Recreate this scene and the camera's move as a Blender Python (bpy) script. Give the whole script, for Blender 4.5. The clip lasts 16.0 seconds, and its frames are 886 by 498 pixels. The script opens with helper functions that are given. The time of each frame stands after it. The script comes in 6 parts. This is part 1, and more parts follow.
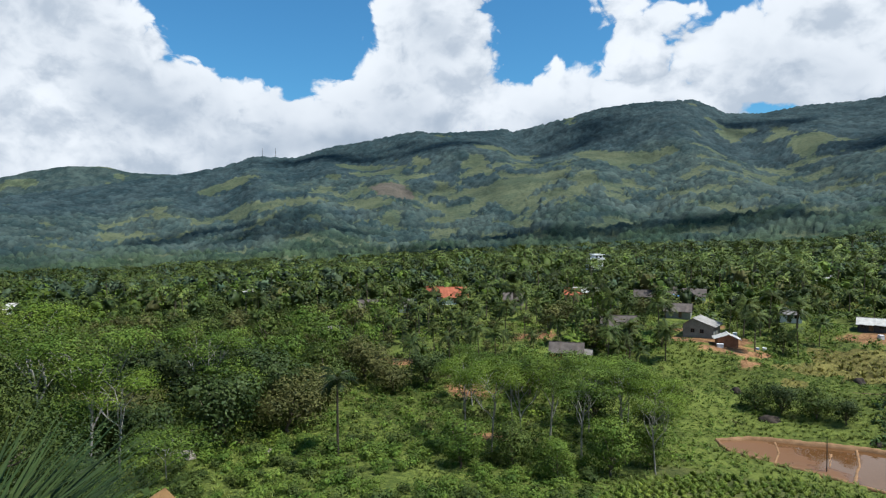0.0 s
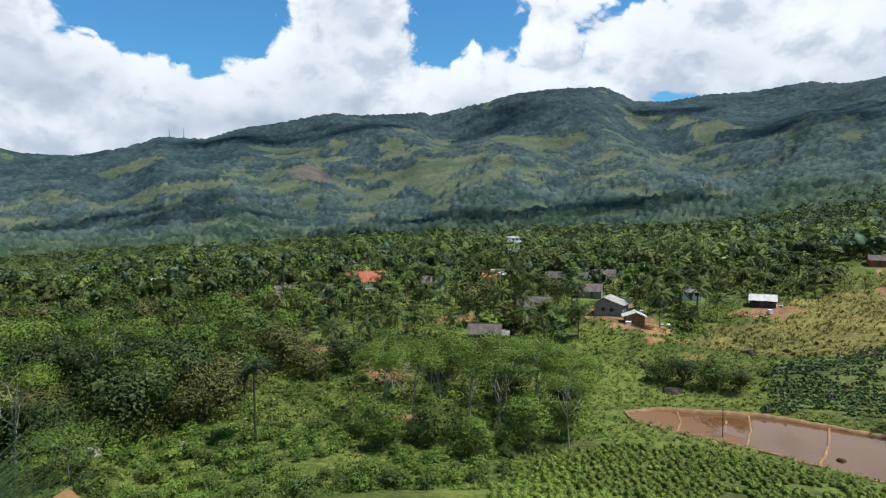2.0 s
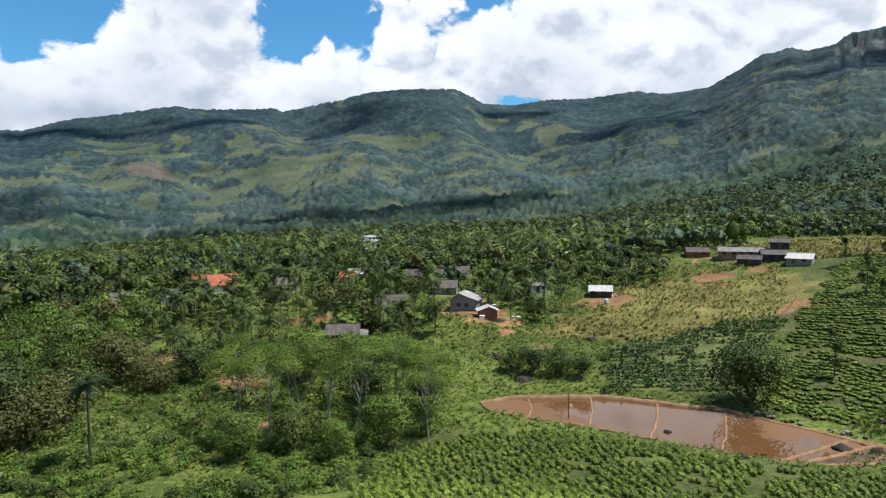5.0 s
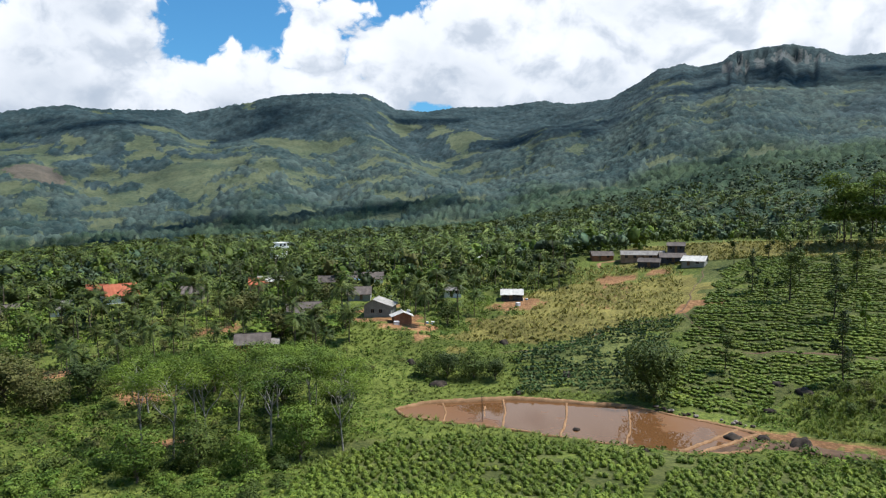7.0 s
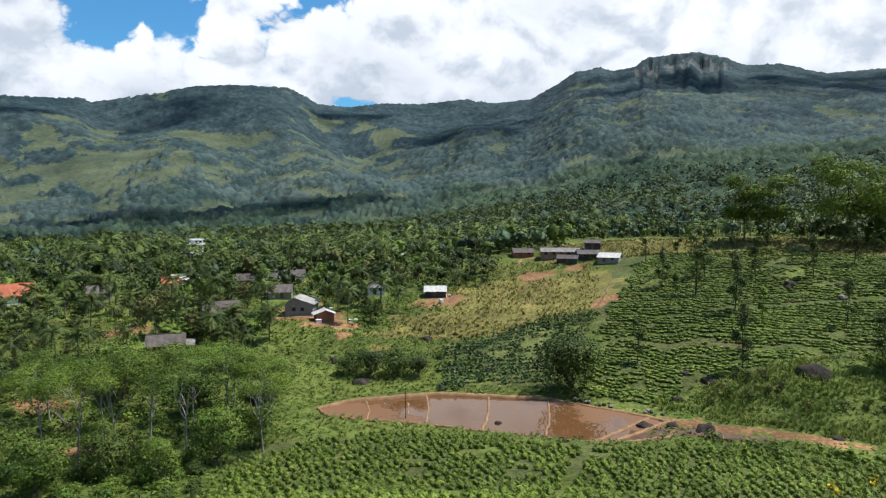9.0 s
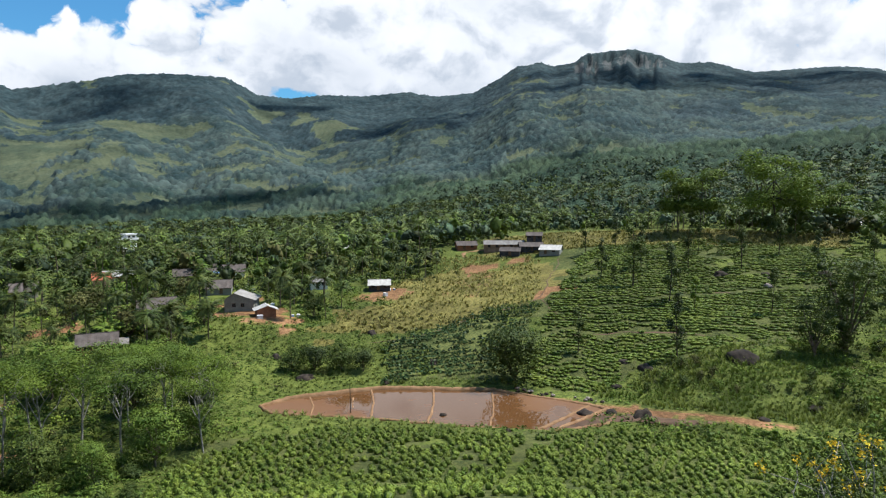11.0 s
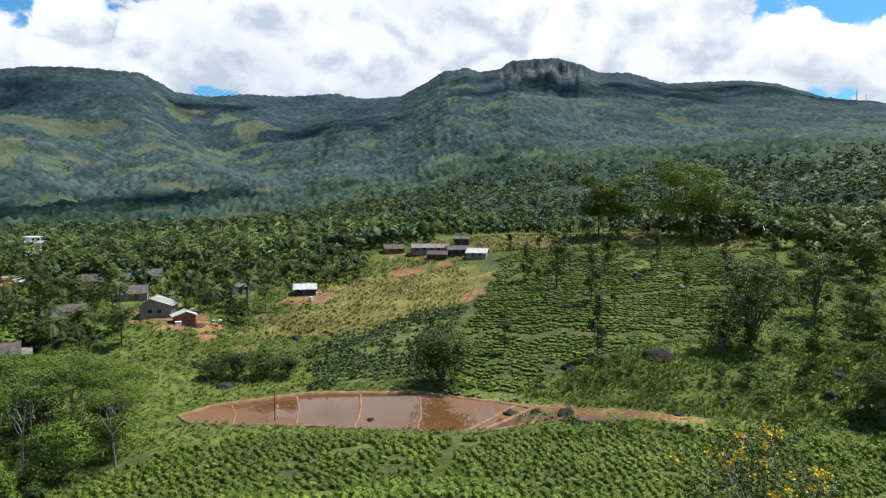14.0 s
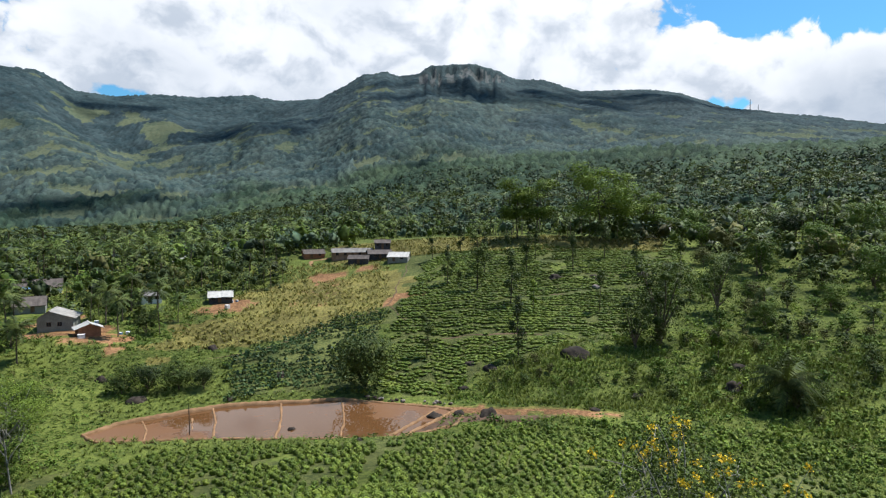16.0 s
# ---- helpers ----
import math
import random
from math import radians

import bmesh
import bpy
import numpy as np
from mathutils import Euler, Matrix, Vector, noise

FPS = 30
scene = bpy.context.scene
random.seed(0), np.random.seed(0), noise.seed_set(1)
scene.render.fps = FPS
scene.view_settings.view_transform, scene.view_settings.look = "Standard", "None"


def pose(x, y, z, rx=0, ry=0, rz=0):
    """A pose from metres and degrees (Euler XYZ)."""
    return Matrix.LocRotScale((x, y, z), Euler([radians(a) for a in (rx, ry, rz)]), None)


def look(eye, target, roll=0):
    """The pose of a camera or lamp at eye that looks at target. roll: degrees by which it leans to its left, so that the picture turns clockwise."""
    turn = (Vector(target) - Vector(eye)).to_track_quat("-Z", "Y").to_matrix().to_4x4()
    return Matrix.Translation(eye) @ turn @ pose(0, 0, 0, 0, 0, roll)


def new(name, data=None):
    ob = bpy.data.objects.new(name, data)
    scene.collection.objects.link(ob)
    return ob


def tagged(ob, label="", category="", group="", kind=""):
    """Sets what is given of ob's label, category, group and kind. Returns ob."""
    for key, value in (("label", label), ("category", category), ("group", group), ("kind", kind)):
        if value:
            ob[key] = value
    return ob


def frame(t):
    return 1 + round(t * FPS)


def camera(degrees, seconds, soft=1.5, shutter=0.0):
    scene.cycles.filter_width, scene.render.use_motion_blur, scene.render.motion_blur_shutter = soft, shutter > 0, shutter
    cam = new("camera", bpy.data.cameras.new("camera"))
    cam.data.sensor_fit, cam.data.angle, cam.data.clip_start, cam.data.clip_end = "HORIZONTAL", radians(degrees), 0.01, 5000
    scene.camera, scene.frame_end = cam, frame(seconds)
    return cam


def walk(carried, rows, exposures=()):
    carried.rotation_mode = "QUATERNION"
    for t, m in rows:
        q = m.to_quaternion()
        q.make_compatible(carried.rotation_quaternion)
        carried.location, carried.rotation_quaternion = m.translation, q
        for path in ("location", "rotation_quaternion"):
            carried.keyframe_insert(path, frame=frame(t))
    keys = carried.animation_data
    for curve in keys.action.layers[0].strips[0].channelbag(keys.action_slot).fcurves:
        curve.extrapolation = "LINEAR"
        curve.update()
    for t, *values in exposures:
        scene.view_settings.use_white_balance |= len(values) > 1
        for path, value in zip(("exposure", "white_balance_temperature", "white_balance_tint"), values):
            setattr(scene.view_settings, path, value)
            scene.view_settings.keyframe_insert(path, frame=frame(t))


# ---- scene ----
# The camera stands on a hillside terrace, 32 m above the paddy pond, and pans to the right.
EYE = 32.0
cam = camera(70.16, 16.0, soft=1.2)
TURNS = [  # seconds, yaw, pitch, roll
    (0, 0, -2.2, -0), (0.5, -1.69, -2.52, 0.21), (1, -3.45, -3.01, 0.01),
    (1.5, -5.26, -3.52, 0.29), (2, -7.35, -3.69, 0.1), (2.5, -9.54, -3.64, 0.1),
    (3, -11.37, -3.47, 0.12), (3.5, -12.84, -3.52, 0.02), (4, -15.28, -3.62, 0.23),
    (6.5, -26.48, -3.65, 0.22), (7, -28.17, -3.37, 0.34), (7.5, -29.96, -3.21, 0.34),
    (8, -31.41, -3.35, 0.18), (8.5, -33.31, -3.51, -0.07), (9, -35.1, -3.66, -0.06),
    (9.5, -36.31, -3.69, -0.11), (10, -37.58, -3.91, 0.04), (12.5, -43.73, -4.23, -0.53),
    (13, -44.6, -4.13, -0.64), (13.5, -45.17, -4.08, -0.79), (14, -46.77, -3.95, -0.42),
    (14.5, -49.58, -4.08, -0.31), (15, -51.6, -4.02, -0.31), (15.5, -52.85, -3.72, 0.02),
    (16, -53.93, -3.56, -0.13),
]
walk(cam, [(t, pose(0, 0, EYE, 90 + pitch, roll, yaw)) for t, yaw, pitch, roll in TURNS], [(0, -0.36, 6000, 8), (3, -0.24, 6050, 9), (8, -0.19, 6100, 10), (16, -0.20, 6100, 10)])

# ---- light: high tropical sun from the right, blue sky with cumulus ----
SUN_AZ, SUN_EL = 112.0, 62.0  # degrees clockwise from +Y, and above the horizon
SUN_TO = Vector((math.sin(radians(SUN_AZ)) * math.cos(radians(SUN_EL)), math.cos(radians(SUN_AZ)) * math.cos(radians(SUN_EL)), math.sin(radians(SUN_EL))))
sun = new("sun", bpy.data.lights.new("sun", "SUN"))
sun.data.energy, sun.data.angle, sun.data.color = 9.2, radians(1.2), (1.0, 0.97, 0.92)
sun.matrix_world = look((0, 0, 300), Vector((0, 0, 300)) - SUN_TO)


class Graph:
    """Short hand for node trees."""

    def __init__(self, tree):
        self.tree = tree
        tree.nodes.clear()

    def n(self, kind):
        return self.tree.nodes.new("ShaderNode" + kind)

    def stored(self, name):
        node = self.n("Attribute")
        node.attribute_name = name
        return node.outputs["Fac"]

    def put(self, socket, value):
        if isinstance(value, bpy.types.NodeSocket):
            self.tree.links.new(value, socket)
        elif value is not None:
            socket.default_value = value

    def math(self, op, a, b=None, c=None, clamp=False):
        node = self.n("Math")
        node.operation, node.use_clamp = op, clamp
        for socket, value in zip(node.inputs, (a, b, c)):
            self.put(socket, value)
        return node.outputs[0]

    def vmath(self, op, a, b=None):
        node = self.n("VectorMath")
        node.operation = op
        self.put(node.inputs[0], a)
        self.put(node.inputs[1], b)
        return node.outputs[0]

    def noise(self, where, scale, detail=4.0, rough=0.55, distortion=0.0):
        node = self.n("TexNoise")
        self.put(node.inputs["Vector"], where)
        node.inputs["Scale"].default_value, node.inputs["Detail"].default_value = scale, detail
        node.inputs["Roughness"].default_value, node.inputs["Distortion"].default_value = rough, distortion
        return node.outputs["Fac"]

    def span(self, value, a, b, c=0.0, d=1.0, kind="SMOOTHSTEP"):
        node = self.n("MapRange")
        node.interpolation_type = kind
        for socket, v in zip(node.inputs, (value, a, b, c, d)):
            self.put(socket, v)
        return node.outputs[0]

    def mix(self, fac, a, b, blend="MIX"):
        node = self.n("Mix")
        node.data_type, node.blend_type = "RGBA", blend
        self.put(node.inputs[0], fac)
        for socket, v in ((node.inputs[6], a), (node.inputs[7], b)):
            self.put(socket, (*v, 1) if isinstance(v, tuple) and len(v) == 3 else v)
        return node.outputs[2]


world = bpy.data.worlds.new("sky")
scene.world = world
world.use_nodes = True
g = Graph(world.node_tree)
sky = g.n("TexSky")
sky.sky_type, sky.sun_disc, sky.sun_elevation, sky.sun_rotation = "NISHITA", False, radians(SUN_EL), radians(SUN_AZ)
way = g.n("TexCoord").outputs["Generated"]
sep = g.n("SeparateXYZ")
g.put(sep.inputs[0], way)
azim = g.math("MULTIPLY", g.math("ARCTAN2", sep.outputs[0], sep.outputs[1]), 57.2958)
elev = g.math("MULTIPLY", g.math("ARCSINE", sep.outputs[2]), 57.2958)


def heap(az, el, wide, high, power, at_az, at_el):
    """More cloud, or less, round a direction: a soft bump, in degrees."""
    dx = g.math("DIVIDE", g.math("SUBTRACT", at_az, az), wide)
    dy = g.math("DIVIDE", g.math("SUBTRACT", at_el, el), high)
    d2 = g.math("ADD", g.math("MULTIPLY", dx, dx), g.math("MULTIPLY", dy, dy))
    return g.math("MULTIPLY", g.math("POWER", 2.71828, g.math("MULTIPLY", d2, -1.0)), power)


# gaps of blue (minus) and heaped cumulus (plus): azimuth, elevation, half widths, amount
HEAPS = [(-17.5, 19.0, 8.5, 5.8, -1.25), (-8.5, 15.5, 3.0, 3.5, -0.35), (8.6, 17.0, 3.4, 3.8, -0.95), (23.5, 20.0, 5.5, 2.6, -0.8), (27.6, 9.0, 3.6, 1.5, -0.62), (86, 19.5, 9.0, 5.0, -1.1),
         (78, 8.3, 4.0, 1.5, -0.62), (-31, 13, 6, 6, 0.25), (-1.5, 14, 5.0, 4.5, 0.3), (47, 14, 19, 9, 0.5)]


def cloud_body(at_az, at_el):
    """How thick the cloud is in a direction: fbm and cauliflower billows over the gaps and heaps."""
    flat = g.n("CombineXYZ")
    g.put(flat.inputs[0], g.math("MULTIPLY", at_az, 0.1))
    g.put(flat.inputs[1], g.math("MULTIPLY", at_el, 0.125))
    flat.inputs[2].default_value = 3.7
    where = flat.outputs[0]
    wander = g.n("TexNoise")
    g.put(wander.inputs["Vector"], where)
    wander.inputs["Scale"].default_value, wander.inputs["Detail"].default_value = 1.7, 4.0
    bent = g.vmath("ADD", where, g.vmath("MULTIPLY", g.vmath("SUBTRACT", wander.outputs["Color"], (0.5, 0.5, 0.5)), (0.55, 0.55, 0.0)))
    billow = g.n("TexVoronoi")
    billow.feature = "SMOOTH_F1"
    g.put(billow.inputs["Vector"], bent)
    billow.inputs["Scale"].default_value, billow.inputs["Detail"].default_value, billow.inputs["Roughness"].default_value = 2.1, 5.0, 0.52
    billow.inputs["Smoothness"].default_value = 0.35
    total = g.math("MULTIPLY", g.math("SUBTRACT", 0.5, billow.outputs["Distance"]), 0.62)
    total = g.math("ADD", total, g.math("MULTIPLY", g.math("SUBTRACT", g.noise(where, 0.75, 6.0, 0.5), 0.5), 1.2))
    total = g.math("ADD", total, g.span(at_el, 17.0, 28.0, 0.64, -0.4))
    total = g.math("ADD", total, g.span(at_el, 6.0, 15.0, 0.30, 0.0))
    for h in HEAPS:
        total = g.math("ADD", total, heap(*h, at_az, at_el))
    return total, where, billow.outputs["Distance"]


body, where, dimple = cloud_body(azim, elev)
above, _, _ = cloud_body(g.math("ADD", azim, -0.7), g.math("ADD", elev, 1.6))
alpha = g.span(body, 0.02, 0.16)
relief = g.span(g.math("SUBTRACT", body, above), -0.34, 0.22, 0.0, 1.0)
deep = g.span(body, 0.25, 0.95, 0.0, 1.0)
under = g.span(elev, 5.0, 15.0, 1.0, 0.0)
shade = g.math("MULTIPLY", g.span(g.noise(where, 0.75, 4.0, 0.5), 0.28, 0.72), g.math("ADD", g.math("MULTIPLY", deep, 0.5), g.math("MULTIPLY", under, 0.55)))
lit = g.math("MULTIPLY", g.math("ADD", g.math("MULTIPLY", relief, 0.52), 0.48), g.math("SUBTRACT", 1.0, g.math("MULTIPLY", shade, g.span(azim, 5.0, 45.0, 1.2, 0.7))))
lit = g.math("SUBTRACT", lit, g.math("MULTIPLY", g.math("SUBTRACT", dimple, 0.35), 0.15))
lit = g.math("ADD", lit, g.span(azim, 25.0, 55.0, 0.0, 0.06))
tone = g.mix(lit, (0.42, 0.51, 0.63), (1.26, 1.26, 1.26))
blue = g.n("Background")
g.put(blue.inputs[0], g.mix(1.0, sky.outputs[0], (0.50, 1.02, 1.26), "MULTIPLY"))
blue.inputs[1].default_value = 0.135
cloud = g.n("Background")
g.put(cloud.inputs[0], tone)
cloud.inputs[1].default_value = 1.0
both = g.n("MixShader")
g.put(both.inputs[0], alpha)
g.put(both.inputs[1], blue.outputs[0])
g.put(both.inputs[2], cloud.outputs[0])
out = g.n("OutputWorld")
g.put(out.inputs[0], both.outputs[0])
scene.view_settings.exposure = 0.0

# ---- materials ----
def surface(name, low, high, scale=1.0, rough=0.85, bump=0.3, bump_scale=6.0, third=None, metal=0.0, by_object=0.0, by_island=0.0, leafy=0.0, stain=None, attribute=None):
    """A matt surface of two colours mixed by noise at two scales. by_object, by_island: how much pieces differ in brightness. leafy: share of light let through."""
    m = bpy.data.materials.new(name)
    m.use_nodes = True
    g = Graph(m.node_tree)
    at = g.n("TexCoord").outputs["Object"] if not leafy else g.n("NewGeometry").outputs["Position"]
    a, b = g.noise(at, scale, 5.0, 0.6), g.noise(at, scale * 7.3, 4.0, 0.6)
    fac = g.span(g.math("ADD", g.math("MULTIPLY", a, 0.65), g.math("MULTIPLY", b, 0.35)), 0.36, 0.64)
    colour = g.mix(fac, low, high)
    if third:
        colour = g.mix(g.span(g.noise(at, scale * 0.31, 4.0, 0.6), 0.52, 0.66), colour, third)
    if stain:
        colour = g.mix(g.span(g.noise(at, scale * 1.9, 6.0, 0.7), 0.55, 0.75, 0.0, 0.8), colour, stain)
    hsv = g.n("HueSaturation")
    g.put(hsv.inputs["Color"], colour)
    bright = None
    if by_object:
        bright = g.span(g.n("ObjectInfo").outputs["Random"], 0.0, 1.0, 1 - by_object, 1 + by_object, "LINEAR")
    if by_island:
        r = g.n("NewGeometry").outputs["Random Per Island"]
        one = g.span(r, 0.0, 1.0, 1 - by_island, 1 + by_island, "LINEAR")
        bright = one if bright is None else g.math("MULTIPLY", bright, one)
        g.put(hsv.inputs["Hue"], g.span(g.math("FRACT", g.math("MULTIPLY", r, 17.3)), 0.0, 1.0, 0.5 - 0.05 * by_island, 0.5 + 0.03 * by_island, "LINEAR"))
    if leafy:
        tone = g.math("ADD", g.stored("tone"), 1.0)
        bright = tone if bright is None else g.math("MULTIPLY", bright, tone)
    if bright is not None:
        g.put(hsv.inputs["Value"], bright)
    p = g.n("BsdfPrincipled")
    g.put(p.inputs["Base Color"], hsv.outputs[0])
    p.inputs["Metallic"].default_value = metal
    g.put(p.inputs["Roughness"], g.span(b, 0.3, 0.7, rough - 0.08, min(1.0, rough + 0.08), "LINEAR"))
    p.inputs["Specular IOR Level"].default_value = 0.12
    if bump:
        bp = g.n("Bump")
        bp.inputs["Strength"].default_value = bump
        bp.inputs["Distance"].default_value = 0.15 / max(bump_scale, 0.2)
        g.put(bp.inputs["Height"], g.noise(at, bump_scale, 5.0, 0.65))
        g.put(p.inputs["Normal"], bp.outputs[0])
    end = p.outputs[0]
    if leafy:
        t = g.n("BsdfTranslucent")
        g.put(t.inputs[0], g.mix(0.35, hsv.outputs[0], (0.16, 0.22, 0.02)))
        ms = g.n("MixShader")
        ms.inputs[0].default_value = leafy
        g.put(ms.inputs[1], p.outputs[0])
        g.put(ms.inputs[2], t.outputs[0])
        end = ms.outputs[0]
    g.put(g.n("OutputMaterial").inputs[0], end)
    return m


def land(name, colours, extra, scale, bump=0.6, bump_scale=0.4, fine=0.3):
    """Ground whose cover (0 to 1 and on) is kept in the mesh as 'cover': a list of pairs of colours, one for each whole
    number. Where 'other' is kept, the pair extra shows. 'tone' lightens single crowns, their tops most, as shading put
    into the colour.
    """
    m = bpy.data.materials.new(name)
    m.use_nodes = True
    g = Graph(m.node_tree)
    at = g.n("TexCoord").outputs["Object"]
    a, b, c = g.noise(at, scale, 6.0, 0.62), g.noise(at, scale * 9.0, 5.0, 0.62), g.noise(at, scale * 0.2, 4.0, 0.6)
    fac = g.span(g.math("ADD", g.math("MULTIPLY", a, 0.8 - fine), g.math("ADD", g.math("MULTIPLY", b, fine), g.math("MULTIPLY", c, 0.2))), 0.42, 0.58)
    kind = g.stored("cover")
    tone = g.stored("tone")
    kind = g.math("ADD", kind, g.math("MULTIPLY", g.math("SUBTRACT", b, 0.5), 0.9))
    colour = None
    for i, (low, high) in enumerate(colours):
        one = g.mix(fac, low, high)
        if i == 0:  # old forest darker, with cloud shade and blue distance haze mixed into its colour
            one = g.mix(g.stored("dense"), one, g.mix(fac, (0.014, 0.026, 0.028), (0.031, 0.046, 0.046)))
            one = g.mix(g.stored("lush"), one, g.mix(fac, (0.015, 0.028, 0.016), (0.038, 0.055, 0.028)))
        colour = one if colour is None else g.mix(g.span(kind, i - 0.62, i - 0.38), colour, one)
    other = g.math("ADD", g.stored("other"), g.math("MULTIPLY", g.math("SUBTRACT", b, 0.5), 0.8))
    colour = g.mix(g.span(other, 0.4, 0.6), colour, g.mix(fac, *extra))
    hsv = g.n("HueSaturation")
    g.put(hsv.inputs["Color"], colour)
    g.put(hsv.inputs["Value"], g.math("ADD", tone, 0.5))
    p = g.n("BsdfPrincipled")
    g.put(p.inputs["Base Color"], hsv.outputs[0])
    p.inputs["Roughness"].default_value = 0.95
    p.inputs["Specular IOR Level"].default_value = 0.1
    bp = g.n("Bump")
    bp.inputs["Strength"].default_value, bp.inputs["Distance"].default_value = bump, 0.4 / bump_scale
    g.put(bp.inputs["Height"], g.math("ADD", g.noise(at, bump_scale, 6.0, 0.65), g.math("MULTIPLY", b, 0.4)))
    g.put(p.inputs["Normal"], bp.outputs[0])
    g.put(g.n("OutputMaterial").inputs[0], p.outputs[0])
    return m


LEAF_DEEP = surface("leaf_deep", (0.019, 0.033, 0.010), (0.048, 0.066, 0.017), 0.25, 0.55, 0, leafy=0.10, by_object=0.25, by_island=0.25)
# leaves of far trees, bluer: distance haze put into the colour
LEAF_HAZED = surface("leaf_hazed", (0.026, 0.046, 0.026), (0.066, 0.088, 0.044), 0.08, 0.7, 0, leafy=0.06, by_island=0.45)
LEAF_DARK = surface("leaf_dark", (0.030, 0.049, 0.011), (0.074, 0.096, 0.019), 0.25, 0.6, 0, leafy=0.13, by_object=0.25, by_island=0.20)
LEAF_MID = surface("leaf_mid", (0.052, 0.094, 0.013), (0.116, 0.160, 0.024), 0.25, 0.6, 0, leafy=0.15, by_object=0.22, by_island=0.20)
LEAF_LIGHT = surface("leaf_light", (0.072, 0.116, 0.013), (0.140, 0.184, 0.024), 0.25, 0.6, 0, leafy=0.20, by_object=0.2, by_island=0.20)
LEAF_DRY = surface("leaf_dry", (0.096, 0.103, 0.032), (0.182, 0.165, 0.052), 0.25, 0.7, 0, leafy=0.17, by_object=0.2, by_island=0.20)
LEAF_OLIVE = surface("leaf_olive", (0.058, 0.063, 0.018), (0.116, 0.110, 0.034), 0.3, 0.65, 0, leafy=0.17, by_object=0.2, by_island=0.20)
PALM_LEAF = surface("palm_leaf", (0.024, 0.042, 0.009), (0.082, 0.100, 0.022), 0.3, 0.6, 0, leafy=0.12, by_object=0.35, by_island=0.35)
TEA_LEAF = surface("tea_leaf", (0.076, 0.114, 0.014), (0.152, 0.190, 0.027), 0.3, 0.5, 0, leafy=0.10, by_object=0.15, by_island=0.20)
CROP_LEAF = surface("crop_leaf", (0.028, 0.056, 0.019), (0.058, 0.092, 0.028), 0.2, 0.55, 0, leafy=0.14, by_object=0.15, by_island=0.20)
GRASS_BLADE = surface("grass_blade", (0.076, 0.112, 0.016), (0.145, 0.166, 0.031), 0.15, 0.6, 0, leafy=0.14, by_object=0.1, by_island=0.20)
STRAW_BLADE = surface("straw_blade", (0.145, 0.136, 0.036), (0.250, 0.222, 0.060), 0.15, 0.7, 0, leafy=0.11, by_object=0.1, by_island=0.20)
PETAL = surface("petal", (0.62, 0.40, 0.02), (0.80, 0.58, 0.04), 2.0, 0.6, 0, leafy=0.2, by_island=0.20)
BARK = surface("bark", (0.084, 0.063, 0.042), (0.168, 0.134, 0.101), 1.2, 0.9, 0.5, 6.0, by_object=0.2)
BARK_PALE = surface("bark_pale", (0.160, 0.147, 0.126), (0.302, 0.281, 0.244), 1.0, 0.85, 0.4, 5.0, by_object=0.1)
BARK_DARK = surface("bark_dark", (0.029, 0.024, 0.017), (0.067, 0.055, 0.042), 1.5, 0.9, 0.5, 6.0)
ROCK = surface("rock", (0.014, 0.011, 0.009), (0.058, 0.044, 0.033), 1.1, 0.95, 1.0, 2.6, stain=(0.045, 0.05, 0.035), by_object=0.2)
ROCK_PALE = surface("rock_pale", (0.130, 0.105, 0.085), (0.260, 0.220, 0.180), 0.8, 0.9, 0.6, 2.0, by_object=0.15)
MUD = surface("mud", (0.060, 0.036, 0.022), (0.120, 0.070, 0.042), 0.5, 0.75, 0.5, 3.0)
BUND_MUD = surface("bund_mud", (0.160, 0.088, 0.042), (0.260, 0.151, 0.076), 0.8, 0.85, 0.6, 4.0, by_object=0.1)
EARTH = surface("earth", (0.130, 0.072, 0.028), (0.285, 0.160, 0.064), 0.3, 0.95, 0.6, 3.0)
SHEET_GREY = surface("sheet_grey", (0.110, 0.098, 0.086), (0.200, 0.182, 0.160), 0.7, 0.7, 0.2, 3.0, stain=(0.13, 0.09, 0.07), by_object=0.15)
SHEET_PALE = surface("sheet_pale", (0.190, 0.172, 0.150), (0.310, 0.285, 0.250), 0.7, 0.7, 0.2, 3.0, stain=(0.12, 0.09, 0.07))
SHEET_BROWN = surface("sheet_brown", (0.058, 0.046, 0.039), (0.112, 0.092, 0.078), 0.7, 0.75, 0.2, 3.0, stain=(0.10, 0.055, 0.035), by_object=0.15)
SHEET_WHITE = surface("sheet_white", (0.300, 0.278, 0.245), (0.450, 0.425, 0.380), 0.9, 0.7, 0.2, 3.0, stain=(0.30, 0.22, 0.15))
ROOF_RED = surface("roof_red", (0.215, 0.062, 0.032), (0.320, 0.100, 0.052), 0.8, 0.8, 0.3, 5.0, stain=(0.2, 0.09, 0.06), by_object=0.15)
WALL_GREY = surface("wall_grey", (0.165, 0.166, 0.142), (0.255, 0.252, 0.220), 0.6, 0.9, 0.3, 5.0, stain=(0.17, 0.14, 0.11))
WALL_BRICK = surface("wall_brick", (0.202, 0.084, 0.046), (0.302, 0.134, 0.071), 1.5, 0.9, 0.4, 6.0, stain=(0.16, 0.08, 0.05))
WALL_WHITE = surface("wall_white", (0.605, 0.596, 0.571), (0.689, 0.680, 0.655), 0.5, 0.85, 0.15, 5.0, stain=(0.5, 0.46, 0.4))
WALL_MUD = surface("wall_mud", (0.170, 0.110, 0.072), (0.270, 0.185, 0.125), 0.8, 0.9, 0.3, 5.0, stain=(0.10, 0.07, 0.05))
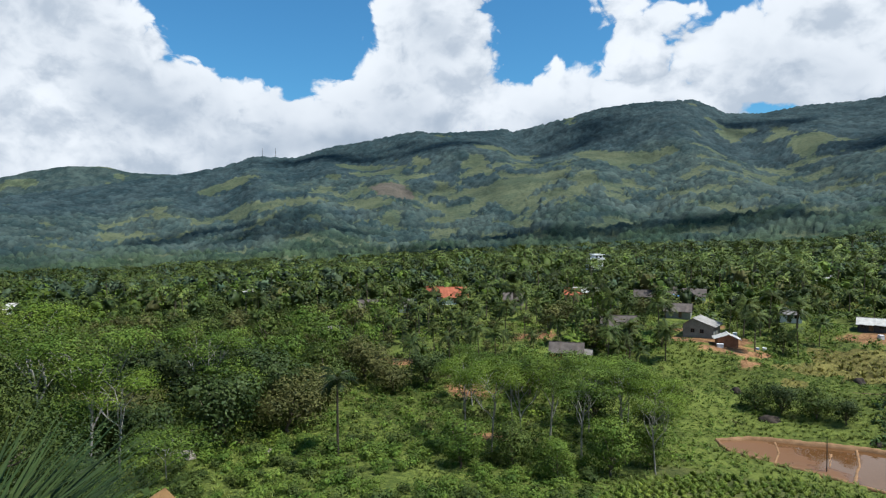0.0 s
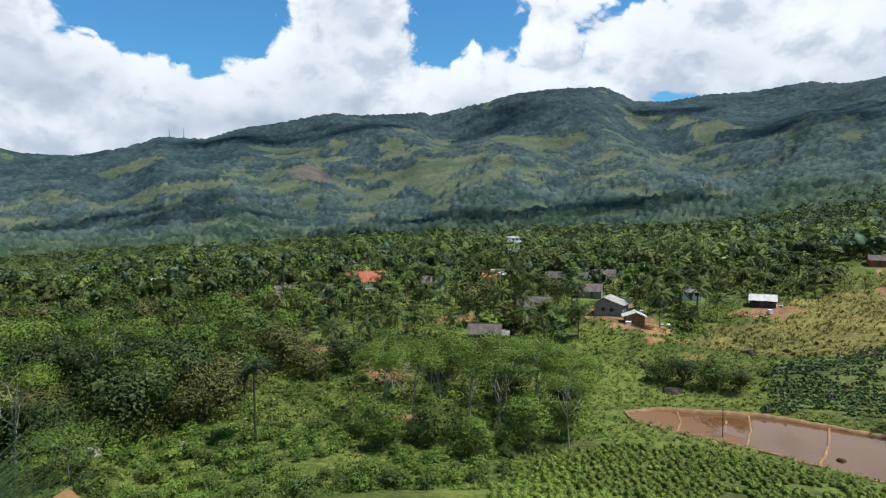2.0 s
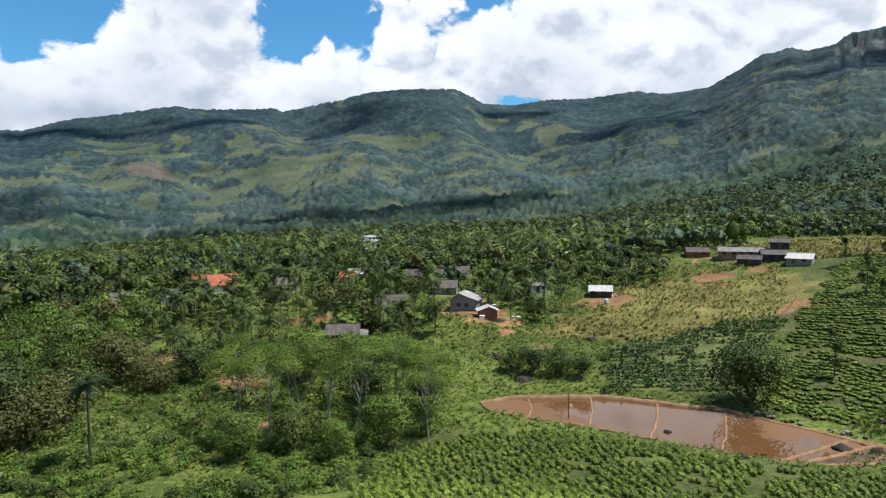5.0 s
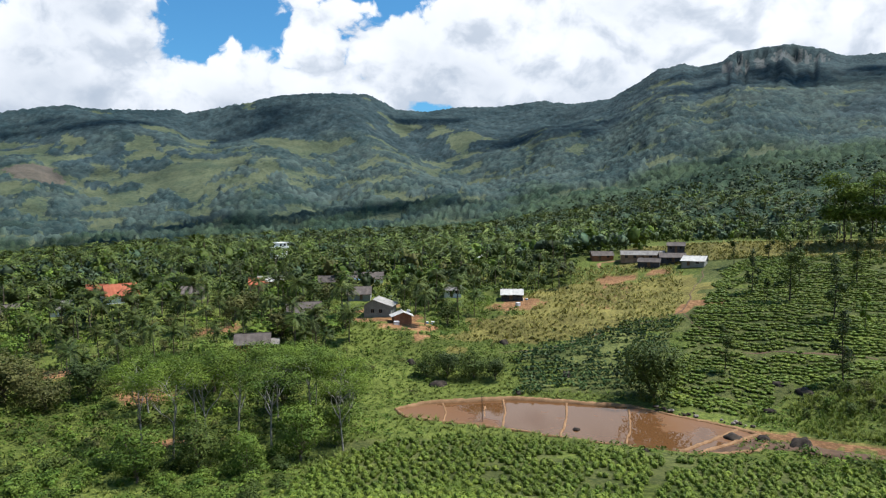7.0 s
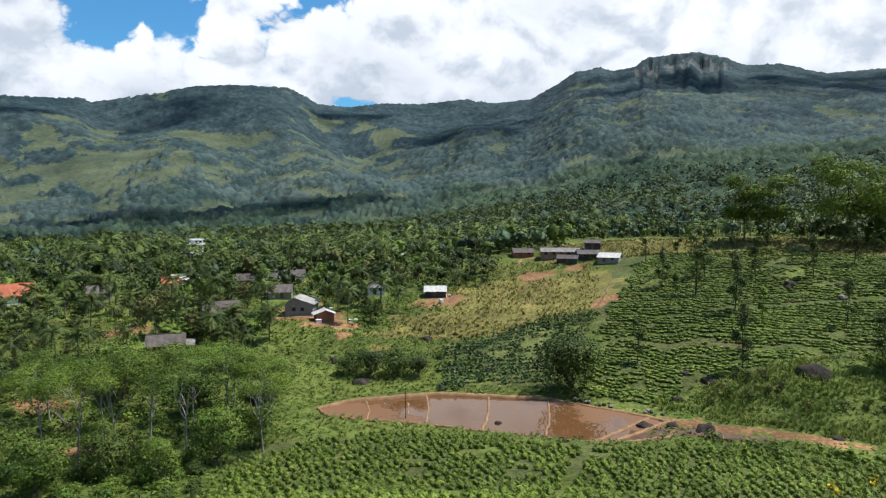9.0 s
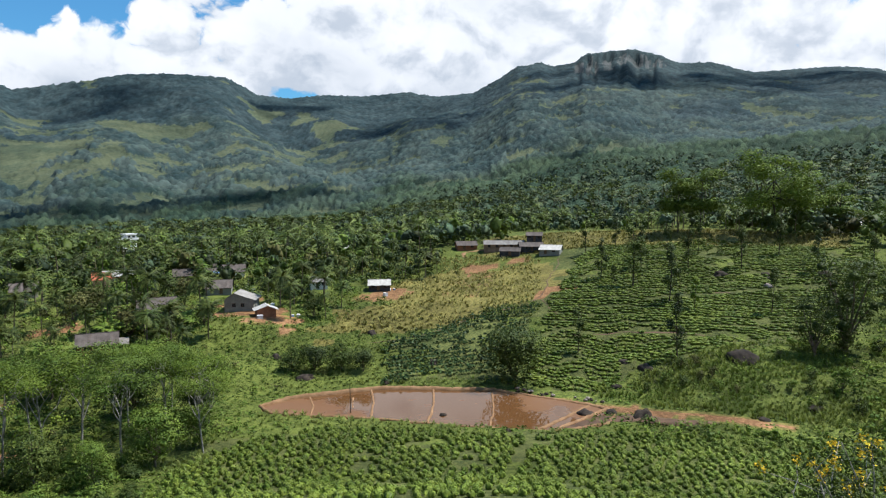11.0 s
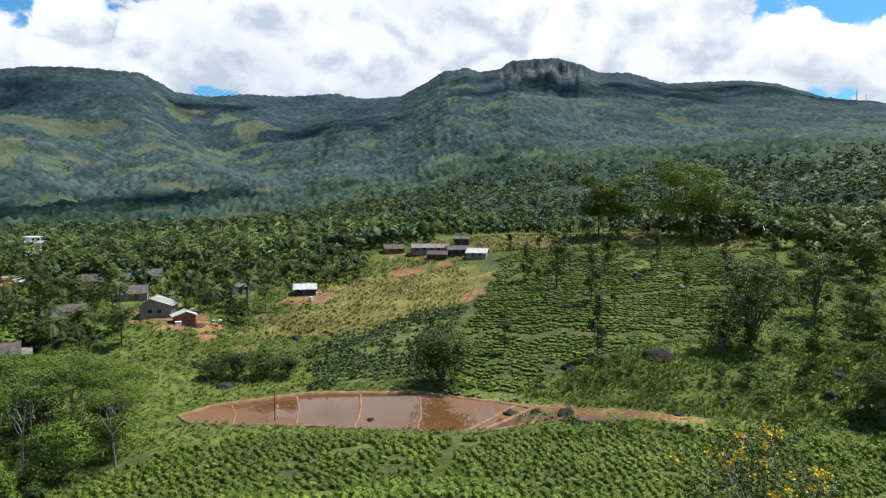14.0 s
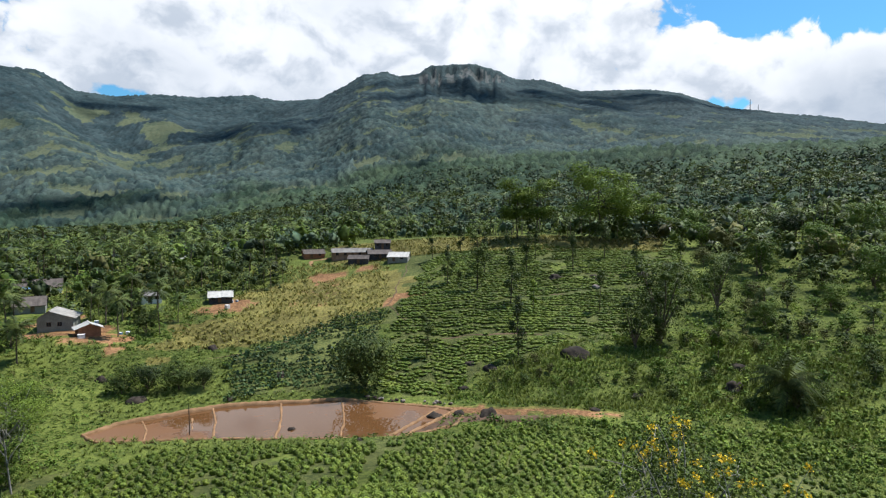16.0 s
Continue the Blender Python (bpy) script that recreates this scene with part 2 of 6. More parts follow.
WALL_CREAM = surface("wall_cream", (0.403, 0.336, 0.235), (0.504, 0.437, 0.319), 0.5, 0.85, 0.2, 5.0, stain=(0.3, 0.24, 0.17))
WALL_PINK = surface("wall_pink", (0.336, 0.168, 0.126), (0.437, 0.235, 0.176), 0.5, 0.85, 0.2, 5.0, stain=(0.25, 0.15, 0.1))
WALL_DARK = surface("wall_dark", (0.029, 0.029, 0.034), (0.067, 0.067, 0.071), 0.6, 0.8, 0.2, 5.0)
TIMBER = surface("timber", (0.084, 0.055, 0.034), (0.168, 0.109, 0.067), 2.0, 0.8, 0.3, 8.0)
SHADOWED = surface("window_dark", (0.012, 0.013, 0.015), (0.03, 0.032, 0.035), 1.0, 0.25, 0)
BLUE_SHEET = surface("blue_sheet", (0.059, 0.126, 0.252), (0.109, 0.202, 0.336), 1.0, 0.45, 0.2, 3.0)
CLOTH = surface("cloth", (0.55, 0.52, 0.50), (0.75, 0.73, 0.72), 3.0, 0.9, 0.2, 6.0)
STEEL = surface("mast_steel", (0.30, 0.30, 0.31), (0.42, 0.42, 0.43), 1.0, 0.5, 0, metal=0.6)


def water_material():
    m = bpy.data.materials.new("muddy_water")
    m.use_nodes = True
    g = Graph(m.node_tree)
    at = g.n("TexCoord").outputs["Object"]
    sep = g.n("SeparateXYZ")
    g.put(sep.inputs[0], at)
    ends = g.span(g.math("ABSOLUTE", g.math("SUBTRACT", sep.outputs[0], 62.0)), 8.0, 17.0, -0.16, 0.2, "LINEAR")  # silted up towards both ends
    shallow = g.span(g.math("ADD", g.noise(at, 0.16, 5.0, 0.6), ends), 0.42, 0.6)
    colour = g.mix(shallow, (0.098, 0.045, 0.017), (0.152, 0.073, 0.030))
    p = g.n("BsdfPrincipled")
    g.put(p.inputs["Base Color"], colour)
    g.put(p.inputs["Roughness"], g.span(shallow, 0.0, 1.0, 0.02, 0.45, "LINEAR"))
    p.inputs["IOR"].default_value = 1.33
    bp = g.n("Bump")
    bp.inputs["Strength"].default_value, bp.inputs["Distance"].default_value = 0.08, 0.02
    g.put(bp.inputs["Height"], g.noise(at, 1.6, 3.0, 0.5))
    g.put(p.inputs["Normal"], bp.outputs[0])
    g.put(g.n("OutputMaterial").inputs[0], p.outputs[0])
    return m


WATER = water_material()

# ---- builders ----
def mesh_np(name, verts, faces, material=None, smooth=False, mats=None, slots=None):
    """A mesh from arrays: verts N x 3, or N x 6 with the rounded form's normals, faces M x 3 or M x 4 (or a list of such arrays)."""
    me = bpy.data.meshes.new(name)
    verts = np.asarray(verts, np.float32)
    rounded = verts[:, 3:] if verts.shape[1] == 6 else None
    verts = np.ascontiguousarray(verts[:, :3])
    groups = [np.asarray(f, np.int32) for f in (faces if isinstance(faces, list) else [faces]) if len(f)]
    me.vertices.add(len(verts))
    me.vertices.foreach_set("co", verts.ravel())
    loops = np.concatenate([f.ravel() for f in groups])
    totals = np.concatenate([np.full(len(f), f.shape[1], np.int32) for f in groups])
    me.loops.add(len(loops))
    me.loops.foreach_set("vertex_index", loops)
    me.polygons.add(len(totals))
    me.polygons.foreach_set("loop_start", np.concatenate([[0], np.cumsum(totals)[:-1]]).astype(np.int32))
    for m in mats or ([material] if material else []):
        me.materials.append(m)
    if slots is not None:
        me.polygons.foreach_set("material_index", np.asarray(slots, np.int32))
    me.polygons.foreach_set("use_smooth", np.full(len(totals), smooth or rounded is not None))
    me.update(calc_edges=True)
    if rounded is not None:
        me.normals_split_custom_set_from_vertices(rounded.tolist())
    return me


def keep(me, name, values):
    me.attributes.new(name, "FLOAT", "POINT").data.foreach_set("value", np.asarray(values, np.float32))


def bm_mesh(name, bm, material):
    me = bpy.data.meshes.new(name)
    bm.to_mesh(me)
    bm.free()
    me.materials.append(material)
    return me


def part(name, bm, material, parent, label=""):
    """One mesh object under a thing or a part, from a bmesh or a finished mesh."""
    me = bm if isinstance(bm, bpy.types.Mesh) else bm_mesh(name, bm, material)
    ob = new(name, me)
    ob.parent = parent
    return tagged(ob, label) if label else ob


def thing(name, x, y, z, turn, label, category, group="", kind=""):
    ob = new(name)
    ob.matrix_world = pose(x, y, z, 0, 0, turn)
    return tagged(ob, label, category, group, kind)


def tubes(limbs, sides=6):
    """Tapered limbs: each a list of points and of radii."""
    verts, faces, base = [], [], 0
    for pts, rad in limbs:
        pts = np.asarray(pts, float)
        along = np.gradient(pts, axis=0)
        along /= np.linalg.norm(along, axis=1, keepdims=True) + 1e-9
        side = np.cross(along, (0.31, 0.95, 0.07))
        side /= np.linalg.norm(side, axis=1, keepdims=True) + 1e-9
        other = np.cross(along, side)
        a = np.linspace(0, 2 * np.pi, sides, endpoint=False)
        ring = np.cos(a)[None, :, None] * side[:, None] + np.sin(a)[None, :, None] * other[:, None]
        verts.append((pts[:, None] + ring * np.asarray(rad)[:, None, None]).reshape(-1, 3))
        k = len(pts)
        i, j = np.meshgrid(np.arange(k - 1), np.arange(sides), indexing="ij")
        n = (j + 1) % sides
        faces.append(base + np.stack([i * sides + j, i * sides + n, (i + 1) * sides + n, (i + 1) * sides + j], -1).reshape(-1, 4))
        base += k * sides
    return np.concatenate(verts), np.concatenate(faces)


def tubes_simple(lines, radii, sides=6):
    return tubes(list(zip(lines, radii)), sides)


LATTICE = np.random.default_rng(11).random((512, 512))


def value_noise(x, y):
    xi, yi = np.floor(x).astype(int), np.floor(y).astype(int)
    u, v = x - xi, y - yi
    u, v = u * u * (3 - 2 * u), v * v * (3 - 2 * v)
    at = lambda i, j: LATTICE[(xi + i) % 512, (yi + j) % 512]
    return (at(0, 0) * (1 - u) + at(1, 0) * u) * (1 - v) + (at(0, 1) * (1 - u) + at(1, 1) * u) * v - 0.5


def fbm(x, y, octaves=5, gain=0.5):
    total, amp = 0.0, 1.0
    for i in range(octaves):
        total = total + amp * value_noise(x + 37.1 * i, y + 91.7 * i)
        x, y, amp = x * 2.03, y * 2.03, amp * gain
    return total


def ease(t):
    t = np.clip(t, 0.0, 1.0)
    return t * t * (3 - 2 * t)


# ---- relief: a hillside below the camera, the valley with the pond, the village slope and the tea hill ----
NEAR_R = [0, 4, 18, 40, 62, 86, 92, 106, 112]
NEAR_Z = [30.2, 29.4, 22.4, 11.6, 4.2, 0.5, 0.25, 0.25, 0.9]
FAR_AZ = [-40, -10, 12, 28, 42, 54, 70, 90]
FAR_R = [112, 130, 165, 230, 330, 450]
FAR_Z = [[2.6, 2.6, 2.2, 0.9, 1.0, 1.2, 1.2, 1.0],
         [3.6, 3.5, 5.0, 4.2, 4.2, 5.0, 5.0, 5.0],
         [4.3, 4.4, 6.5, 7.4, 7.5, 10.0, 10.5, 11.0],
         [4.0, 5.4, 7.6, 10.0, 16.2, 21.4, 21.4, 24.0],
         [-0.5, 2.2, 9.2, 9.6, 15.8, 17.0, 22.0, 28.0],
         [-11.0, -4.0, 5.5, 9.0, 19.0, 22.0, 30.0, 40.0]]


def curve(x, xs, ys):
    """Smooth interpolation through knots (cubic Hermite with finite-difference slopes)."""
    xs, ys = np.asarray(xs, float), np.asarray(ys, float)
    slope = np.gradient(ys, xs, axis=0)
    x = np.clip(x, xs[0], xs[-1])
    i = np.clip(np.searchsorted(xs, x, "right") - 1, 0, len(xs) - 2)
    h = xs[i + 1] - xs[i]
    t = (x - xs[i]) / h
    return (2 * t**3 - 3 * t**2 + 1) * ys[i] + (t**3 - 2 * t**2 + t) * h * slope[i] + (3 * t**2 - 2 * t**3) * ys[i + 1] + (t**3 - t**2) * h * slope[i + 1]


def ground_z(x, y, rough=True):
    x, y = np.asarray(x, float), np.asarray(y, float)
    r, az = np.hypot(x, y), np.degrees(np.arctan2(x, y))
    near = np.interp(r, NEAR_R, NEAR_Z)
    left = ease((18 - az) / 25)  # on the left the valley floor lies a little higher
    near = near + left * 2.0 * ease((r - 55) / 30) * (1 - ease((r - 96) / 16) * 0.15)
    knots = np.stack([curve(az, FAR_AZ, row) for row in FAR_Z])
    rr = np.clip(r, FAR_R[0], FAR_R[-1])
    i = np.clip(np.searchsorted(FAR_R, rr, "right") - 1, 0, len(FAR_R) - 2)
    xs = np.asarray(FAR_R, float)
    t = (rr - xs[i]) / (xs[i + 1] - xs[i])
    flat = knots.reshape(len(FAR_R), -1)
    cols, k = np.arange(flat.shape[1]), i.ravel()
    far = (flat[k, cols] + (flat[k + 1, cols] - flat[k, cols]) * t.ravel()).reshape(r.shape)
    w = ease((r - 104) / 12)
    z = near * (1 - w) + far * w
    if rough:
        pond = ease((np.hypot(x - 64, y - 74) - 24) / 14)  # level round the pond
        z = z + pond * (fbm(x / 26.0, y / 26.0, 4) * 1.6 * ease((r - 40) / 80) + fbm(x / 5.0, y / 5.0, 3) * 0.25)
    return z


POND = [(40.4, 92.0), (44.9, 92.5), (49.2, 91.6), (58.8, 88.2), (62.6, 85.6), (67.6, 80.8), (74.5, 74.6), (76.8, 68.6), (79.0, 64.0), (80.4, 59.4), (80.8, 56.2), (78.7, 53.4), (75.1, 52.4), (69.8, 54.4), (65.4, 57.1), (61.2, 62.2), (55.9, 68.9),
        (51.4, 75.2), (48.3, 79.2), (44.4, 83.2), (40.2, 88.0)]


def inside(x, y, outline):
    hit = np.zeros(np.shape(x), bool)
    for (x0, y0), (x1, y1) in zip(outline, outline[1:] + outline[:1]):
        cross = ((y0 > y) != (y1 > y)) & (x < (x1 - x0) * (y - y0) / (y1 - y0 + 1e-9) + x0)
        hit ^= cross
    return hit


def polar_grid(azs, rads):
    a, r = np.meshgrid(np.radians(azs), rads)
    n, m = a.shape
    idx = np.arange(n * m).reshape(n, m)
    faces = np.stack([idx[:-1, :-1], idx[1:, :-1], idx[1:, 1:], idx[:-1, 1:]], -1).reshape(-1, 4)
    return (r * np.sin(a)).ravel(), (r * np.cos(a)).ravel(), faces


# bare earth and paths: centre, radii
EARTH_SPOTS = [(131.5, 141, 4, 3), (60, 131, 6, 4.5), (63, 127, 3.5, 3.5), (59.5, 121.5, 2.2, 2.2), (61, 151, 7, 5), (134, 143, 6, 3), (57, 140, 9, 5), (61, 136.5, 7, 4.5), (95, 135, 9, 4.5), (138, 140, 6, 5), (145, 137, 5, 3.5), (22, 148, 6, 3), (5, 112, 5, 3), (-10, 128, 5, 3), (9, 91, 5, 2.6), (-22, 55, 4, 3),
               (118, 102, 3, 2), (123, 105, 4, 2.4), (127, 101, 3, 2)]
MEADOW = [(64, 117), (75, 109), (87, 106.5), (98, 104.5), (108, 105.5), (115, 103), (124, 106), (140, 113), (150, 120), (150, 130), (138, 133), (130, 143), (118, 148), (103, 145), (92, 128), (79, 125)]

azs = np.concatenate([np.linspace(-180, -42, 70), np.arange(-41.7, 96.3, 0.35), np.linspace(97, 180, 42)])
rads = np.concatenate([[0.0, 1, 2, 3, 4.5, 6, 8, 10, 12.5], 15 * 1.0175 ** np.arange(0, 202)])
gx, gy, faces = polar_grid(azs, rads)
gz = ground_z(gx, gy)
under = inside(gx, gy, POND)
gz = np.where(under, -0.35, gz)
cover = 0.45 + 0.5 * (fbm(gx / 30, gy / 30, 4) > 0.1) * 1.0 - 0.25
meadow = inside(gx + fbm(gx / 7, gy / 7, 3) * 8, gy + fbm(gx / 7 + 30, gy / 7, 3) * 8, MEADOW)
cover = np.where(meadow, 1.0 + fbm(gx / 12, gy / 12, 3) * 0.9, np.clip(cover, 0, 0.2))
for ex, ey, ea, eb in EARTH_SPOTS:
    d = ((gx - ex) / ea) ** 2 + ((gy - ey) / eb) ** 2 + fbm(gx / 4, gy / 4, 3) * 1.6
    cover = np.where(d < 1, 2.0, cover)
gr, ga = np.hypot(gx, gy), np.degrees(np.arctan2(gx, gy))
cover = np.where((ga > 44) & (ga < 73) & (gr > 211 + fbm(gx / 9, gy / 9, 3) * 8) & (gr < 245), 1.0 + fbm(gx / 12, gy / 12, 3) * 0.6, cover)
jag = fbm(gx / 8, gy / 8, 4) * 7
tilled = ((ga + jag * 0.4 > 49) & (ga + jag < 75) & (gr > 105 + np.clip(ga - 56, 0, 30) * 2.2) & (gr < 213)) | ((ga > 18) & (gr > 40) & (gr < 86)) | ((ga > 35.3) & (ga < 48) & (gr > 109) & (gr < 126 + (ga - 35) * 1.8))
tilled &= ~meadow & (cover < 1.5) & ~under & (fbm(gx / 6, gy / 6, 3) < 0.2)
strip = (np.abs(np.hypot(gx, gy) - 99) < 1.4 + fbm(gx / 5, gy / 5) * 2) & (np.degrees(np.arctan2(gx, gy)) > 54) & (np.degrees(np.arctan2(gx, gy)) < 70)
cover = np.where(strip | under, 2.0, cover)
me = mesh_np("ground", np.stack([gx, gy, gz], 1), faces, land("valley_ground", [((0.046, 0.060, 0.012), (0.110, 0.128, 0.026)), ((0.086, 0.074, 0.021), (0.180, 0.152, 0.043)), ((0.130, 0.066, 0.030), (0.269, 0.143, 0.067))], ((0.040, 0.050, 0.014), (0.098, 0.103, 0.030)), 0.16, 1.0, 1.6, 0.5), True)
keep(me, "cover", cover)
keep(me, "other", tilled * 1.0)
keep(me, "tone", 0.5 + fbm(gx / 9, gy / 9, 4) * 0.5)
tagged(new("ground", me), "green valley slope with bare red earth patches", "ground", kind="structure")

# ---- mountain range: foothills rising from the valley to a long ridge with cliffs ----
FOOT_Z = [-40, -32, -20, 0, 45, 80, 98, 105]  # at 900 m, over FAR_AZ
RIDGE_AZ = [-60, -44, -35, -27, -22, -18.9, -16.6, -13.2, -10.8, -7.3, -2.5, -0.2, 5.4, 6.4, 9, 12, 14, 17.1, 21.5, 22.6, 24, 26.5, 30, 33.5, 37.1, 39.5, 42.9, 45.2, 46.8, 48.8, 50, 51.9, 52.7, 56.4, 58.6, 60.3, 62.8, 66, 71.9, 74.4, 77.3, 79.5, 84.4,
            89, 100]
RIDGE_EL = [0.6, 0.8, 1.9, 3.3, 4.2, 4.9, 5.8, 5.7, 6.6, 7.3, 8.25, 8.1, 8.4, 8.2, 8.8, 9.5, 10.0, 10.3, 10.3, 9.8, 9.0, 8.8, 9.2, 9.2, 9.6, 9.2, 9.5, 10.7, 11.7, 12.0, 11.6, 11.9, 12.55, 12.7, 12.2, 11.35, 11.25, 10.2, 10.1, 9.6, 8.5, 7.9, 7.2,
            6.3, 5.0]
RIDGE_R_AZ = [-60, -30, -10, 10, 20, 30, 42, 52, 60, 75, 100]
RIDGE_R = [2100, 2200, 2400, 2500, 2450, 2750, 2650, 2350, 2600, 3000, 3300]


def mountain_z(x, y):
    r, az = np.hypot(x, y), np.degrees(np.arctan2(x, y))
    reach = np.interp(az, RIDGE_R_AZ, RIDGE_R)
    top = EYE + reach * np.tan(np.radians(np.interp(az, RIDGE_AZ, RIDGE_EL)))
    foot, start = curve(az, FAR_AZ, FOOT_Z), curve(az, FAR_AZ, FAR_Z[-1])
    s = (r - 900) / (reach - 900)
    low = start + (foot - start) * ease((r - 420) / 480)
    up = np.clip(s, 0, 1)
    climb = up ** 1.42
    face = ease((az - 51.6) / 0.8) * ease((59.8 - az) / 1.5)  # a rock face below the summit
    climb = climb - face * (0.045 + 0.06 * fbm(az * 2.3, az * 0, 4)) * ease((up - 0.55) / 0.3) * (1 - ease((up - 0.95 - fbm(az * 2.1, az * 0, 4) * 0.05) / 0.03))
    z = np.where(r < 900, low, foot + (top - foot) * climb)
    spurs = fbm(az / 7.5 + r / 2600, r / 800, 2) * 80 + fbm(x / 420, y / 420, 3) * 42
    z = z + spurs * np.clip(up * 3.0, 0, 1) * np.clip((1 - up) * 5, 0, 1) * 0.85 + fbm(x / 120, y / 120, 4) * 14 * ease((r - 450) / 300) * (1 - ease(up * 4))
    z = z + 52 * np.exp(-(((az - 39) / 4.0) ** 2) - ((r - 1900) / 300) ** 2)
    z = z - 42 * np.exp(-(((az - 28) / 3.5) ** 2) - ((r - 1700) / 300) ** 2)
    return np.where(s > 1, top - (r - reach) * 0.35, z)


def crowns(x, y, cell, seed):
    """Rounded tree crowns on a jittered grid: height 0 to 1 and a random tone for each."""
    best, tone = np.full(x.shape, 9.0), np.zeros(x.shape)
    cx, cy = np.floor(x / cell).astype(int), np.floor(y / cell).astype(int)
    for i in (-1, 0, 1):
        for j in (-1, 0, 1):
            a, b = (cx + i) % 512, (cy + j) % 512
            jx, jy, size = LATTICE[a, b], LATTICE[b, (a + seed) % 512], LATTICE[(a * 3 + 7) % 512, (b * 5 + seed) % 512]
            d = np.hypot(x / cell - (cx + i + jx), y / cell - (cy + j + jy)) / (0.55 + 0.6 * size)
            tone, best = np.where(d < best, LATTICE[(a + 19) % 512, (b + 5) % 512], tone), np.minimum(d, best)
    return np.clip(1 - best**2, 0, 1), tone


# clearings on the slopes: azimuth, distance, half widths in degrees and metres
GRASS_SLOPES = [(-6.0, 1990, 2.8, 60), (-2.3, 1990, 1.0, 95), (2.8, 1920, 0.9, 85), (7.3, 2100, 1.6, 110), (11.1, 1790, 1.3, 45), (15.7, 1850, 2.2, 60), (10.1, 1440, 3.2, 65), (12.6, 1530, 1.2, 90), (7.2, 1420, 1.8, 40), (5.0, 1640, 1.6, 90),
                (-18.9, 1960, 3.0, 60), (-12.6, 1540, 2.6, 60), (-16.5, 1560, 2.2, 40), (-10.5, 1930, 1.2, 40), (1.5, 1520, 1.8, 40), (-6.0, 1490, 1.8, 45)]
GLADES = [(47.6, 1222, 1.9, 60), (54.6, 1145, 1.5, 34), (76.5, 1440, 2.5, 40), (24.5, 2270, 0.9, 100), (24.3, 1255, 1.0, 40), (26.7, 1350, 0.9, 50), (29.5, 1500, 0.9, 70), (21.8, 1400, 1.0, 40), (30.4, 2098, 1.6, 90), (73.1, 1700, 2.2, 50),
          (66.9, 1840, 1.5, 40), (82, 1900, 4.0, 60), (87, 2150, 5.0, 55), (-27, 1500, 3.0, 60), (-31, 1300, 2.0, 50), (46.5, 2110, 0.8, 60)]
BARE_SLOPE = (-4.4, 1640, 2.2, 95)
azs = np.concatenate([np.linspace(-180, -44, 50), np.arange(-43, 97, 0.155), np.linspace(98, 180, 30)])
steps = np.concatenate([np.linspace(0, 1.0, 225) ** 1.15, [1.01, 1.04, 1.12, 1.4]])
a2, s2 = np.meshgrid(azs, steps)
reach = np.interp(a2, RIDGE_R_AZ, RIDGE_R)
r2 = 405 + (reach - 405) * s2
mx, my = (r2 * np.sin(np.radians(a2))).ravel(), (r2 * np.cos(np.radians(a2))).ravel()
mz = mountain_z(mx, my)
mz = np.where(r2.ravel() < 412, mz - 6, mz)
idx = np.arange(a2.size).reshape(a2.shape)
faces = np.stack([idx[:-1, :-1], idx[1:, :-1], idx[1:, 1:], idx[:-1, 1:]], -1).reshape(-1, 4)
az1, r1 = a2.ravel(), r2.ravel()
wob_a, wob_r = fbm(mx / 60, my / 60, 5, 0.6) * 1.5, fbm(mx / 60 + 50, my / 60, 5, 0.6) * 80
kinds = np.zeros(mx.shape)
for ca, cr, wa, wr in GRASS_SLOPES + GLADES + [BARE_SLOPE]:
    d = ((az1 + wob_a - ca) / wa) ** 2 + ((r1 + wob_r - cr) / wr) ** 2
    kinds = np.maximum(kinds, (2.0 if ca == BARE_SLOPE[0] else 1.0) * ease((1.0 - d) / 0.5))
steep = (az1 > 51.8) & (az1 < 59.4) & (s2.ravel() > 0.915 + fbm(az1 * 2, az1 * 0, 3) * 0.05) & (s2.ravel() < 0.978)
steep &= fbm(az1 * 5, s2.ravel() * 8, 4) > -0.08
glades = fbm(mx / 150 + 9, my / 150, 5) + 0.25 * np.exp(-((az1 - 8) / 16) ** 2) * np.exp(-((r1 - 1750) / 420) ** 2)
kinds = np.maximum(kinds, 0.85 * ease((glades - 0.40) / 0.2) * (r1 > 1000))
level = s2.ravel()
mottle = fbm(mx / 55 + 3, my / 55, 4) + 0.22 * np.exp(-(((level - 0.55) / 0.22) ** 2)) * np.exp(-(((az1 - 6) / 24) ** 2))
kinds = np.maximum(kinds, 0.62 * ease((mottle - 0.13) / 0.24) * (r1 > 850) * (level < 0.74))
# old forest high up, darkened further in place of cloud shade
shaded_old_forest = ease((level - 0.66 + 0.06 * ease((az1 - 15) / 20) + fbm(mx / 200, my / 200, 4) * 0.35) / 0.14) * (kinds < 0.5)
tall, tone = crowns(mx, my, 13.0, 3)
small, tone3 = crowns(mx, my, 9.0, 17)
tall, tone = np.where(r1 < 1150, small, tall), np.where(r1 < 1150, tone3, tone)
bushy, tone2 = crowns(mx, my, 7.0, 29)
wooded = (kinds < 0.4) & ~steep
mz = mz + np.where(wooded, tall * (6 + 9 * tone) * (1 - 0.4 * ease((r1 - 1300) / 700)), bushy * (fbm(mx / 40, my / 40, 3) > 0.1) * ~steep * 4.0) * (steps[-4] > s2.ravel()) * (0.5 + 0.5 * ease((r1 - 640) / 160))
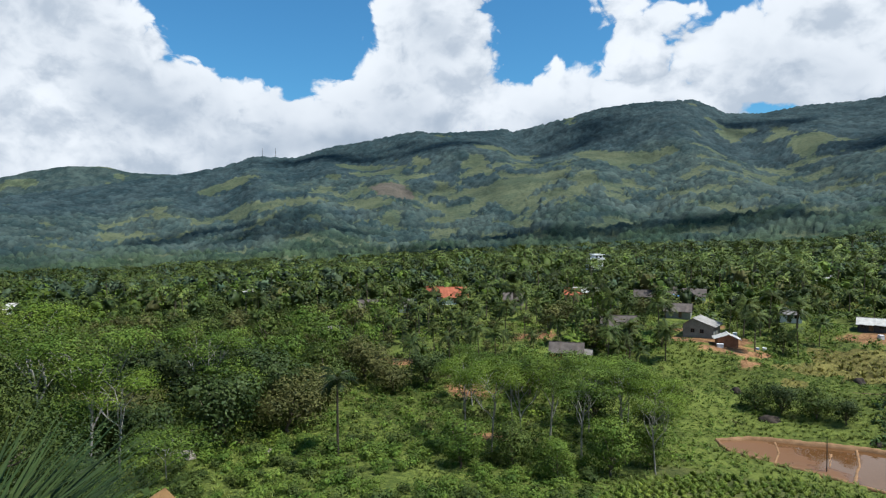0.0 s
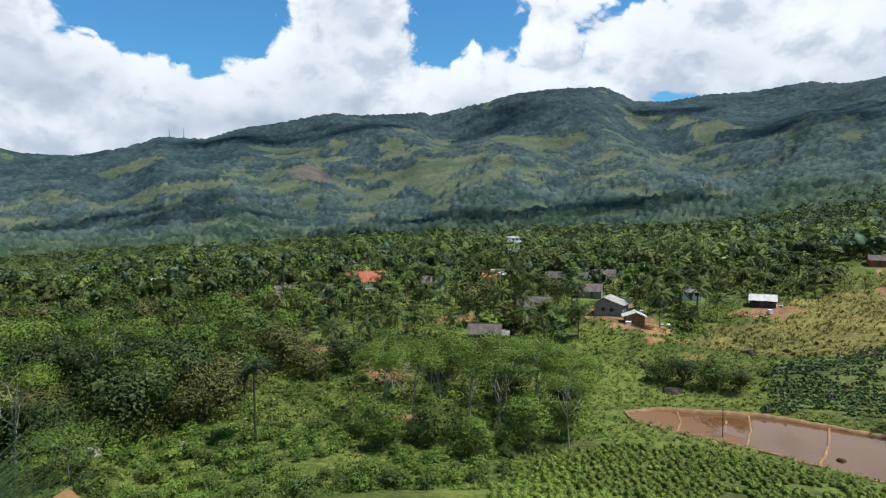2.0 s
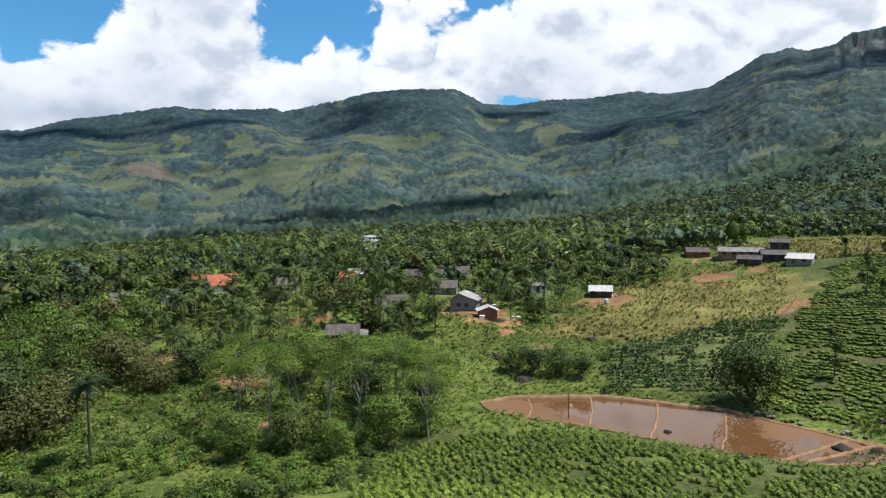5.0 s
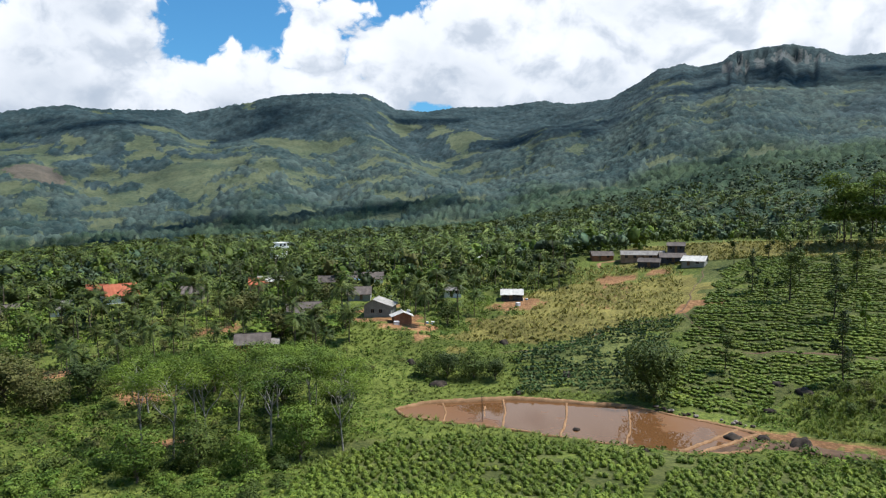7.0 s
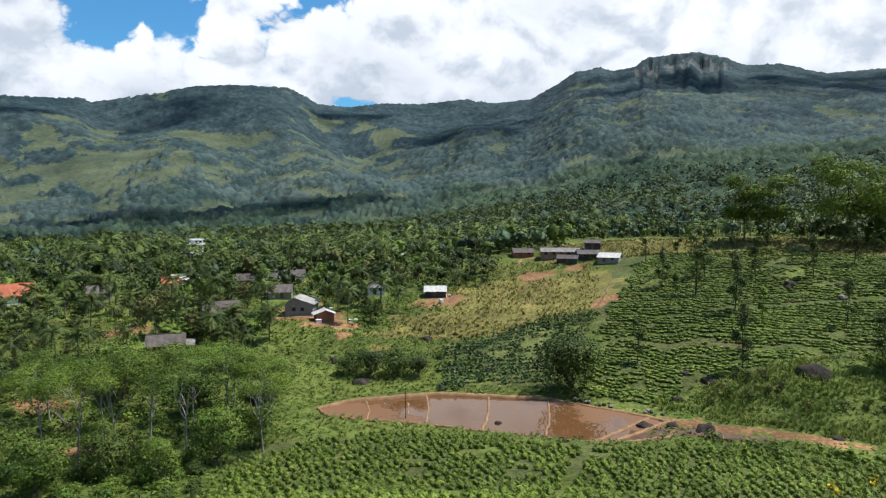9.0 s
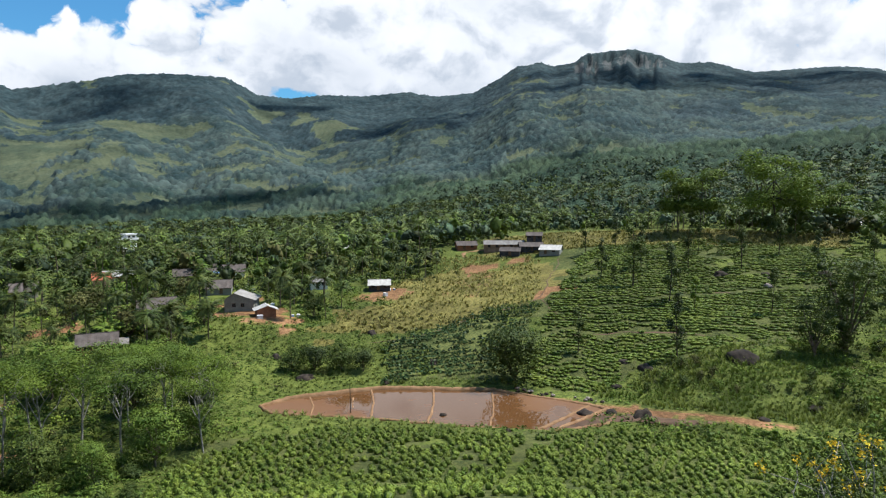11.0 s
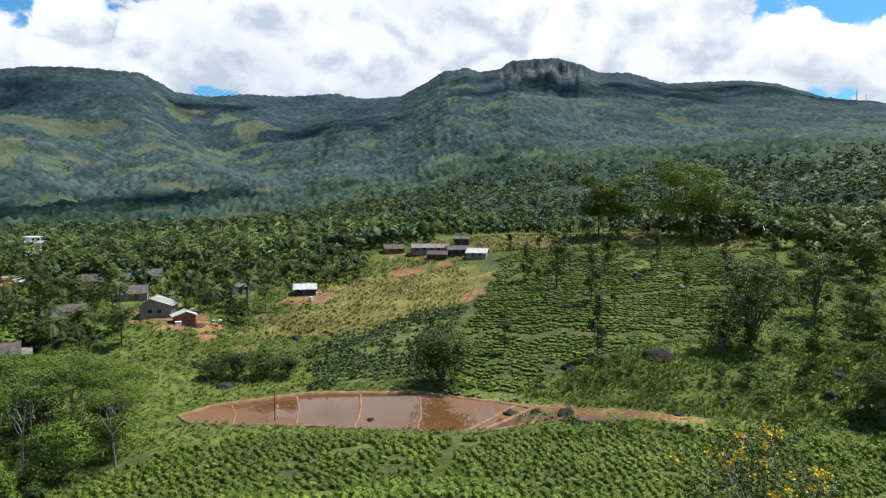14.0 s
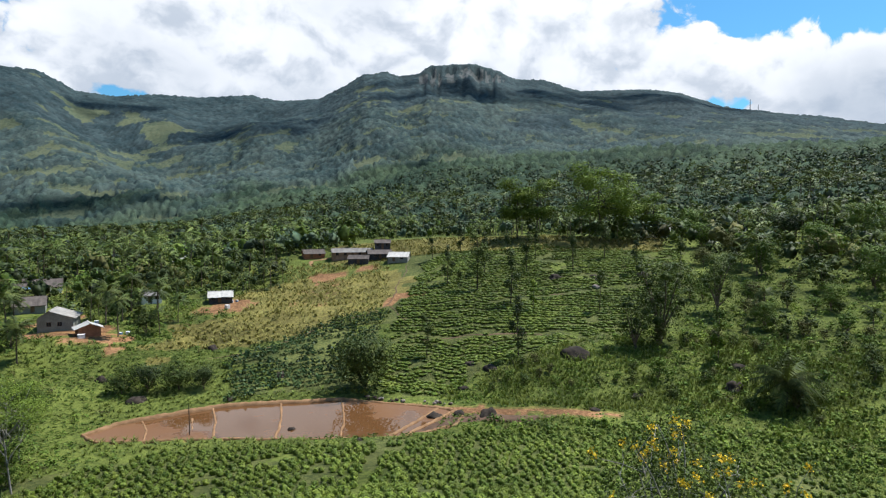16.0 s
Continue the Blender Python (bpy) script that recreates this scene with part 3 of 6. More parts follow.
# the colour pairs lean to blue: distance haze put into them
me = mesh_np("mountain_range", np.stack([mx, my, mz], 1), faces, land("hazed_mountain_woods", [((0.018, 0.032, 0.031), (0.045, 0.061, 0.052)), ((0.044, 0.058, 0.034), (0.082, 0.092, 0.050)), ((0.070, 0.061, 0.047), (0.105, 0.087, 0.067))], ((0.034, 0.040, 0.038), (0.086, 0.090, 0.084)), 0.012, 0.9, 0.12), True)
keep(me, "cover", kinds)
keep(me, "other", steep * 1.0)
keep(me, "dense", shaded_old_forest)
# less blue pair close by, giving way to the hazed colours with distance
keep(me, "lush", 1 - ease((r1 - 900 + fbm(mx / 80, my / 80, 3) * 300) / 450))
# random per crown; lighter tops and darker gaps are shading painted in
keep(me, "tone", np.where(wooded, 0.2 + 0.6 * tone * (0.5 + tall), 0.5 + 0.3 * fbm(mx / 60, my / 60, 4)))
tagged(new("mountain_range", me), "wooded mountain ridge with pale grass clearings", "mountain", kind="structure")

# a further ridge that shows at the left end of the range
azs = np.arange(-60, -8, 0.2)
prof = np.interp(azs, [-60, -45, -35, -32.9, -30.6, -27.9, -26.3, -22.5, -8], [2.0, 2.6, 3.4, 4.05, 4.55, 4.6, 4.2, 4.1, 2.5])
a2, s2 = np.meshgrid(azs, np.concatenate([np.linspace(0, 1, 60), [1.1, 1.3]]))
r2 = 2650 + 950 * s2
hx, hy = (r2 * np.sin(np.radians(a2))).ravel(), (r2 * np.cos(np.radians(a2))).ravel()
top = EYE + 3600 * np.tan(np.radians(np.interp(a2, azs, prof)))
hz = np.where(s2 > 1, top - (s2 - 1) * 800, -30 + (top + 30) * s2**1.2 + fbm(a2 / 2.0, s2 * 3, 4) * 70 * s2 * (1 - s2) * 4).ravel()
tall, tone = crowns(hx, hy, 16.0, 5)
hz += tall * 9 * (s2.ravel() < 0.99)
idx = np.arange(a2.size).reshape(a2.shape)
faces = np.stack([idx[:-1, :-1], idx[1:, :-1], idx[1:, 1:], idx[:-1, 1:]], -1).reshape(-1, 4)
# shares the range's blue-hazed colours
me = mesh_np("far_ridge", np.stack([hx, hy, hz], 1), faces, bpy.data.materials["hazed_mountain_woods"], True)
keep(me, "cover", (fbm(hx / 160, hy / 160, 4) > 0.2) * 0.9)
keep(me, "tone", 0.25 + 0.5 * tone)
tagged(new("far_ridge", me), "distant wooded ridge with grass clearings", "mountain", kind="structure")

# ---- clouds added above the view to shade the slopes: azimuth and distance of the shade, half width and half depth ----
def cloud_material():
    """White droplets, thin enough to let part of the sun through."""
    m = bpy.data.materials.new("cloud_white")
    m.use_nodes = True
    g = Graph(m.node_tree)
    white, thin, both = g.n("BsdfDiffuse"), g.n("BsdfTransparent"), g.n("MixShader")
    white.inputs[0].default_value = (0.85, 0.85, 0.85, 1)
    g.put(both.inputs[0], g.span(g.noise(g.n("TexCoord").outputs["Object"], 0.02, 4.0, 0.6), 0.3, 0.7, 0.15, 0.33))
    g.put(both.inputs[1], thin.outputs[0])
    g.put(both.inputs[2], white.outputs[0])
    g.put(g.n("OutputMaterial").inputs[0], both.outputs[0])
    return m


CLOUD_WHITE = cloud_material()
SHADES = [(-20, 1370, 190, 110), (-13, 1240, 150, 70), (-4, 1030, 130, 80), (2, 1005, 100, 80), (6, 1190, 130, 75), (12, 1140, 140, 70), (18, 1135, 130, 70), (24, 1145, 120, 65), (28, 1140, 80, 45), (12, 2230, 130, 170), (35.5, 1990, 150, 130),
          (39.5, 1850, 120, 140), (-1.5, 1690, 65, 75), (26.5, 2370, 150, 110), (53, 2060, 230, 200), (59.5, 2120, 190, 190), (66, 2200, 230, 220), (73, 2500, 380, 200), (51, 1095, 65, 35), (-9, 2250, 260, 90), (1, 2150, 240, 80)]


def shade_cloud(az, dist, wide, deep, seed):
    """An unseen cloud that casts shade: many round heads over a flat base, about 2000 m up."""
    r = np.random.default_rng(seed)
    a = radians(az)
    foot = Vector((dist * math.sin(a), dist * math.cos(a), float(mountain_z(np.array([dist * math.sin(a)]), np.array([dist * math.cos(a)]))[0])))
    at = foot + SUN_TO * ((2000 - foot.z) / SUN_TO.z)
    bm = bmesh.new()
    for k in range(16):
        b, out = r.uniform(0, 6.28), math.sqrt(r.uniform(0, 1)) * 0.95
        size = r.uniform(0.26, 0.44) * (1.1 - 0.4 * out)
        u, v = math.cos(b) * out * wide, math.sin(b) * out * deep
        head = bmesh.ops.create_icosphere(bm, subdivisions=2, radius=1.0)["verts"]
        for w in head:
            n = w.co.copy()
            n *= 1 + 0.35 * noise.noise(n * 1.8 + Vector((k * 3.1, seed, 0)))
            pu, pv = u + n.x * size * wide, v + n.y * size * deep
            w.co = (pu * math.cos(a) + pv * math.sin(a), -pu * math.sin(a) + pv * math.cos(a), max(n.z, -0.25) * size * 0.8 * min(wide, deep * 1.6))
    me = bm_mesh("cloud", bm, CLOUD_WHITE)
    me.polygons.foreach_set("use_smooth", [True] * len(me.polygons))
    ob = new("cloud", me)
    ob.matrix_world = Matrix.Translation(at)
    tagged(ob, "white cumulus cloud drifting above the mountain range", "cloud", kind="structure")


# one unseen cloud for each shade wanted on the slopes
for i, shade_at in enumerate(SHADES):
    shade_cloud(*shade_at, 500 + i)

# ---- pond: flooded paddy plots with mud bunds ----
def ribbon(points, widths, heights, base=-0.6, rough=0.06, seed=3):
    """A rounded earth bank along a line."""
    q = np.random.default_rng(seed)
    p = np.asarray(points, float)
    s = np.concatenate([[0], np.cumsum(np.hypot(*np.diff(p, axis=0).T))])
    n = max(8, int(s[-1] / 0.5))
    t = np.linspace(0, s[-1], n)
    cx, cy = np.interp(t, s, p[:, 0]) + fbm(t / 3, t * 0, 2) * 0.3, np.interp(t, s, p[:, 1]) + fbm(t / 3 + 40, t * 0, 2) * 0.3
    w, h = np.interp(t, s, widths), np.interp(t, s, heights)
    d = np.stack([np.gradient(cx), np.gradient(cy)], 1)
    d /= np.linalg.norm(d, axis=1, keepdims=True) + 1e-9
    side = np.stack([d[:, 1], -d[:, 0]], 1)
    prof = np.array([(-1.0, -1), (-0.72, 0.35), (-0.4, 0.9), (0, 1.0), (0.4, 0.9), (0.72, 0.35), (1.0, -1)])
    v = np.zeros((n, 7, 3))
    for k, (u, a) in enumerate(prof):
        jitter = q.normal(0, rough, n)
        v[:, k, 0], v[:, k, 1] = cx + side[:, 0] * u * w / 2, cy + side[:, 1] * u * w / 2
        v[:, k, 2] = np.where(a < 0, base, a * h + jitter)
    i, j = np.meshgrid(np.arange(n - 1), np.arange(6), indexing="ij")
    faces = np.stack([i * 7 + j, (i + 1) * 7 + j, (i + 1) * 7 + j + 1, i * 7 + j + 1], -1).reshape(-1, 4)
    return v.reshape(-1, 3), faces


def bank(name, points, widths, heights, label, seed):
    me = mesh_np(name, *ribbon(points, widths, heights, seed=seed), BUND_MUD, True)
    ob = new(name, me)
    return tagged(ob, label, "mud bank", "paddy bunds")


wx, wy, faces = np.array([p[0] for p in POND]), np.array([p[1] for p in POND]), [list(range(len(POND)))]
me = mesh_np("pond_water", np.stack([wx, wy, np.full(len(wx), 0.12)], 1), np.array(faces), WATER)
tagged(new("pond_water", me), "shallow muddy brown water of the flooded paddy", "pond", kind="structure")
bank("pond_bank", POND[0:7], [0.8, 1.2, 1.4, 1.5, 1.5, 1.5, 1.2], [0.45, 0.55, 0.6, 0.62, 0.64, 0.6, 0.5], "pale dry mud bank along the far side", 3)
bank("pond_bank", POND[6:12], [1.0, 0.9, 0.9, 1.0, 1.2, 1.6], [0.4, 0.3, 0.3, 0.32, 0.36, 0.4], "wet brown mud bank under the tea hill", 4)
bank("pond_bank", POND[11:] + POND[:1], [1.4, 1.0, 0.7, 0.6, 0.5, 0.5, 0.5, 0.5, 0.5, 0.6, 0.8], [0.4, 0.36, 0.3, 0.28, 0.26, 0.25, 0.25, 0.25, 0.28, 0.32, 0.42], "narrow mud bank beside the near tea", 5)
BUNDS = [((48.8, 91.4), (44.6, 83.3), 0.5, 0.24), ((58.6, 88.0), (50.7, 76.6), 0.55, 0.26), ((66.8, 81.4), (55.6, 69.2), 0.6, 0.28), ((74.0, 74.6), (61.4, 62.3), 0.55, 0.26), ((80.0, 59.2), (65.8, 57.4), 0.9, 0.32), ((80.6, 56.4), (66.8, 55.9), 0.9, 0.34)]
for seed, (a, b, w, h) in enumerate(BUNDS):
    mid = ((a[0] + b[0]) / 2 + 0.35, (a[1] + b[1]) / 2 - 0.3)
    bank("paddy_bund", [a, mid, b], [w, w * 0.9, w], [h, h * 0.9, h], "low mud bund across the flooded paddy", 10 + seed)
bank("paddy_bund", [(54.2, 86.8), (51.0, 81.8)], [0.7, 0.4], [0.19, 0.15], "half-drowned mud bund in the paddy", 20)
flats = mesh_np("mud_flat", *ribbon([(69.5, 55.0), (76, 54.0), (80, 51.5), (84, 45.5), (88, 40.5), (92.3, 35.4)], [1.2, 4.6, 4.6, 2.6, 2.2, 1.2], [0.24, 0.34, 0.42, 0.5, 0.5, 0.45], rough=0.09, seed=9), MUD, True)
tagged(new("mud_flat", flats), "bare reddish mud strip with dark stones", "mud", kind="structure")

# ---- boulders ----
def boulder_mesh(seed, flat=0.75, material=ROCK):
    bm = bmesh.new()
    bmesh.ops.create_icosphere(bm, subdivisions=3, radius=1.0)
    off = Vector((seed * 7.1, seed * 3.3, seed * 1.7))
    for v in bm.verts:
        n = v.co.normalized()
        k = 1 + 0.42 * noise.noise(n * 1.1 + off) + 0.30 * abs(noise.noise(n * 2.3 + off)) + 0.09 * noise.noise(n * 6.0 + off)
        v.co = n * k
        v.co.z = v.co.z * flat if v.co.z > 0 else v.co.z * 0.4
    me = bm_mesh("boulder", bm, material)
    me.polygons.foreach_set("use_smooth", [True] * len(me.polygons))
    return me


STONES, PALE_STONES = [boulder_mesh(i + 1, (0.8, 0.6, 0.7)[i]) for i in range(3)], [boulder_mesh(i + 6, 0.7, ROCK_PALE) for i in range(2)]
ROCKS = [(81.5, 50.6, 2.3, 0), (112.2, 50.3, 4.6, 1), (99, 65.6, 1.5, 2), (160.7, 78, 2.4, 0), (172.9, 57.5, 3.0, 2), (166.9, 69.4, 1.7, 1), (51.9, 111, 1.6, 0), (52, 99.3, 2.3, 2), (62, 88.9, 1.5, 1), (74.6, 111.8, 1.7, 0), (121, 22.9, 2.2, 2),
         (113.4, 21.8, 2.4, 0), (115.8, 12.9, 2.0, 1), (61.0, 58.5, 0.85, 0), (76.5, 57.4, 1.7, 1), (79.5, 54.8, 1.5, 2), (84.6, 52.0, 0.8, 0), (93.2, 38.2, 1.4, 1), (90, 61, 1.3, 2), (102.5, 34.5, 1.6, 1), (74.0, 90.5, 1.5, 0), (99, 61.3, 1.9, 1)]
for i, (x, y, s, k) in enumerate(ROCKS):
    ob = new("boulder", STONES[k])
    ob.matrix_world = pose(x, y, float(ground_z(x, y)) - 0.15 * s, 0, 0, i * 47) @ Matrix.Diagonal((s * 0.72, s * 0.6, s * 0.72, 1))
    tagged(ob, "dark weathered boulder lying in the field" if s > 1.4 else "small dark boulder on muddy ground", "boulder", "field boulders")
for i, (x, y, s) in enumerate([(-33.2, 78.7, 1.5), (-41, 93, 1.1), (164, 67, 0.6), (-22, 79, 0.6), (158, 65, 1.0)]):
    ob = new("boulder", PALE_STONES[i % 2])
    ob.matrix_world = pose(x, y, float(ground_z(x, y)) + 0.1 * s, 0, 0, i * 61) @ Matrix.Diagonal((s, s * 0.7, s * 1.1, 1))
    tagged(ob, "pale grey boulder among trees", "boulder", "pale boulders")
ob = new("stone", STONES[1])
ob.matrix_world = pose(59.6, 70.6, 0.12) @ Matrix.Diagonal((0.55, 0.45, 0.5, 1))
tagged(ob, "dark stone standing in the pond water", "stone")
q = np.random.default_rng(77)
for i in range(26):  # rubble along the bank under the pond tree
    t = q.uniform(0, 1)
    x, y = 76.5 + 6.5 * t + q.normal(0, 0.8), 73.2 - 16 * t + q.normal(0, 0.8)
    s = q.uniform(0.12, 0.36)
    ob = new("stone", STONES[i % 3] if i % 3 else PALE_STONES[0])
    ob.matrix_world = pose(x, y, float(ground_z(x, y)) + 0.15, 0, 0, i * 80) @ Matrix.Diagonal((s, s, s, 1))
    tagged(ob, "loose stone on the muddy bank", "stone", "bank stones")

# ---- a bare pole on the near bank ----
pole = thing("pole", 49.6, 80.4, 0.0, 0, "thin dark wooden pole standing on the bank", "pole")
part("shaft", mesh_np("shaft", *tubes_simple([((0, 0, -0.6), (0.02, 0, 1.8), (-0.03, 0.02, 4.4))], [(0.075, 0.065, 0.05)]), BARK_DARK, True), None, pole)
part("cap", mesh_np("cap", *tubes_simple([((-0.35, 0, 3.95), (0, 0, 4.0), (0.3, 0, 3.97))], [(0.03, 0.03, 0.03)]), BARK_DARK, True), None, pole)


# ---- footpaths and the farm lane ----
def path(points, width, label, material=EARTH, lift=0.06):
    p = np.asarray(points, float)
    s = np.concatenate([[0], np.cumsum(np.hypot(*np.diff(p, axis=0).T))])
    t = np.arange(0, s[-1], 0.8)
    cx, cy = np.interp(t, s, p[:, 0]), np.interp(t, s, p[:, 1])
    k = np.ones(9) / 9
    cx, cy = np.convolve(np.pad(cx, 4, "edge"), k, "valid") + fbm(t / 6, t * 0, 3) * 0.9, np.convolve(np.pad(cy, 4, "edge"), k, "valid") + fbm(t / 6 + 20, t * 0, 3) * 0.9
    d = np.stack([np.gradient(cx), np.gradient(cy)], 1)
    d /= np.linalg.norm(d, axis=1, keepdims=True) + 1e-9
    w = width * (0.8 + fbm(t / 2.5, t * 0 + 7, 3) * 0.8)
    rows = []
    for u in (-0.5, -0.2, 0.2, 0.5):
        x, y = cx + d[:, 1] * w * u, cy - d[:, 0] * w * u
        rows.append(np.stack([x, y, ground_z(x, y) + (lift if abs(u) < 0.4 else -0.12)], 1))
    v, n = np.stack(rows, 1).reshape(-1, 3), len(t)
    i, j = np.meshgrid(np.arange(n - 1), np.arange(3), indexing="ij")
    f = np.stack([i * 4 + j, (i + 1) * 4 + j, (i + 1) * 4 + j + 1, i * 4 + j + 1], -1).reshape(-1, 4)
    tagged(new("footpath", mesh_np("footpath", v, f, material, True)), label, "path", kind="structure")


path([(70, 108), (75, 105), (86, 104.5), (95, 104), (106, 103), (116, 102), (124, 106), (131, 111), (137, 115), (147, 121), (155, 127)], 0.6, "narrow earth footpath beside the vegetable terraces", MUD)
path([(118, 102.5), (112, 94), (109, 87)], 0.45, "worn footpath going down between tea rows", MUD)
path([(141, 154), (142, 158), (146, 162), (151, 161), (154, 156.5)], 2.2, "pale earth lane leading to the farmstead", BUND_MUD, 0.12)
path([(150, 66), (147, 74), (141, 80)], 0.9, "bare earth lane across the tea hill", MUD)
path([(57, 147), (54, 142), (58, 138.5), (64, 134), (66, 127)], 1.4, "orange earth path past the hut")
path([(104, 82), (110, 75), (117, 66), (121, 56)], 0.9, "earth lane along a tea terrace", MUD)

# ---- plants: templates ----
def unit(v):
    return v / (np.linalg.norm(v, axis=-1, keepdims=True) + 1e-9)


def leaves(at, normal, size, r, narrow=0.55, fold=0.25):
    """One folded leaf or sprig for each place."""
    t = unit(np.cross(normal, unit(r.normal(size=at.shape))))
    b = np.cross(normal, t)
    s = size * r.uniform(0.6, 1.3, (len(at), 1))
    v = np.stack([at - t * s, at + b * s * narrow + normal * s * fold * r.uniform(-1, 1, (len(at), 1)), at + t * s * r.uniform(0.7, 1.2, (len(at), 1)), at - b * s * narrow], 1)
    return v.reshape(-1, 3), np.arange(len(at) * 4).reshape(-1, 4)[:, ::-1]


def cores(lobes, share, r, sides=6):
    """The closed inner mass of each lobe, lumpy, under the outer sprigs."""
    polar = np.radians((16, 58, 100, 145))
    a = np.linspace(0, 2 * np.pi, sides, endpoint=False)
    d = np.stack([np.sin(polar)[:, None] * np.cos(a), np.sin(polar)[:, None] * np.sin(a), np.repeat(np.cos(polar)[:, None], sides, 1)], -1).reshape(-1, 3)
    i, j = np.meshgrid(np.arange(3), np.arange(sides), indexing="ij")
    n = (j + 1) % sides
    f = np.stack([i * sides + j, (i + 1) * sides + j, (i + 1) * sides + n, i * sides + n], -1).reshape(-1, 4)
    f = np.concatenate([f, [(0, 1, 2, 3), (0, 3, 4, 5), (3 * sides + 3, 3 * sides + 2, 3 * sides + 1, 3 * sides), (3 * sides + 5, 3 * sides + 4, 3 * sides + 3, 3 * sides)]])
    verts, faces = [], []
    for k, lobe in enumerate(np.asarray(lobes, float)):
        v = lobe[:3] + d * lobe[3:] * share * r.uniform(0.68, 1.15, (len(d), 1))
        verts.append(np.concatenate([v, unit(d + r.normal(size=d.shape) * 0.5)], 1))
        faces.append(f + k * len(d))
    return np.concatenate(verts), np.concatenate(faces)


def foliage(lobes, count, size, r, upward=0.6, inner=0.2, narrow=0.55, loose=0.42, core=0.0, core_lobes=None):
    """Sprigs over rounded lobes (x, y, z, rx, ry, rz), fewer below and within, with gaps."""
    if core:
        cv, cf = cores(lobes if core_lobes is None else core_lobes, core, r)
        v, f = foliage(lobes, count, size, r, upward, 0.04, narrow, loose)
        return np.concatenate([v, cv]), np.concatenate([f, cf + len(v)])
    lobes = np.asarray(lobes, float)
    area = lobes[:, 3] * lobes[:, 4] + lobes[:, 3] * lobes[:, 5]
    k = r.choice(len(lobes), count, p=area / area.sum())
    d = unit(r.normal(size=(count, 3)) + (0, 0, 0.35))
    depth = np.where(r.random(count) < inner, r.uniform(0.35, 0.85, count), r.uniform(0.85, 1.12, count))
    gap = np.sin(d[:, 0] * 5 + k * 1.7) * np.sin(d[:, 1] * 5 + k) * np.cos(d[:, 2] * 4 + k * 0.6)
    depth = depth + gap * 0.18
    at = lobes[k, :3] + d * lobes[k, 3:] * depth[:, None]
    normal = unit(d + (0, 0, upward) + r.normal(size=d.shape) * loose)
    v, f = leaves(at, normal, size, r, narrow)
    middle = (lobes[:, :3] * area[:, None]).sum(0) / area.sum()
    form = unit(0.6 * d + 0.35 * unit(at - middle + (0, 0, 0.2)) + 0.5 * normal + r.normal(size=d.shape) * 0.34)
    return np.concatenate([v, np.repeat(form, 4, 0)], 1), f


def bend(p, q, sag, r, n=5):
    t = np.linspace(0, 1, n)[:, None]
    p, q = np.asarray(p, float), np.asarray(q, float)
    return p + (q - p) * t + np.sin(t * np.pi) * (np.asarray((r.normal() * sag, r.normal() * sag, sag * 0.5)))


def make_broadleaf(seed, high, wide, count, size, bark, leaf, bare=0.3, plain=False, core=0.62):
    """A rounded tree with several lobes; one metre is one metre."""
    r = np.random.default_rng(seed)
    lobes, limbs = [], []
    fork = high * bare
    limbs.append((bend((0, 0, -0.4), (r.normal() * 0.2, r.normal() * 0.2, fork), 0.15, r), np.linspace(1.0, 0.7, 5) * high * 0.024))
    n = r.integers(8, 12)
    for i in range(n):
        a = 2 * np.pi * (i + r.uniform(-0.3, 0.3)) / n
        reach = wide * 0.5 * r.uniform(0.35, 0.68) if i else 0.0
        top = high * r.uniform(bare + 0.12, 0.86)
        c = (np.cos(a) * reach, np.sin(a) * reach, top)
        w = wide * r.uniform(0.23, 0.34)
        lobes.append((*c, w, w, w * r.uniform(0.7, 0.95)))
        if plain:
            continue
        limbs.append((bend((0, 0, fork * 0.95), np.array(c) * (0.9, 0.9, 0.97), 0.3, r, 4), np.linspace(0.62, 0.2, 4) * high * 0.024))
    return {"trunk": (*tubes(limbs, 4 if plain or high < 9 else 6), bark), "crown": (*foliage(lobes, count, size, r, core=core, core_lobes=[(0, 0, high * 0.58, wide * 0.43, wide * 0.43, high * 0.46)] if plain else None), leaf)}


def make_umbrella(seed, high, wide, count, size, bark, leaf, puff=1.0, low=0.74, flat=0.36):
    """A tall pale-stemmed tree that forks high and spreads flat tiers of feathery leaves."""
    r = np.random.default_rng(seed)
    lobes, limbs = [], []
    top = np.array((r.normal() * 0.05 * high, r.normal() * 0.05 * high, high * 0.84))
    stem = bend((0, 0, -0.4), top, 0.03 * high, r, 9)
    limbs.append((stem, np.linspace(1.0, 0.25, 9) * high * 0.0125))
    n = r.integers(5, 8)
    for i in range(n):
        a = 2.4 * i + r.uniform(-0.4, 0.4)
        foot = stem[int(round(3 + 4 * i / n))]
        reach = wide * 0.5 * r.uniform(0.35, 0.7)
        elbow = foot + np.array((np.cos(a) * reach * 0.6, np.sin(a) * reach * 0.6, high * r.uniform(0.16, 0.28)))
        elbow[2] = min(elbow[2], high * (low + 0.06))
        limbs.append((bend(foot, elbow, 0.03 * high, r), np.linspace(0.5, 0.3, 5) * high * 0.0125))
        for j in range(3):
            b = a + r.uniform(-0.9, 0.9)
            q = np.array((np.cos(b) * wide * 0.5 * r.uniform(0.35, 0.85), np.sin(b) * wide * 0.5 * r.uniform(0.35, 0.85), high * r.uniform(low, 0.96)))
            limbs.append((bend(elbow, q, 0.3, r), np.linspace(0.3, 0.1, 5) * high * 0.0125))
            w = wide * r.uniform(0.13, 0.21) * puff
            lobes.append((*q, w, w, w * flat))
    return {"trunk": (*tubes(limbs), bark), "crown": (*foliage(lobes, count, size, r, 1.3, 0.45, 0.45), leaf)}


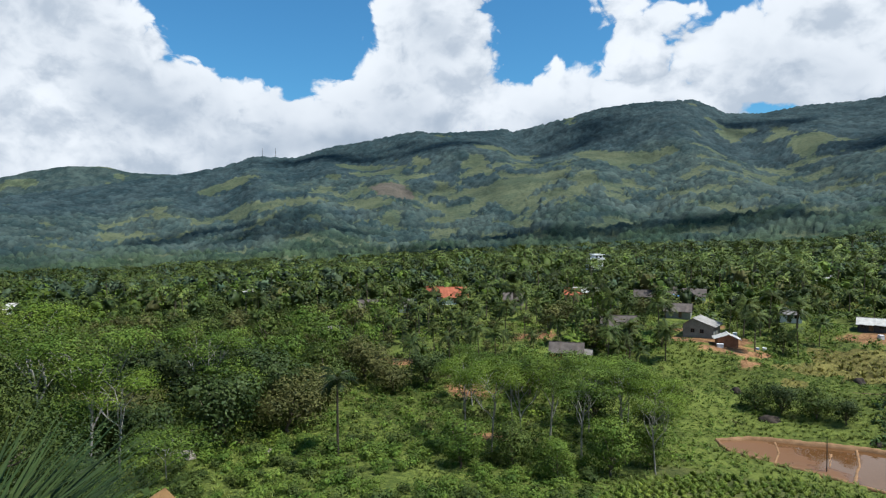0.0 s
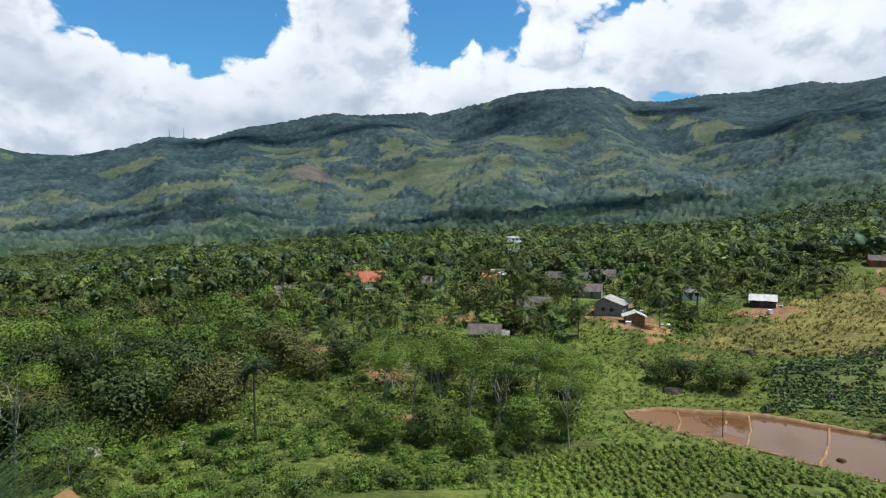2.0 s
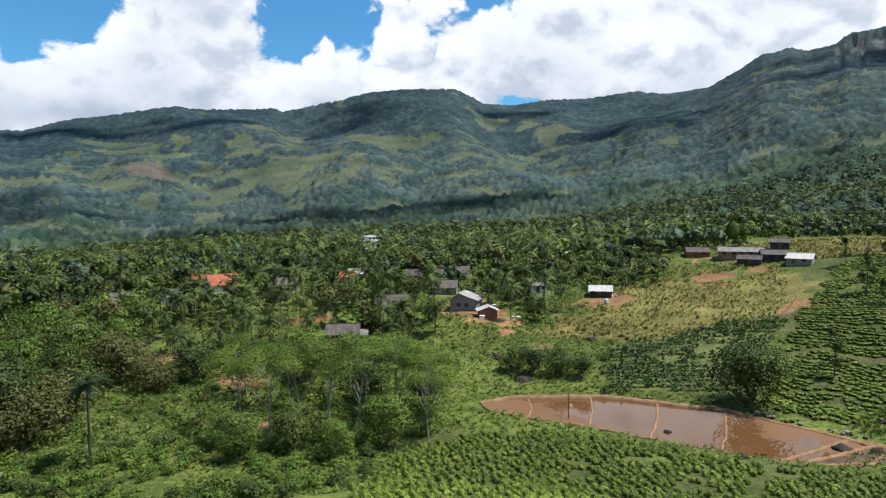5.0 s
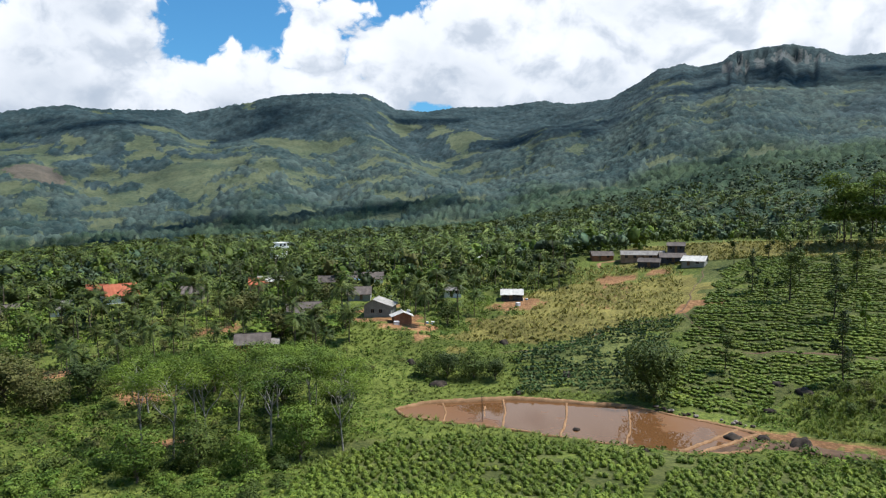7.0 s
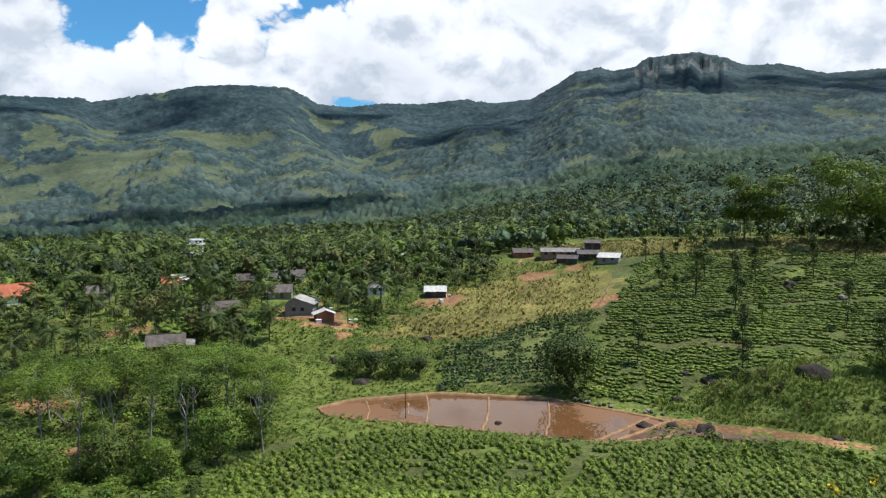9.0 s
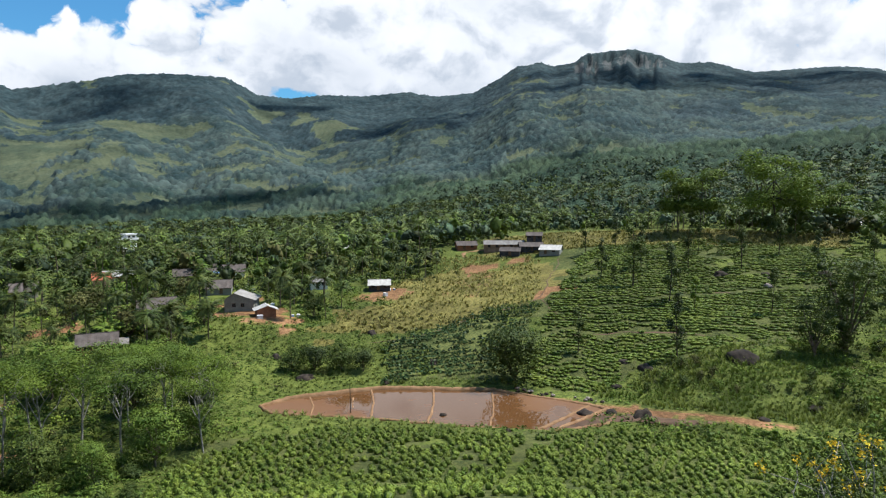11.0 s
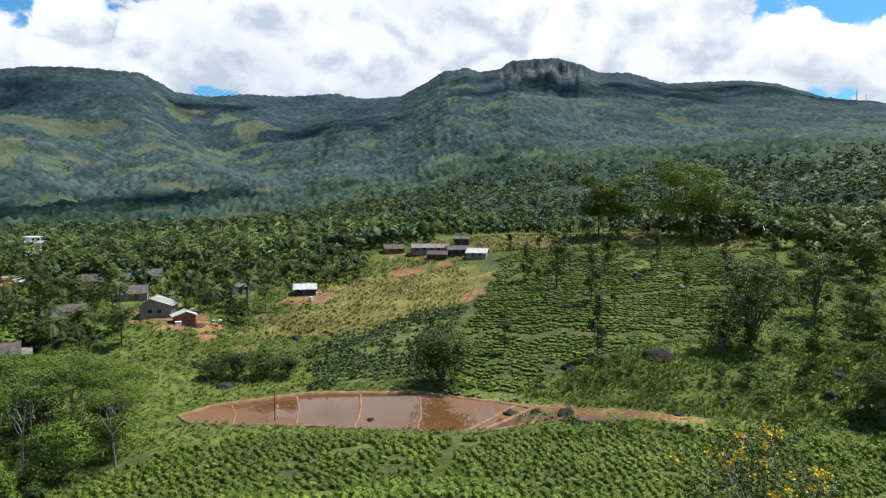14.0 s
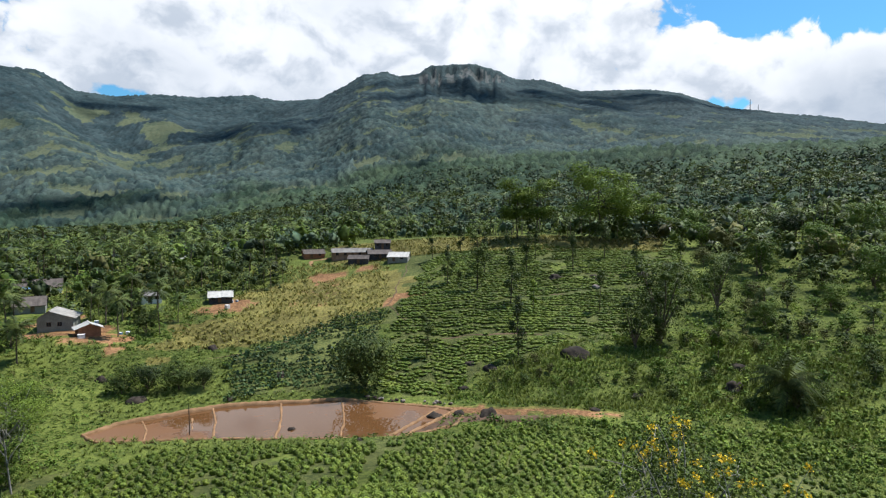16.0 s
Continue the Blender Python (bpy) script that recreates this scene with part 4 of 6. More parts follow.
def make_slim(seed, high, wide, count, size, bark, leaf):
    """A slender shade tree: straight stem, short upswept branches, see-through crown."""
    r = np.random.default_rng(seed)
    limbs = [(bend((0, 0, -0.4), (r.normal() * 0.3, r.normal() * 0.3, high * 0.97), 0.12, r, 6), np.linspace(1.0, 0.15, 6) * high * 0.012)]
    lobes = []
    for i in range(16):
        h = r.uniform(0.22, 0.98)
        a, reach = r.uniform(0, 6.28), wide * 0.5 * (1.12 - h) ** 0.6 * r.uniform(0.35, 1.0)
        q = (np.cos(a) * reach, np.sin(a) * reach, high * h)
        limbs.append((bend((0, 0, high * (h - 0.07)), q, 0.1, r, 3), np.linspace(0.35, 0.1, 3) * high * 0.012))
        w = wide * r.uniform(0.10, 0.2)
        lobes.append((*q, w, w, w * 1.15))
    return {"trunk": (*tubes(limbs, 5), bark), "crown": (*foliage(lobes, count, size, r, 0.2, 0.35), leaf)}


def make_palm(seed, high, reach, fronds, leaflets, bark, leaf, lean=0.06):
    """A palm: curved ringed stem, arching fronds, each with two rows of drooping leaflets."""
    r = np.random.default_rng(seed)
    a = r.uniform(0, 6.28)
    top = np.array((np.cos(a) * high * lean, np.sin(a) * high * lean, high))
    t = np.linspace(0, 1, 7)[:, None]
    stem = top * t * (1, 1, 1) * np.concatenate([t, t, np.ones_like(t)], 1)
    stem[0, 2] -= 0.4
    trunk = tubes([(stem, np.array([1.5, 1.1, 1.0, 0.95, 0.9, 0.85, 1.0]) * (0.10 + high * 0.006))], 6)
    verts, faces, forms, n = [], [], [], 0
    for i in range(fronds):
        yaw, rise = i * 2.4 + r.uniform(-0.25, 0.25), r.uniform(-0.35, 1.25)
        length = reach * r.uniform(0.8, 1.1)
        s = np.linspace(0, 1, leaflets + 1)
        ang = rise - s * r.uniform(1.1, 1.7)
        step = length / leaflets
        h = np.concatenate([[0], np.cumsum(np.cos(ang[:-1]) * step)])
        z = np.concatenate([[0], np.cumsum(np.sin(ang[:-1]) * step)])
        out, across = np.array((np.cos(yaw), np.sin(yaw), 0)), np.array((-np.sin(yaw), np.cos(yaw), 0))
        rachis = top + h[:, None] * out + z[:, None] * (0, 0, 1)
        for side in (-1, 1):
            for j in range(leaflets):
                w = length * 0.24 * np.sin(np.pi * (0.12 + 0.8 * s[j])) * r.uniform(0.8, 1.15)
                p, q = rachis[j], rachis[j + 1]
                tip = (p + q) / 2 + side * across * w + out * w * 0.45 - np.array((0, 0, w * r.uniform(0.35, 0.75)))
                verts += [p, q, tip]
                form = out * (0.25 + 0.5 * s[j]) + np.array((0, 0, 0.75 - 0.4 * s[j])) + side * across * 0.25
                forms += [form, form, form]
                faces.append((n, n + 1, n + 2) if side > 0 else (n + 1, n, n + 2))
                n += 3
    return {"trunk": (*trunk, bark), "crown": (np.concatenate([np.array(verts), unit(np.array(forms))], 1), np.array(faces), leaf)}


def make_banana(seed, high, leaf):
    r = np.random.default_rng(seed)
    verts, faces, n = [], [], 0
    for i in range(11):
        yaw, rise, length = i * 2.4, r.uniform(0.6, 1.35), high * r.uniform(0.55, 0.8)
        s = np.linspace(0, 1, 5)
        ang = rise - s * 1.5
        h, z = np.cumsum(np.cos(ang)) * length / 5, np.cumsum(np.sin(ang)) * length / 5
        out, across = np.array((np.cos(yaw), np.sin(yaw), 0)), np.array((-np.sin(yaw), np.cos(yaw), 0))
        mid = np.array((0, 0, high * 0.45)) + h[:, None] * out + z[:, None] * (0, 0, 1)
        w = length * 0.16 * np.sin(np.pi * (0.15 + 0.8 * s))[:, None]
        edge = np.array((0, 0, 1.0)) * w * 0.5
        for a, b in ((mid - across * w - edge, mid), (mid, mid + across * w - edge)):
            verts += [*a, *b]
            faces += [(n + k, n + k + 1, n + 5 + k + 1, n + 5 + k) for k in range(4)]
            n += 10
    trunk = tubes([([(0, 0, -0.3), (0.05, 0, high * 0.25), (0, 0, high * 0.52)], [0.16, 0.13, 0.08])], 6)
    return {"trunk": (*trunk, bpy.data.materials["leaf_mid"]), "crown": (np.array(verts), np.array(faces), leaf)}


def make_shrub(seed, high, wide, count, size, leaf, lumps=4, upward=0.7):
    r = np.random.default_rng(seed)
    lobes = [(r.uniform(-0.3, 0.3) * wide, r.uniform(-0.3, 0.3) * wide, high * r.uniform(0.3, 0.62), wide * r.uniform(0.22, 0.36), wide * r.uniform(0.22, 0.36), high * r.uniform(0.3, 0.42)) for _ in range(lumps)]
    return {"crown": (*foliage(lobes, count, size, r, upward, 0.15, core=0.5 if count > 10 else 0.0, core_lobes=None if count > 100 else lobes[:1]), leaf)}


def make_tuft(seed, high, blades, leaf, spread=0.35, wide=0.05):
    r = np.random.default_rng(seed)
    a, h = r.uniform(0, 6.28, blades), high * r.uniform(0.55, 1.1, blades)
    base = np.stack([np.cos(a), np.sin(a), np.zeros(blades)], 1)
    foot = base * r.uniform(0, spread * 0.4, (blades, 1)) * high
    across = np.stack([-np.sin(a), np.cos(a), np.zeros(blades)], 1) * wide * high
    mid = foot + base * (h * spread * 0.5)[:, None] + np.stack([0 * h, 0 * h, h * 0.65], 1)
    tip = foot + base * (h * spread * 1.4)[:, None] + np.stack([0 * h, 0 * h, h], 1)
    v = np.stack([foot - across, foot + across, mid + across * 0.8, mid - across * 0.8, tip], 1).reshape(-1, 3)
    k = np.arange(blades)[:, None] * 5
    return {"crown": (v, [k + (0, 1, 2, 3), k + (3, 2, 4)], leaf)}


def built(kind):
    """The template's parts as meshes that all copies share."""
    return {name: mesh_np(name, v, f, m, smooth=name == "trunk") for name, (v, f, m) in kind.items()}


def plant(name, meshes, x, y, scale, turn, label, category, group="", z=None):
    ob = new(name)
    z = float(ground_z(x, y)) if z is None else z
    ob.matrix_world = pose(x, y, z, 0, 0, turn) @ Matrix.Diagonal((scale, scale, scale, 1))
    for part_name, me in meshes.items():
        child = new(part_name, me)
        child.parent = ob
    return tagged(ob, label, category, group)


def stuff(name, batches, label, category, vary=0.7):
    """Many plants joined into one object. batches: (template, x, y, z, scale, turn) with arrays."""
    verts, quads, tris, qs, ts, mats, tones, base = [], [], [], [], [], [], [], 0
    q = np.random.default_rng(len(name))
    for kind, x, y, z, scale, turn in batches:
        if not len(x):
            continue
        c, s = np.cos(turn), np.sin(turn)
        tone = vary * (fbm(x / 17, y / 17, 3) * 0.9 + q.uniform(-0.55, 0.45, len(x)))
        for v, f, m in kind.values():
            if m not in mats:
                mats.append(m)
            px = (v[None, :, 0] * c[:, None] - v[None, :, 1] * s[:, None]) * scale[:, None] + x[:, None]
            py = (v[None, :, 0] * s[:, None] + v[None, :, 1] * c[:, None]) * scale[:, None] + y[:, None]
            pz = v[None, :, 2] * scale[:, None] + z[:, None]
            if v.shape[1] == 6:
                nx, ny = v[None, :, 3] * c[:, None] - v[None, :, 4] * s[:, None], v[None, :, 3] * s[:, None] + v[None, :, 4] * c[:, None]
                rounded = (nx, ny, np.repeat(v[None, :, 5], len(x), 0))
            else:
                rounded = (px * 0, px * 0, px * 0)
            verts.append(np.stack([px, py, pz, *rounded], -1).reshape(-1, 6))
            tones.append(np.repeat(tone, len(v)))
            for one in f if isinstance(f, list) else [f]:
                one = np.asarray(one)
                all_ = (one[None] + (base + np.arange(len(x)) * len(v))[:, None, None]).reshape(-1, one.shape[1])
                (quads if one.shape[1] == 4 else tris).append(all_)
                (qs if one.shape[1] == 4 else ts).append(np.full(len(all_), mats.index(m)))
            base += len(x) * len(v)
    groups = [np.concatenate(g) for g in (quads, tris) if g]
    me = mesh_np(name, np.concatenate(verts), groups, mats=mats, slots=np.concatenate(qs + ts))
    keep(me, "tone", np.concatenate(tones))
    return tagged(new(name, me), label, category, kind="stuff")


# near templates, finely leaved
OAKS = [built(make_broadleaf(21 + i, 10, 8.5, 3600, 0.21, BARK, m, 0.12, core=0.34)) for i, m in enumerate((LEAF_DEEP, LEAF_MID, LEAF_OLIVE, LEAF_DARK))]
UMBRELLAS = [built(make_umbrella(41 + i, 13, 10.5, 5200, 0.15, BARK_PALE, m, 1.1)) for i, m in enumerate((LEAF_LIGHT, LEAF_MID, LEAF_MID))]
SLIMS = [built(make_slim(61 + i, 13, 5.2, 2000, 0.18, BARK_DARK, m)) for i, m in enumerate((LEAF_DEEP, LEAF_DARK, LEAF_DARK))]
PALMS = [built(make_palm(81 + i, h, 4.4, 23, 12, BARK, PALM_LEAF)) for i, h in enumerate((7.5, 9.0, 10.5))]
ARECA = built(make_palm(91, 9.6, 3.0, 24, 10, BARK_DARK, LEAF_DEEP, 0.02))
BANANAS = [built(make_banana(95 + i, 3.4, m)) for i, m in enumerate((LEAF_LIGHT, LEAF_MID))]
# further templates, in larger sprigs
FAR_OAK = [make_broadleaf(121 + i, 8.0, 7.8, 92, 0.62, BARK, m, 0.06, True) for i, m in enumerate((LEAF_DARK, LEAF_DEEP, LEAF_MID, LEAF_OLIVE, LEAF_DEEP))]
MID_OAK = [make_broadleaf(131 + i, 7.5, 7.2, 600, 0.29, BARK, m, 0.06, core=0.36) for i, m in enumerate((LEAF_DARK, LEAF_DARK, LEAF_OLIVE, LEAF_MID))]
THIN_OAK = [make_broadleaf(161 + i, 8.0, 8.0, 52, 0.85, BARK, m, 0.06, True) for i, m in enumerate((LEAF_DARK, LEAF_HAZED, LEAF_MID, LEAF_HAZED, LEAF_DARK))]
FAR_PALM = [make_palm(141 + i, h, 4.4, 14, 5, BARK, PALM_LEAF) for i, h in enumerate((7.0, 8.5, 10.0))]
MIDS = [built(k) for k in MID_OAK]
FOOT_PALM = make_palm(145, 9.0, 4.6, 11, 3, BARK, PALM_LEAF)
LUMP = []
for i, m in enumerate((LEAF_HAZED, LEAF_HAZED, LEAF_HAZED, LEAF_DARK)):
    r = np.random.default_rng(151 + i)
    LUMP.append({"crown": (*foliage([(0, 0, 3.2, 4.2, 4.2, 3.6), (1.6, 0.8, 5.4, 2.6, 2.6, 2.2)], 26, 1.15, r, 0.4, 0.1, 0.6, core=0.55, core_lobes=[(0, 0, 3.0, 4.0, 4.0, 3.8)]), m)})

# ---- houses' places, needed to keep their sight and yards clear: x, y, half width, clear length towards the valley ----
YARDS = [(73.3, 300.5, 6, 34), (3.5, 205, 7.2, 14.4), (44.8, 206.4, 8, 20), (77.6, 194.3, 6, 16), (62.1, 166.3, 6, 16), (59.2, 144.3, 6, 30), (59.8, 133, 5, 24), (42.4, 150.5, 6, 16), (25.6, 129.2, 6, 18), (85, 152.4, 4, 5.4), (95.4, 139.3, 6, 30), (-72.4, 227.5, 4.8, 13.5), (-64.6, 208.7, 4.8, 10.8), (-27.7, 158.5, 3.2, 6.3), (-22.7, 188.1, 4, 9), (-11, 191.5, 4, 9), (22.5, 198.4, 4.8, 9), (150, 165, 8, 46), (156, 152, 10, 50), (163, 145, 10, 50), (154.5, 131.5, 8, 50), (127.5, 209.8, 3.2, 9), (-135, 196.6, 4, 9)]


def open_ground(x, y):
    """True where no scattered tree stands: yards, meadow, fields, pond and lanes."""
    r, az = np.hypot(x, y), np.degrees(np.arctan2(x, y))
    no = (az > 33) & (az < 52) & (r > 84) & (r < np.interp(az, [33, 36, 41, 43, 52], [146, 174, 183, 203, 205]))
    no |= (az > 48) & (az < 76) & (r > 84) & (r < np.interp(az, [48, 65, 67, 76], [240, 240, 222, 214]))
    no |= (az > 46) & (az < 66 + value_noise(x / 20, y / 20) * 6) & (r > 200) & (r < 320)
    no |= (az > 20) & (az < 36) & (r > 84) & (r < 143)
    no |= (az > 74) & (r < 185) & (value_noise(x / 5, y / 5) < 0.22)
    no |= (az > 43.5) & (az < 52) & (r > 195) & (r < 226)
    for hx, hy, w, length in YARDS:
        ux, uy = hx / np.hypot(hx, hy), hy / np.hypot(hx, hy)
        along, across = (x - hx) * ux + (y - hy) * uy, (x - hx) * uy - (y - hy) * ux
        no |= (np.abs(across) < w) & (along > -length) & (along < w)
    return no


def scatter(az0, az1, r0, r1, gap, seed, jitter=0.45):
    """Places on a jittered grid over a sector."""
    q = np.random.default_rng(seed)
    pts = []
    for ring in np.arange(r0, r1, gap):
        n = max(1, int(np.radians(az1 - az0) * ring / gap))
        a = np.radians(np.linspace(az0, az1, n)) + q.uniform(-jitter, jitter, n) * gap / ring
        rr = ring + q.uniform(-jitter, jitter, n) * gap
        pts.append(np.stack([rr * np.sin(a), rr * np.cos(a)], 1))
    return np.concatenate(pts), q


# ---- village trees: palms and garden trees from the valley to the crest ----
pts, q = scatter(-40, 94, 118, 425, 5.7, 5)
pts = pts[~open_ground(pts[:, 0], pts[:, 1])]
az, rr = np.degrees(np.arctan2(pts[:, 0], pts[:, 1])), np.hypot(pts[:, 0], pts[:, 1])
pts = pts[(fbm(pts[:, 0] / 22, pts[:, 1] / 22, 3) > -0.42) & (q.random(len(pts)) < 0.93)]
az, rr = np.degrees(np.arctan2(pts[:, 0], pts[:, 1])), np.hypot(pts[:, 0], pts[:, 1])
z = ground_z(pts[:, 0], pts[:, 1])
palmy = fbm(pts[:, 0] / 35 + 4, pts[:, 1] / 35, 3) * 0.9 + 0.42 - 0.25 * (az > 60) - 0.3 * (az < -8)
is_palm = q.random(len(pts)) < palmy
scale = np.where(is_palm, q.uniform(0.55, 1.0, len(pts)), q.uniform(0.45, 1.1, len(pts))) * np.where(rr < 150, 0.8, 1.0) * (1.0 + fbm(pts[:, 0] / 40, pts[:, 1] / 40, 3) * 0.5)
turn = q.uniform(0, 6.28, len(pts))
pick = q.integers(0, 1000, len(pts))
nearest = np.argsort(rr)[:290]
single = np.zeros(len(pts), bool)
single[nearest] = True
for i in nearest:
    if is_palm[i]:
        plant("coconut_palm", PALMS[pick[i] % 3], pts[i, 0], pts[i, 1], scale[i], math.degrees(turn[i]), "tall coconut palm with arching green fronds", "palm tree", "village palms", z[i])
    else:
        plant("garden_tree", MIDS[pick[i] % 4], pts[i, 0], pts[i, 1], scale[i], math.degrees(turn[i]), "leafy green garden tree among the village houses", "tree", "village trees", z[i])
rest = ~single
batches = []
for k in range(3):
    m = rest & is_palm & (pick % 3 == k)
    batches.append((FAR_PALM[k], pts[m, 0], pts[m, 1], z[m], scale[m], turn[m]))
stuff("palm_grove", batches, "dense grove of coconut palms on the slope", "palm trees")
batches = []
for k in range(5):
    for kind, ring in ((FAR_OAK[k], rr < 225), (THIN_OAK[k], rr >= 225)):
        m = rest & ~is_palm & (pick % 5 == k) & ring
        batches.append((kind, pts[m, 0], pts[m, 1], z[m], scale[m], turn[m]))
stuff("village_woods", batches, "dense green garden trees around the village", "trees")

# ---- woods on the foothills ----
pts, q = scatter(-40, 94, 412, 760, 7.6, 6)
keep_ = fbm(pts[:, 0] / 60, pts[:, 1] / 60, 4) > -0.3
pts = pts[keep_]
z = mountain_z(pts[:, 0], pts[:, 1])
pick, scale, turn = q.integers(0, 4, len(pts)), q.uniform(0.75, 1.35, len(pts)), q.uniform(0, 6.28, len(pts))
palmy = (q.random(len(pts)) < 0.3) & (np.hypot(pts[:, 0], pts[:, 1]) < 620)
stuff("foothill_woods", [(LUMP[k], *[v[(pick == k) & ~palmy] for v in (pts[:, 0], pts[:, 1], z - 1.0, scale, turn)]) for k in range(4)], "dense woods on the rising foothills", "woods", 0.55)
stuff("foothill_palms", [(FOOT_PALM, *[v[palmy] for v in (pts[:, 0], pts[:, 1], z, scale, turn)])], "coconut palms among the foothill woods", "palm trees")

# ---- trees that stand out ----
GROVE = [(10.7, 83.5, 1.0), (17.2, 77, 0.95), (6.1, 78.8, 0.9), (25, 87, 0.95), (3.2, 89.7, 0.9), (14.7, 86, 1.05), (22, 94, 0.85), (11, 98, 0.85), (29, 98, 0.72), (18, 103, 0.74), (26, 106, 0.6), (5, 106, 0.8), (28, 84, 0.85), (31, 88, 0.75), (26, 76, 0.75)]
for i, (x, y, s) in enumerate(GROVE):
    plant("umbrella_tree", UMBRELLAS[i % 2], x, y, s, i * 77, "slender pale-stemmed tree with flat feathery tiers", "tree", "grove of feathery trees")
for i, (x, y, s) in enumerate([(-41.4, 72.6, 1.35), (-37.2, 71.5, 0.95), (-52, 80, 1.4), (-60, 92, 1.4), (-34, 92, 1.15)]):
    plant("pale_tree", UMBRELLAS[(i + 1) % 2], x, y, s, 40 + i * 131, "tall forked tree with a whitish trunk and flat crown", "tree", "pale-trunked trees")
plant("umbrella_tree", built(make_umbrella(46, 5.4, 11, 3600, 0.15, BARK_PALE, LEAF_MID, 1.15)), -30.5, 68.6, 1.0, 20, "low light-green tree with one flat spreading crown", "tree")
DENSE = [(-45, 81, 0.95, 0), (-51, 75, 0.85, 0), (-38, 81, 0.75, 3), (-57, 86, 1.2, 0), (-30, 84, 1.25, 0), (-22, 89, 1.05, 2), (-27, 97, 1.3, 0), (-20, 100, 1.0, 2), (-36, 104, 1.3, 0), (-47, 98, 1.4, 0), (-56, 104, 1.3, 3), (-66, 88, 1.3, 0), (-62, 110, 1.2, 2), (-9, 112, 0.8, 2), (-3, 114, 0.8, 0),
         (8.5, 76, 0.65, 3), (2, 74, 0.6, 1), (20, 74, 0.7, 1), (13, 71, 0.5, 1), (27, 80, 0.55, 1), (31, 93, 0.6, 0), (24, 99, 0.8, 0), (15, 110, 0.85, 1), (30, 110, 0.7, 1)]
for i, (x, y, s, k) in enumerate(DENSE):
    plant("broadleaf_tree", OAKS[k], x, y, s, i * 57, ("olive-green" if k == 2 else "dark green") + " spreading tree with a dense crown", "tree", "valley trees")
q = np.random.default_rng(37)
for i in range(30):  # closed woods on the left of the valley
    a, r_ = radians(q.uniform(-39, -4)), q.uniform(88, 122)
    k = int(q.integers(0, 4))
    x, y = r_ * math.sin(a), r_ * math.cos(a)
    if not ((-28 < x < 14) and y < 100) and math.hypot(x + 5, y - 112) > 6:
        plant("broadleaf_tree", OAKS[k], x, y, q.uniform(0.7, 1.2), i * 43, ("olive-green" if k == 2 else "dark green") + " spreading tree with a dense crown", "tree", "valley trees")
plant("areca_palm", ARECA, -13.1, 77.5, 1.0, 0, "thin dark areca palm with a small crown", "palm tree")
for i, (x, y, s) in enumerate([(1.3, 124, 0.75), (-6, 119, 0.7), (7, 122, 0.7), (-18, 121, 0.8), (33, 139, 0.5)]):
    plant("coconut_palm", PALMS[i % 3], x, y, s, i * 50, "coconut palm with drooping green fronds", "palm tree", "village palms")
plant("pond_tree", built(make_broadleaf(33, 10.4, 10.6, 4200, 0.24, BARK_DARK, LEAF_DARK, 0.03, core=0.3)), 79.4, 74.6, 1.0, 0, "round olive-green tree at the edge of the pond", "tree")
for i, (x, y, s) in enumerate([(55, 101, 0.62), (59, 98.5, 0.6), (62, 96, 0.5), (52, 104, 0.5)]):
    plant("thicket_tree", OAKS[i % 2 * 3], x, y, s, i * 70, "low dark green thicket tree above the pond", "tree", "pond thicket")
SLIM_AT = [(138.3, 99.3, 0.8), (134.1, 92.4, 0.45), (138.9, 90, 1.3), (153.2, 96.7, 0.9), (167.8, 97.4, 0.7), (160.6, 87, 0.9), (132, 75.9, 1.0), (139.6, 56.5, 0.8), (97.3, 74.8, 0.7), (105, 58.5, 0.9), (168.7, 76.3, 0.9), (160.3, 120.8, 0.8),
           (170.5, 117.2, 0.75), (179, 94, 0.7), (186, 74, 0.9), (175, 60, 0.8), (172, 47, 0.9), (149, 44, 0.9)]
for i, (x, y, s) in enumerate(SLIM_AT):
    plant("shade_tree", SLIMS[i % 3], x, y, s, i * 63, "slender dark shade tree standing among tea rows", "tree", "shade trees")
plant("young_tree", built(make_slim(66, 9, 3.2, 520, 0.3, BARK_DARK, LEAF_LIGHT)), 131, 69.3, 0.85, 0, "young bright green tree with a bare stem", "tree")
plant("young_tree", built(make_slim(67, 9, 3.4, 520, 0.3, BARK, LEAF_LIGHT)), 122.5, 26.5, 1.0, 0, "young bright green tree with a bare stem", "tree")
CREST = built(make_umbrella(45, 21, 16, 5200, 0.48, BARK_DARK, LEAF_LIGHT, 1.25, 0.36, 0.5))
CREST_WIDE = built(make_umbrella(48, 27, 27, 8800, 0.52, BARK_DARK, LEAF_LIGHT, 1.25, 0.36, 0.45))
plant("crest_tree", CREST, 196.8, 110.6, 1.0, 0, "tall umbrella tree with a dark trunk on the hill crest", "tree", "crest trees")
plant("crest_tree", CREST, 201.5, 105.4, 0.98, 130, "tall umbrella tree with a dark trunk on the hill crest", "tree", "crest trees")
plant("crest_tree", CREST_WIDE, 213.6, 85.2, 1.0, 0, "very wide umbrella tree with a dark trunk on the crest", "tree", "crest trees")
plant("crest_tree", CREST, 226, 72, 0.75, 60, "umbrella tree behind the tea field", "tree", "crest trees")
AIRY = built(make_broadleaf(35, 19, 14, 4600, 0.24, BARK, LEAF_DARK, 0.08, core=0.3))
plant("airy_tree", AIRY, 127, 38.5, 0.95, 0, "large airy olive-green tree beside the tea rows", "tree")
plant("airy_tree", AIRY, 121, 41.5, 0.6, 200, "airy grey-green tree beside the tea rows", "tree")
plant("airy_tree", AIRY, 150, 33, 0.75, 120, "airy olive-green tree on the scrub slope", "tree")
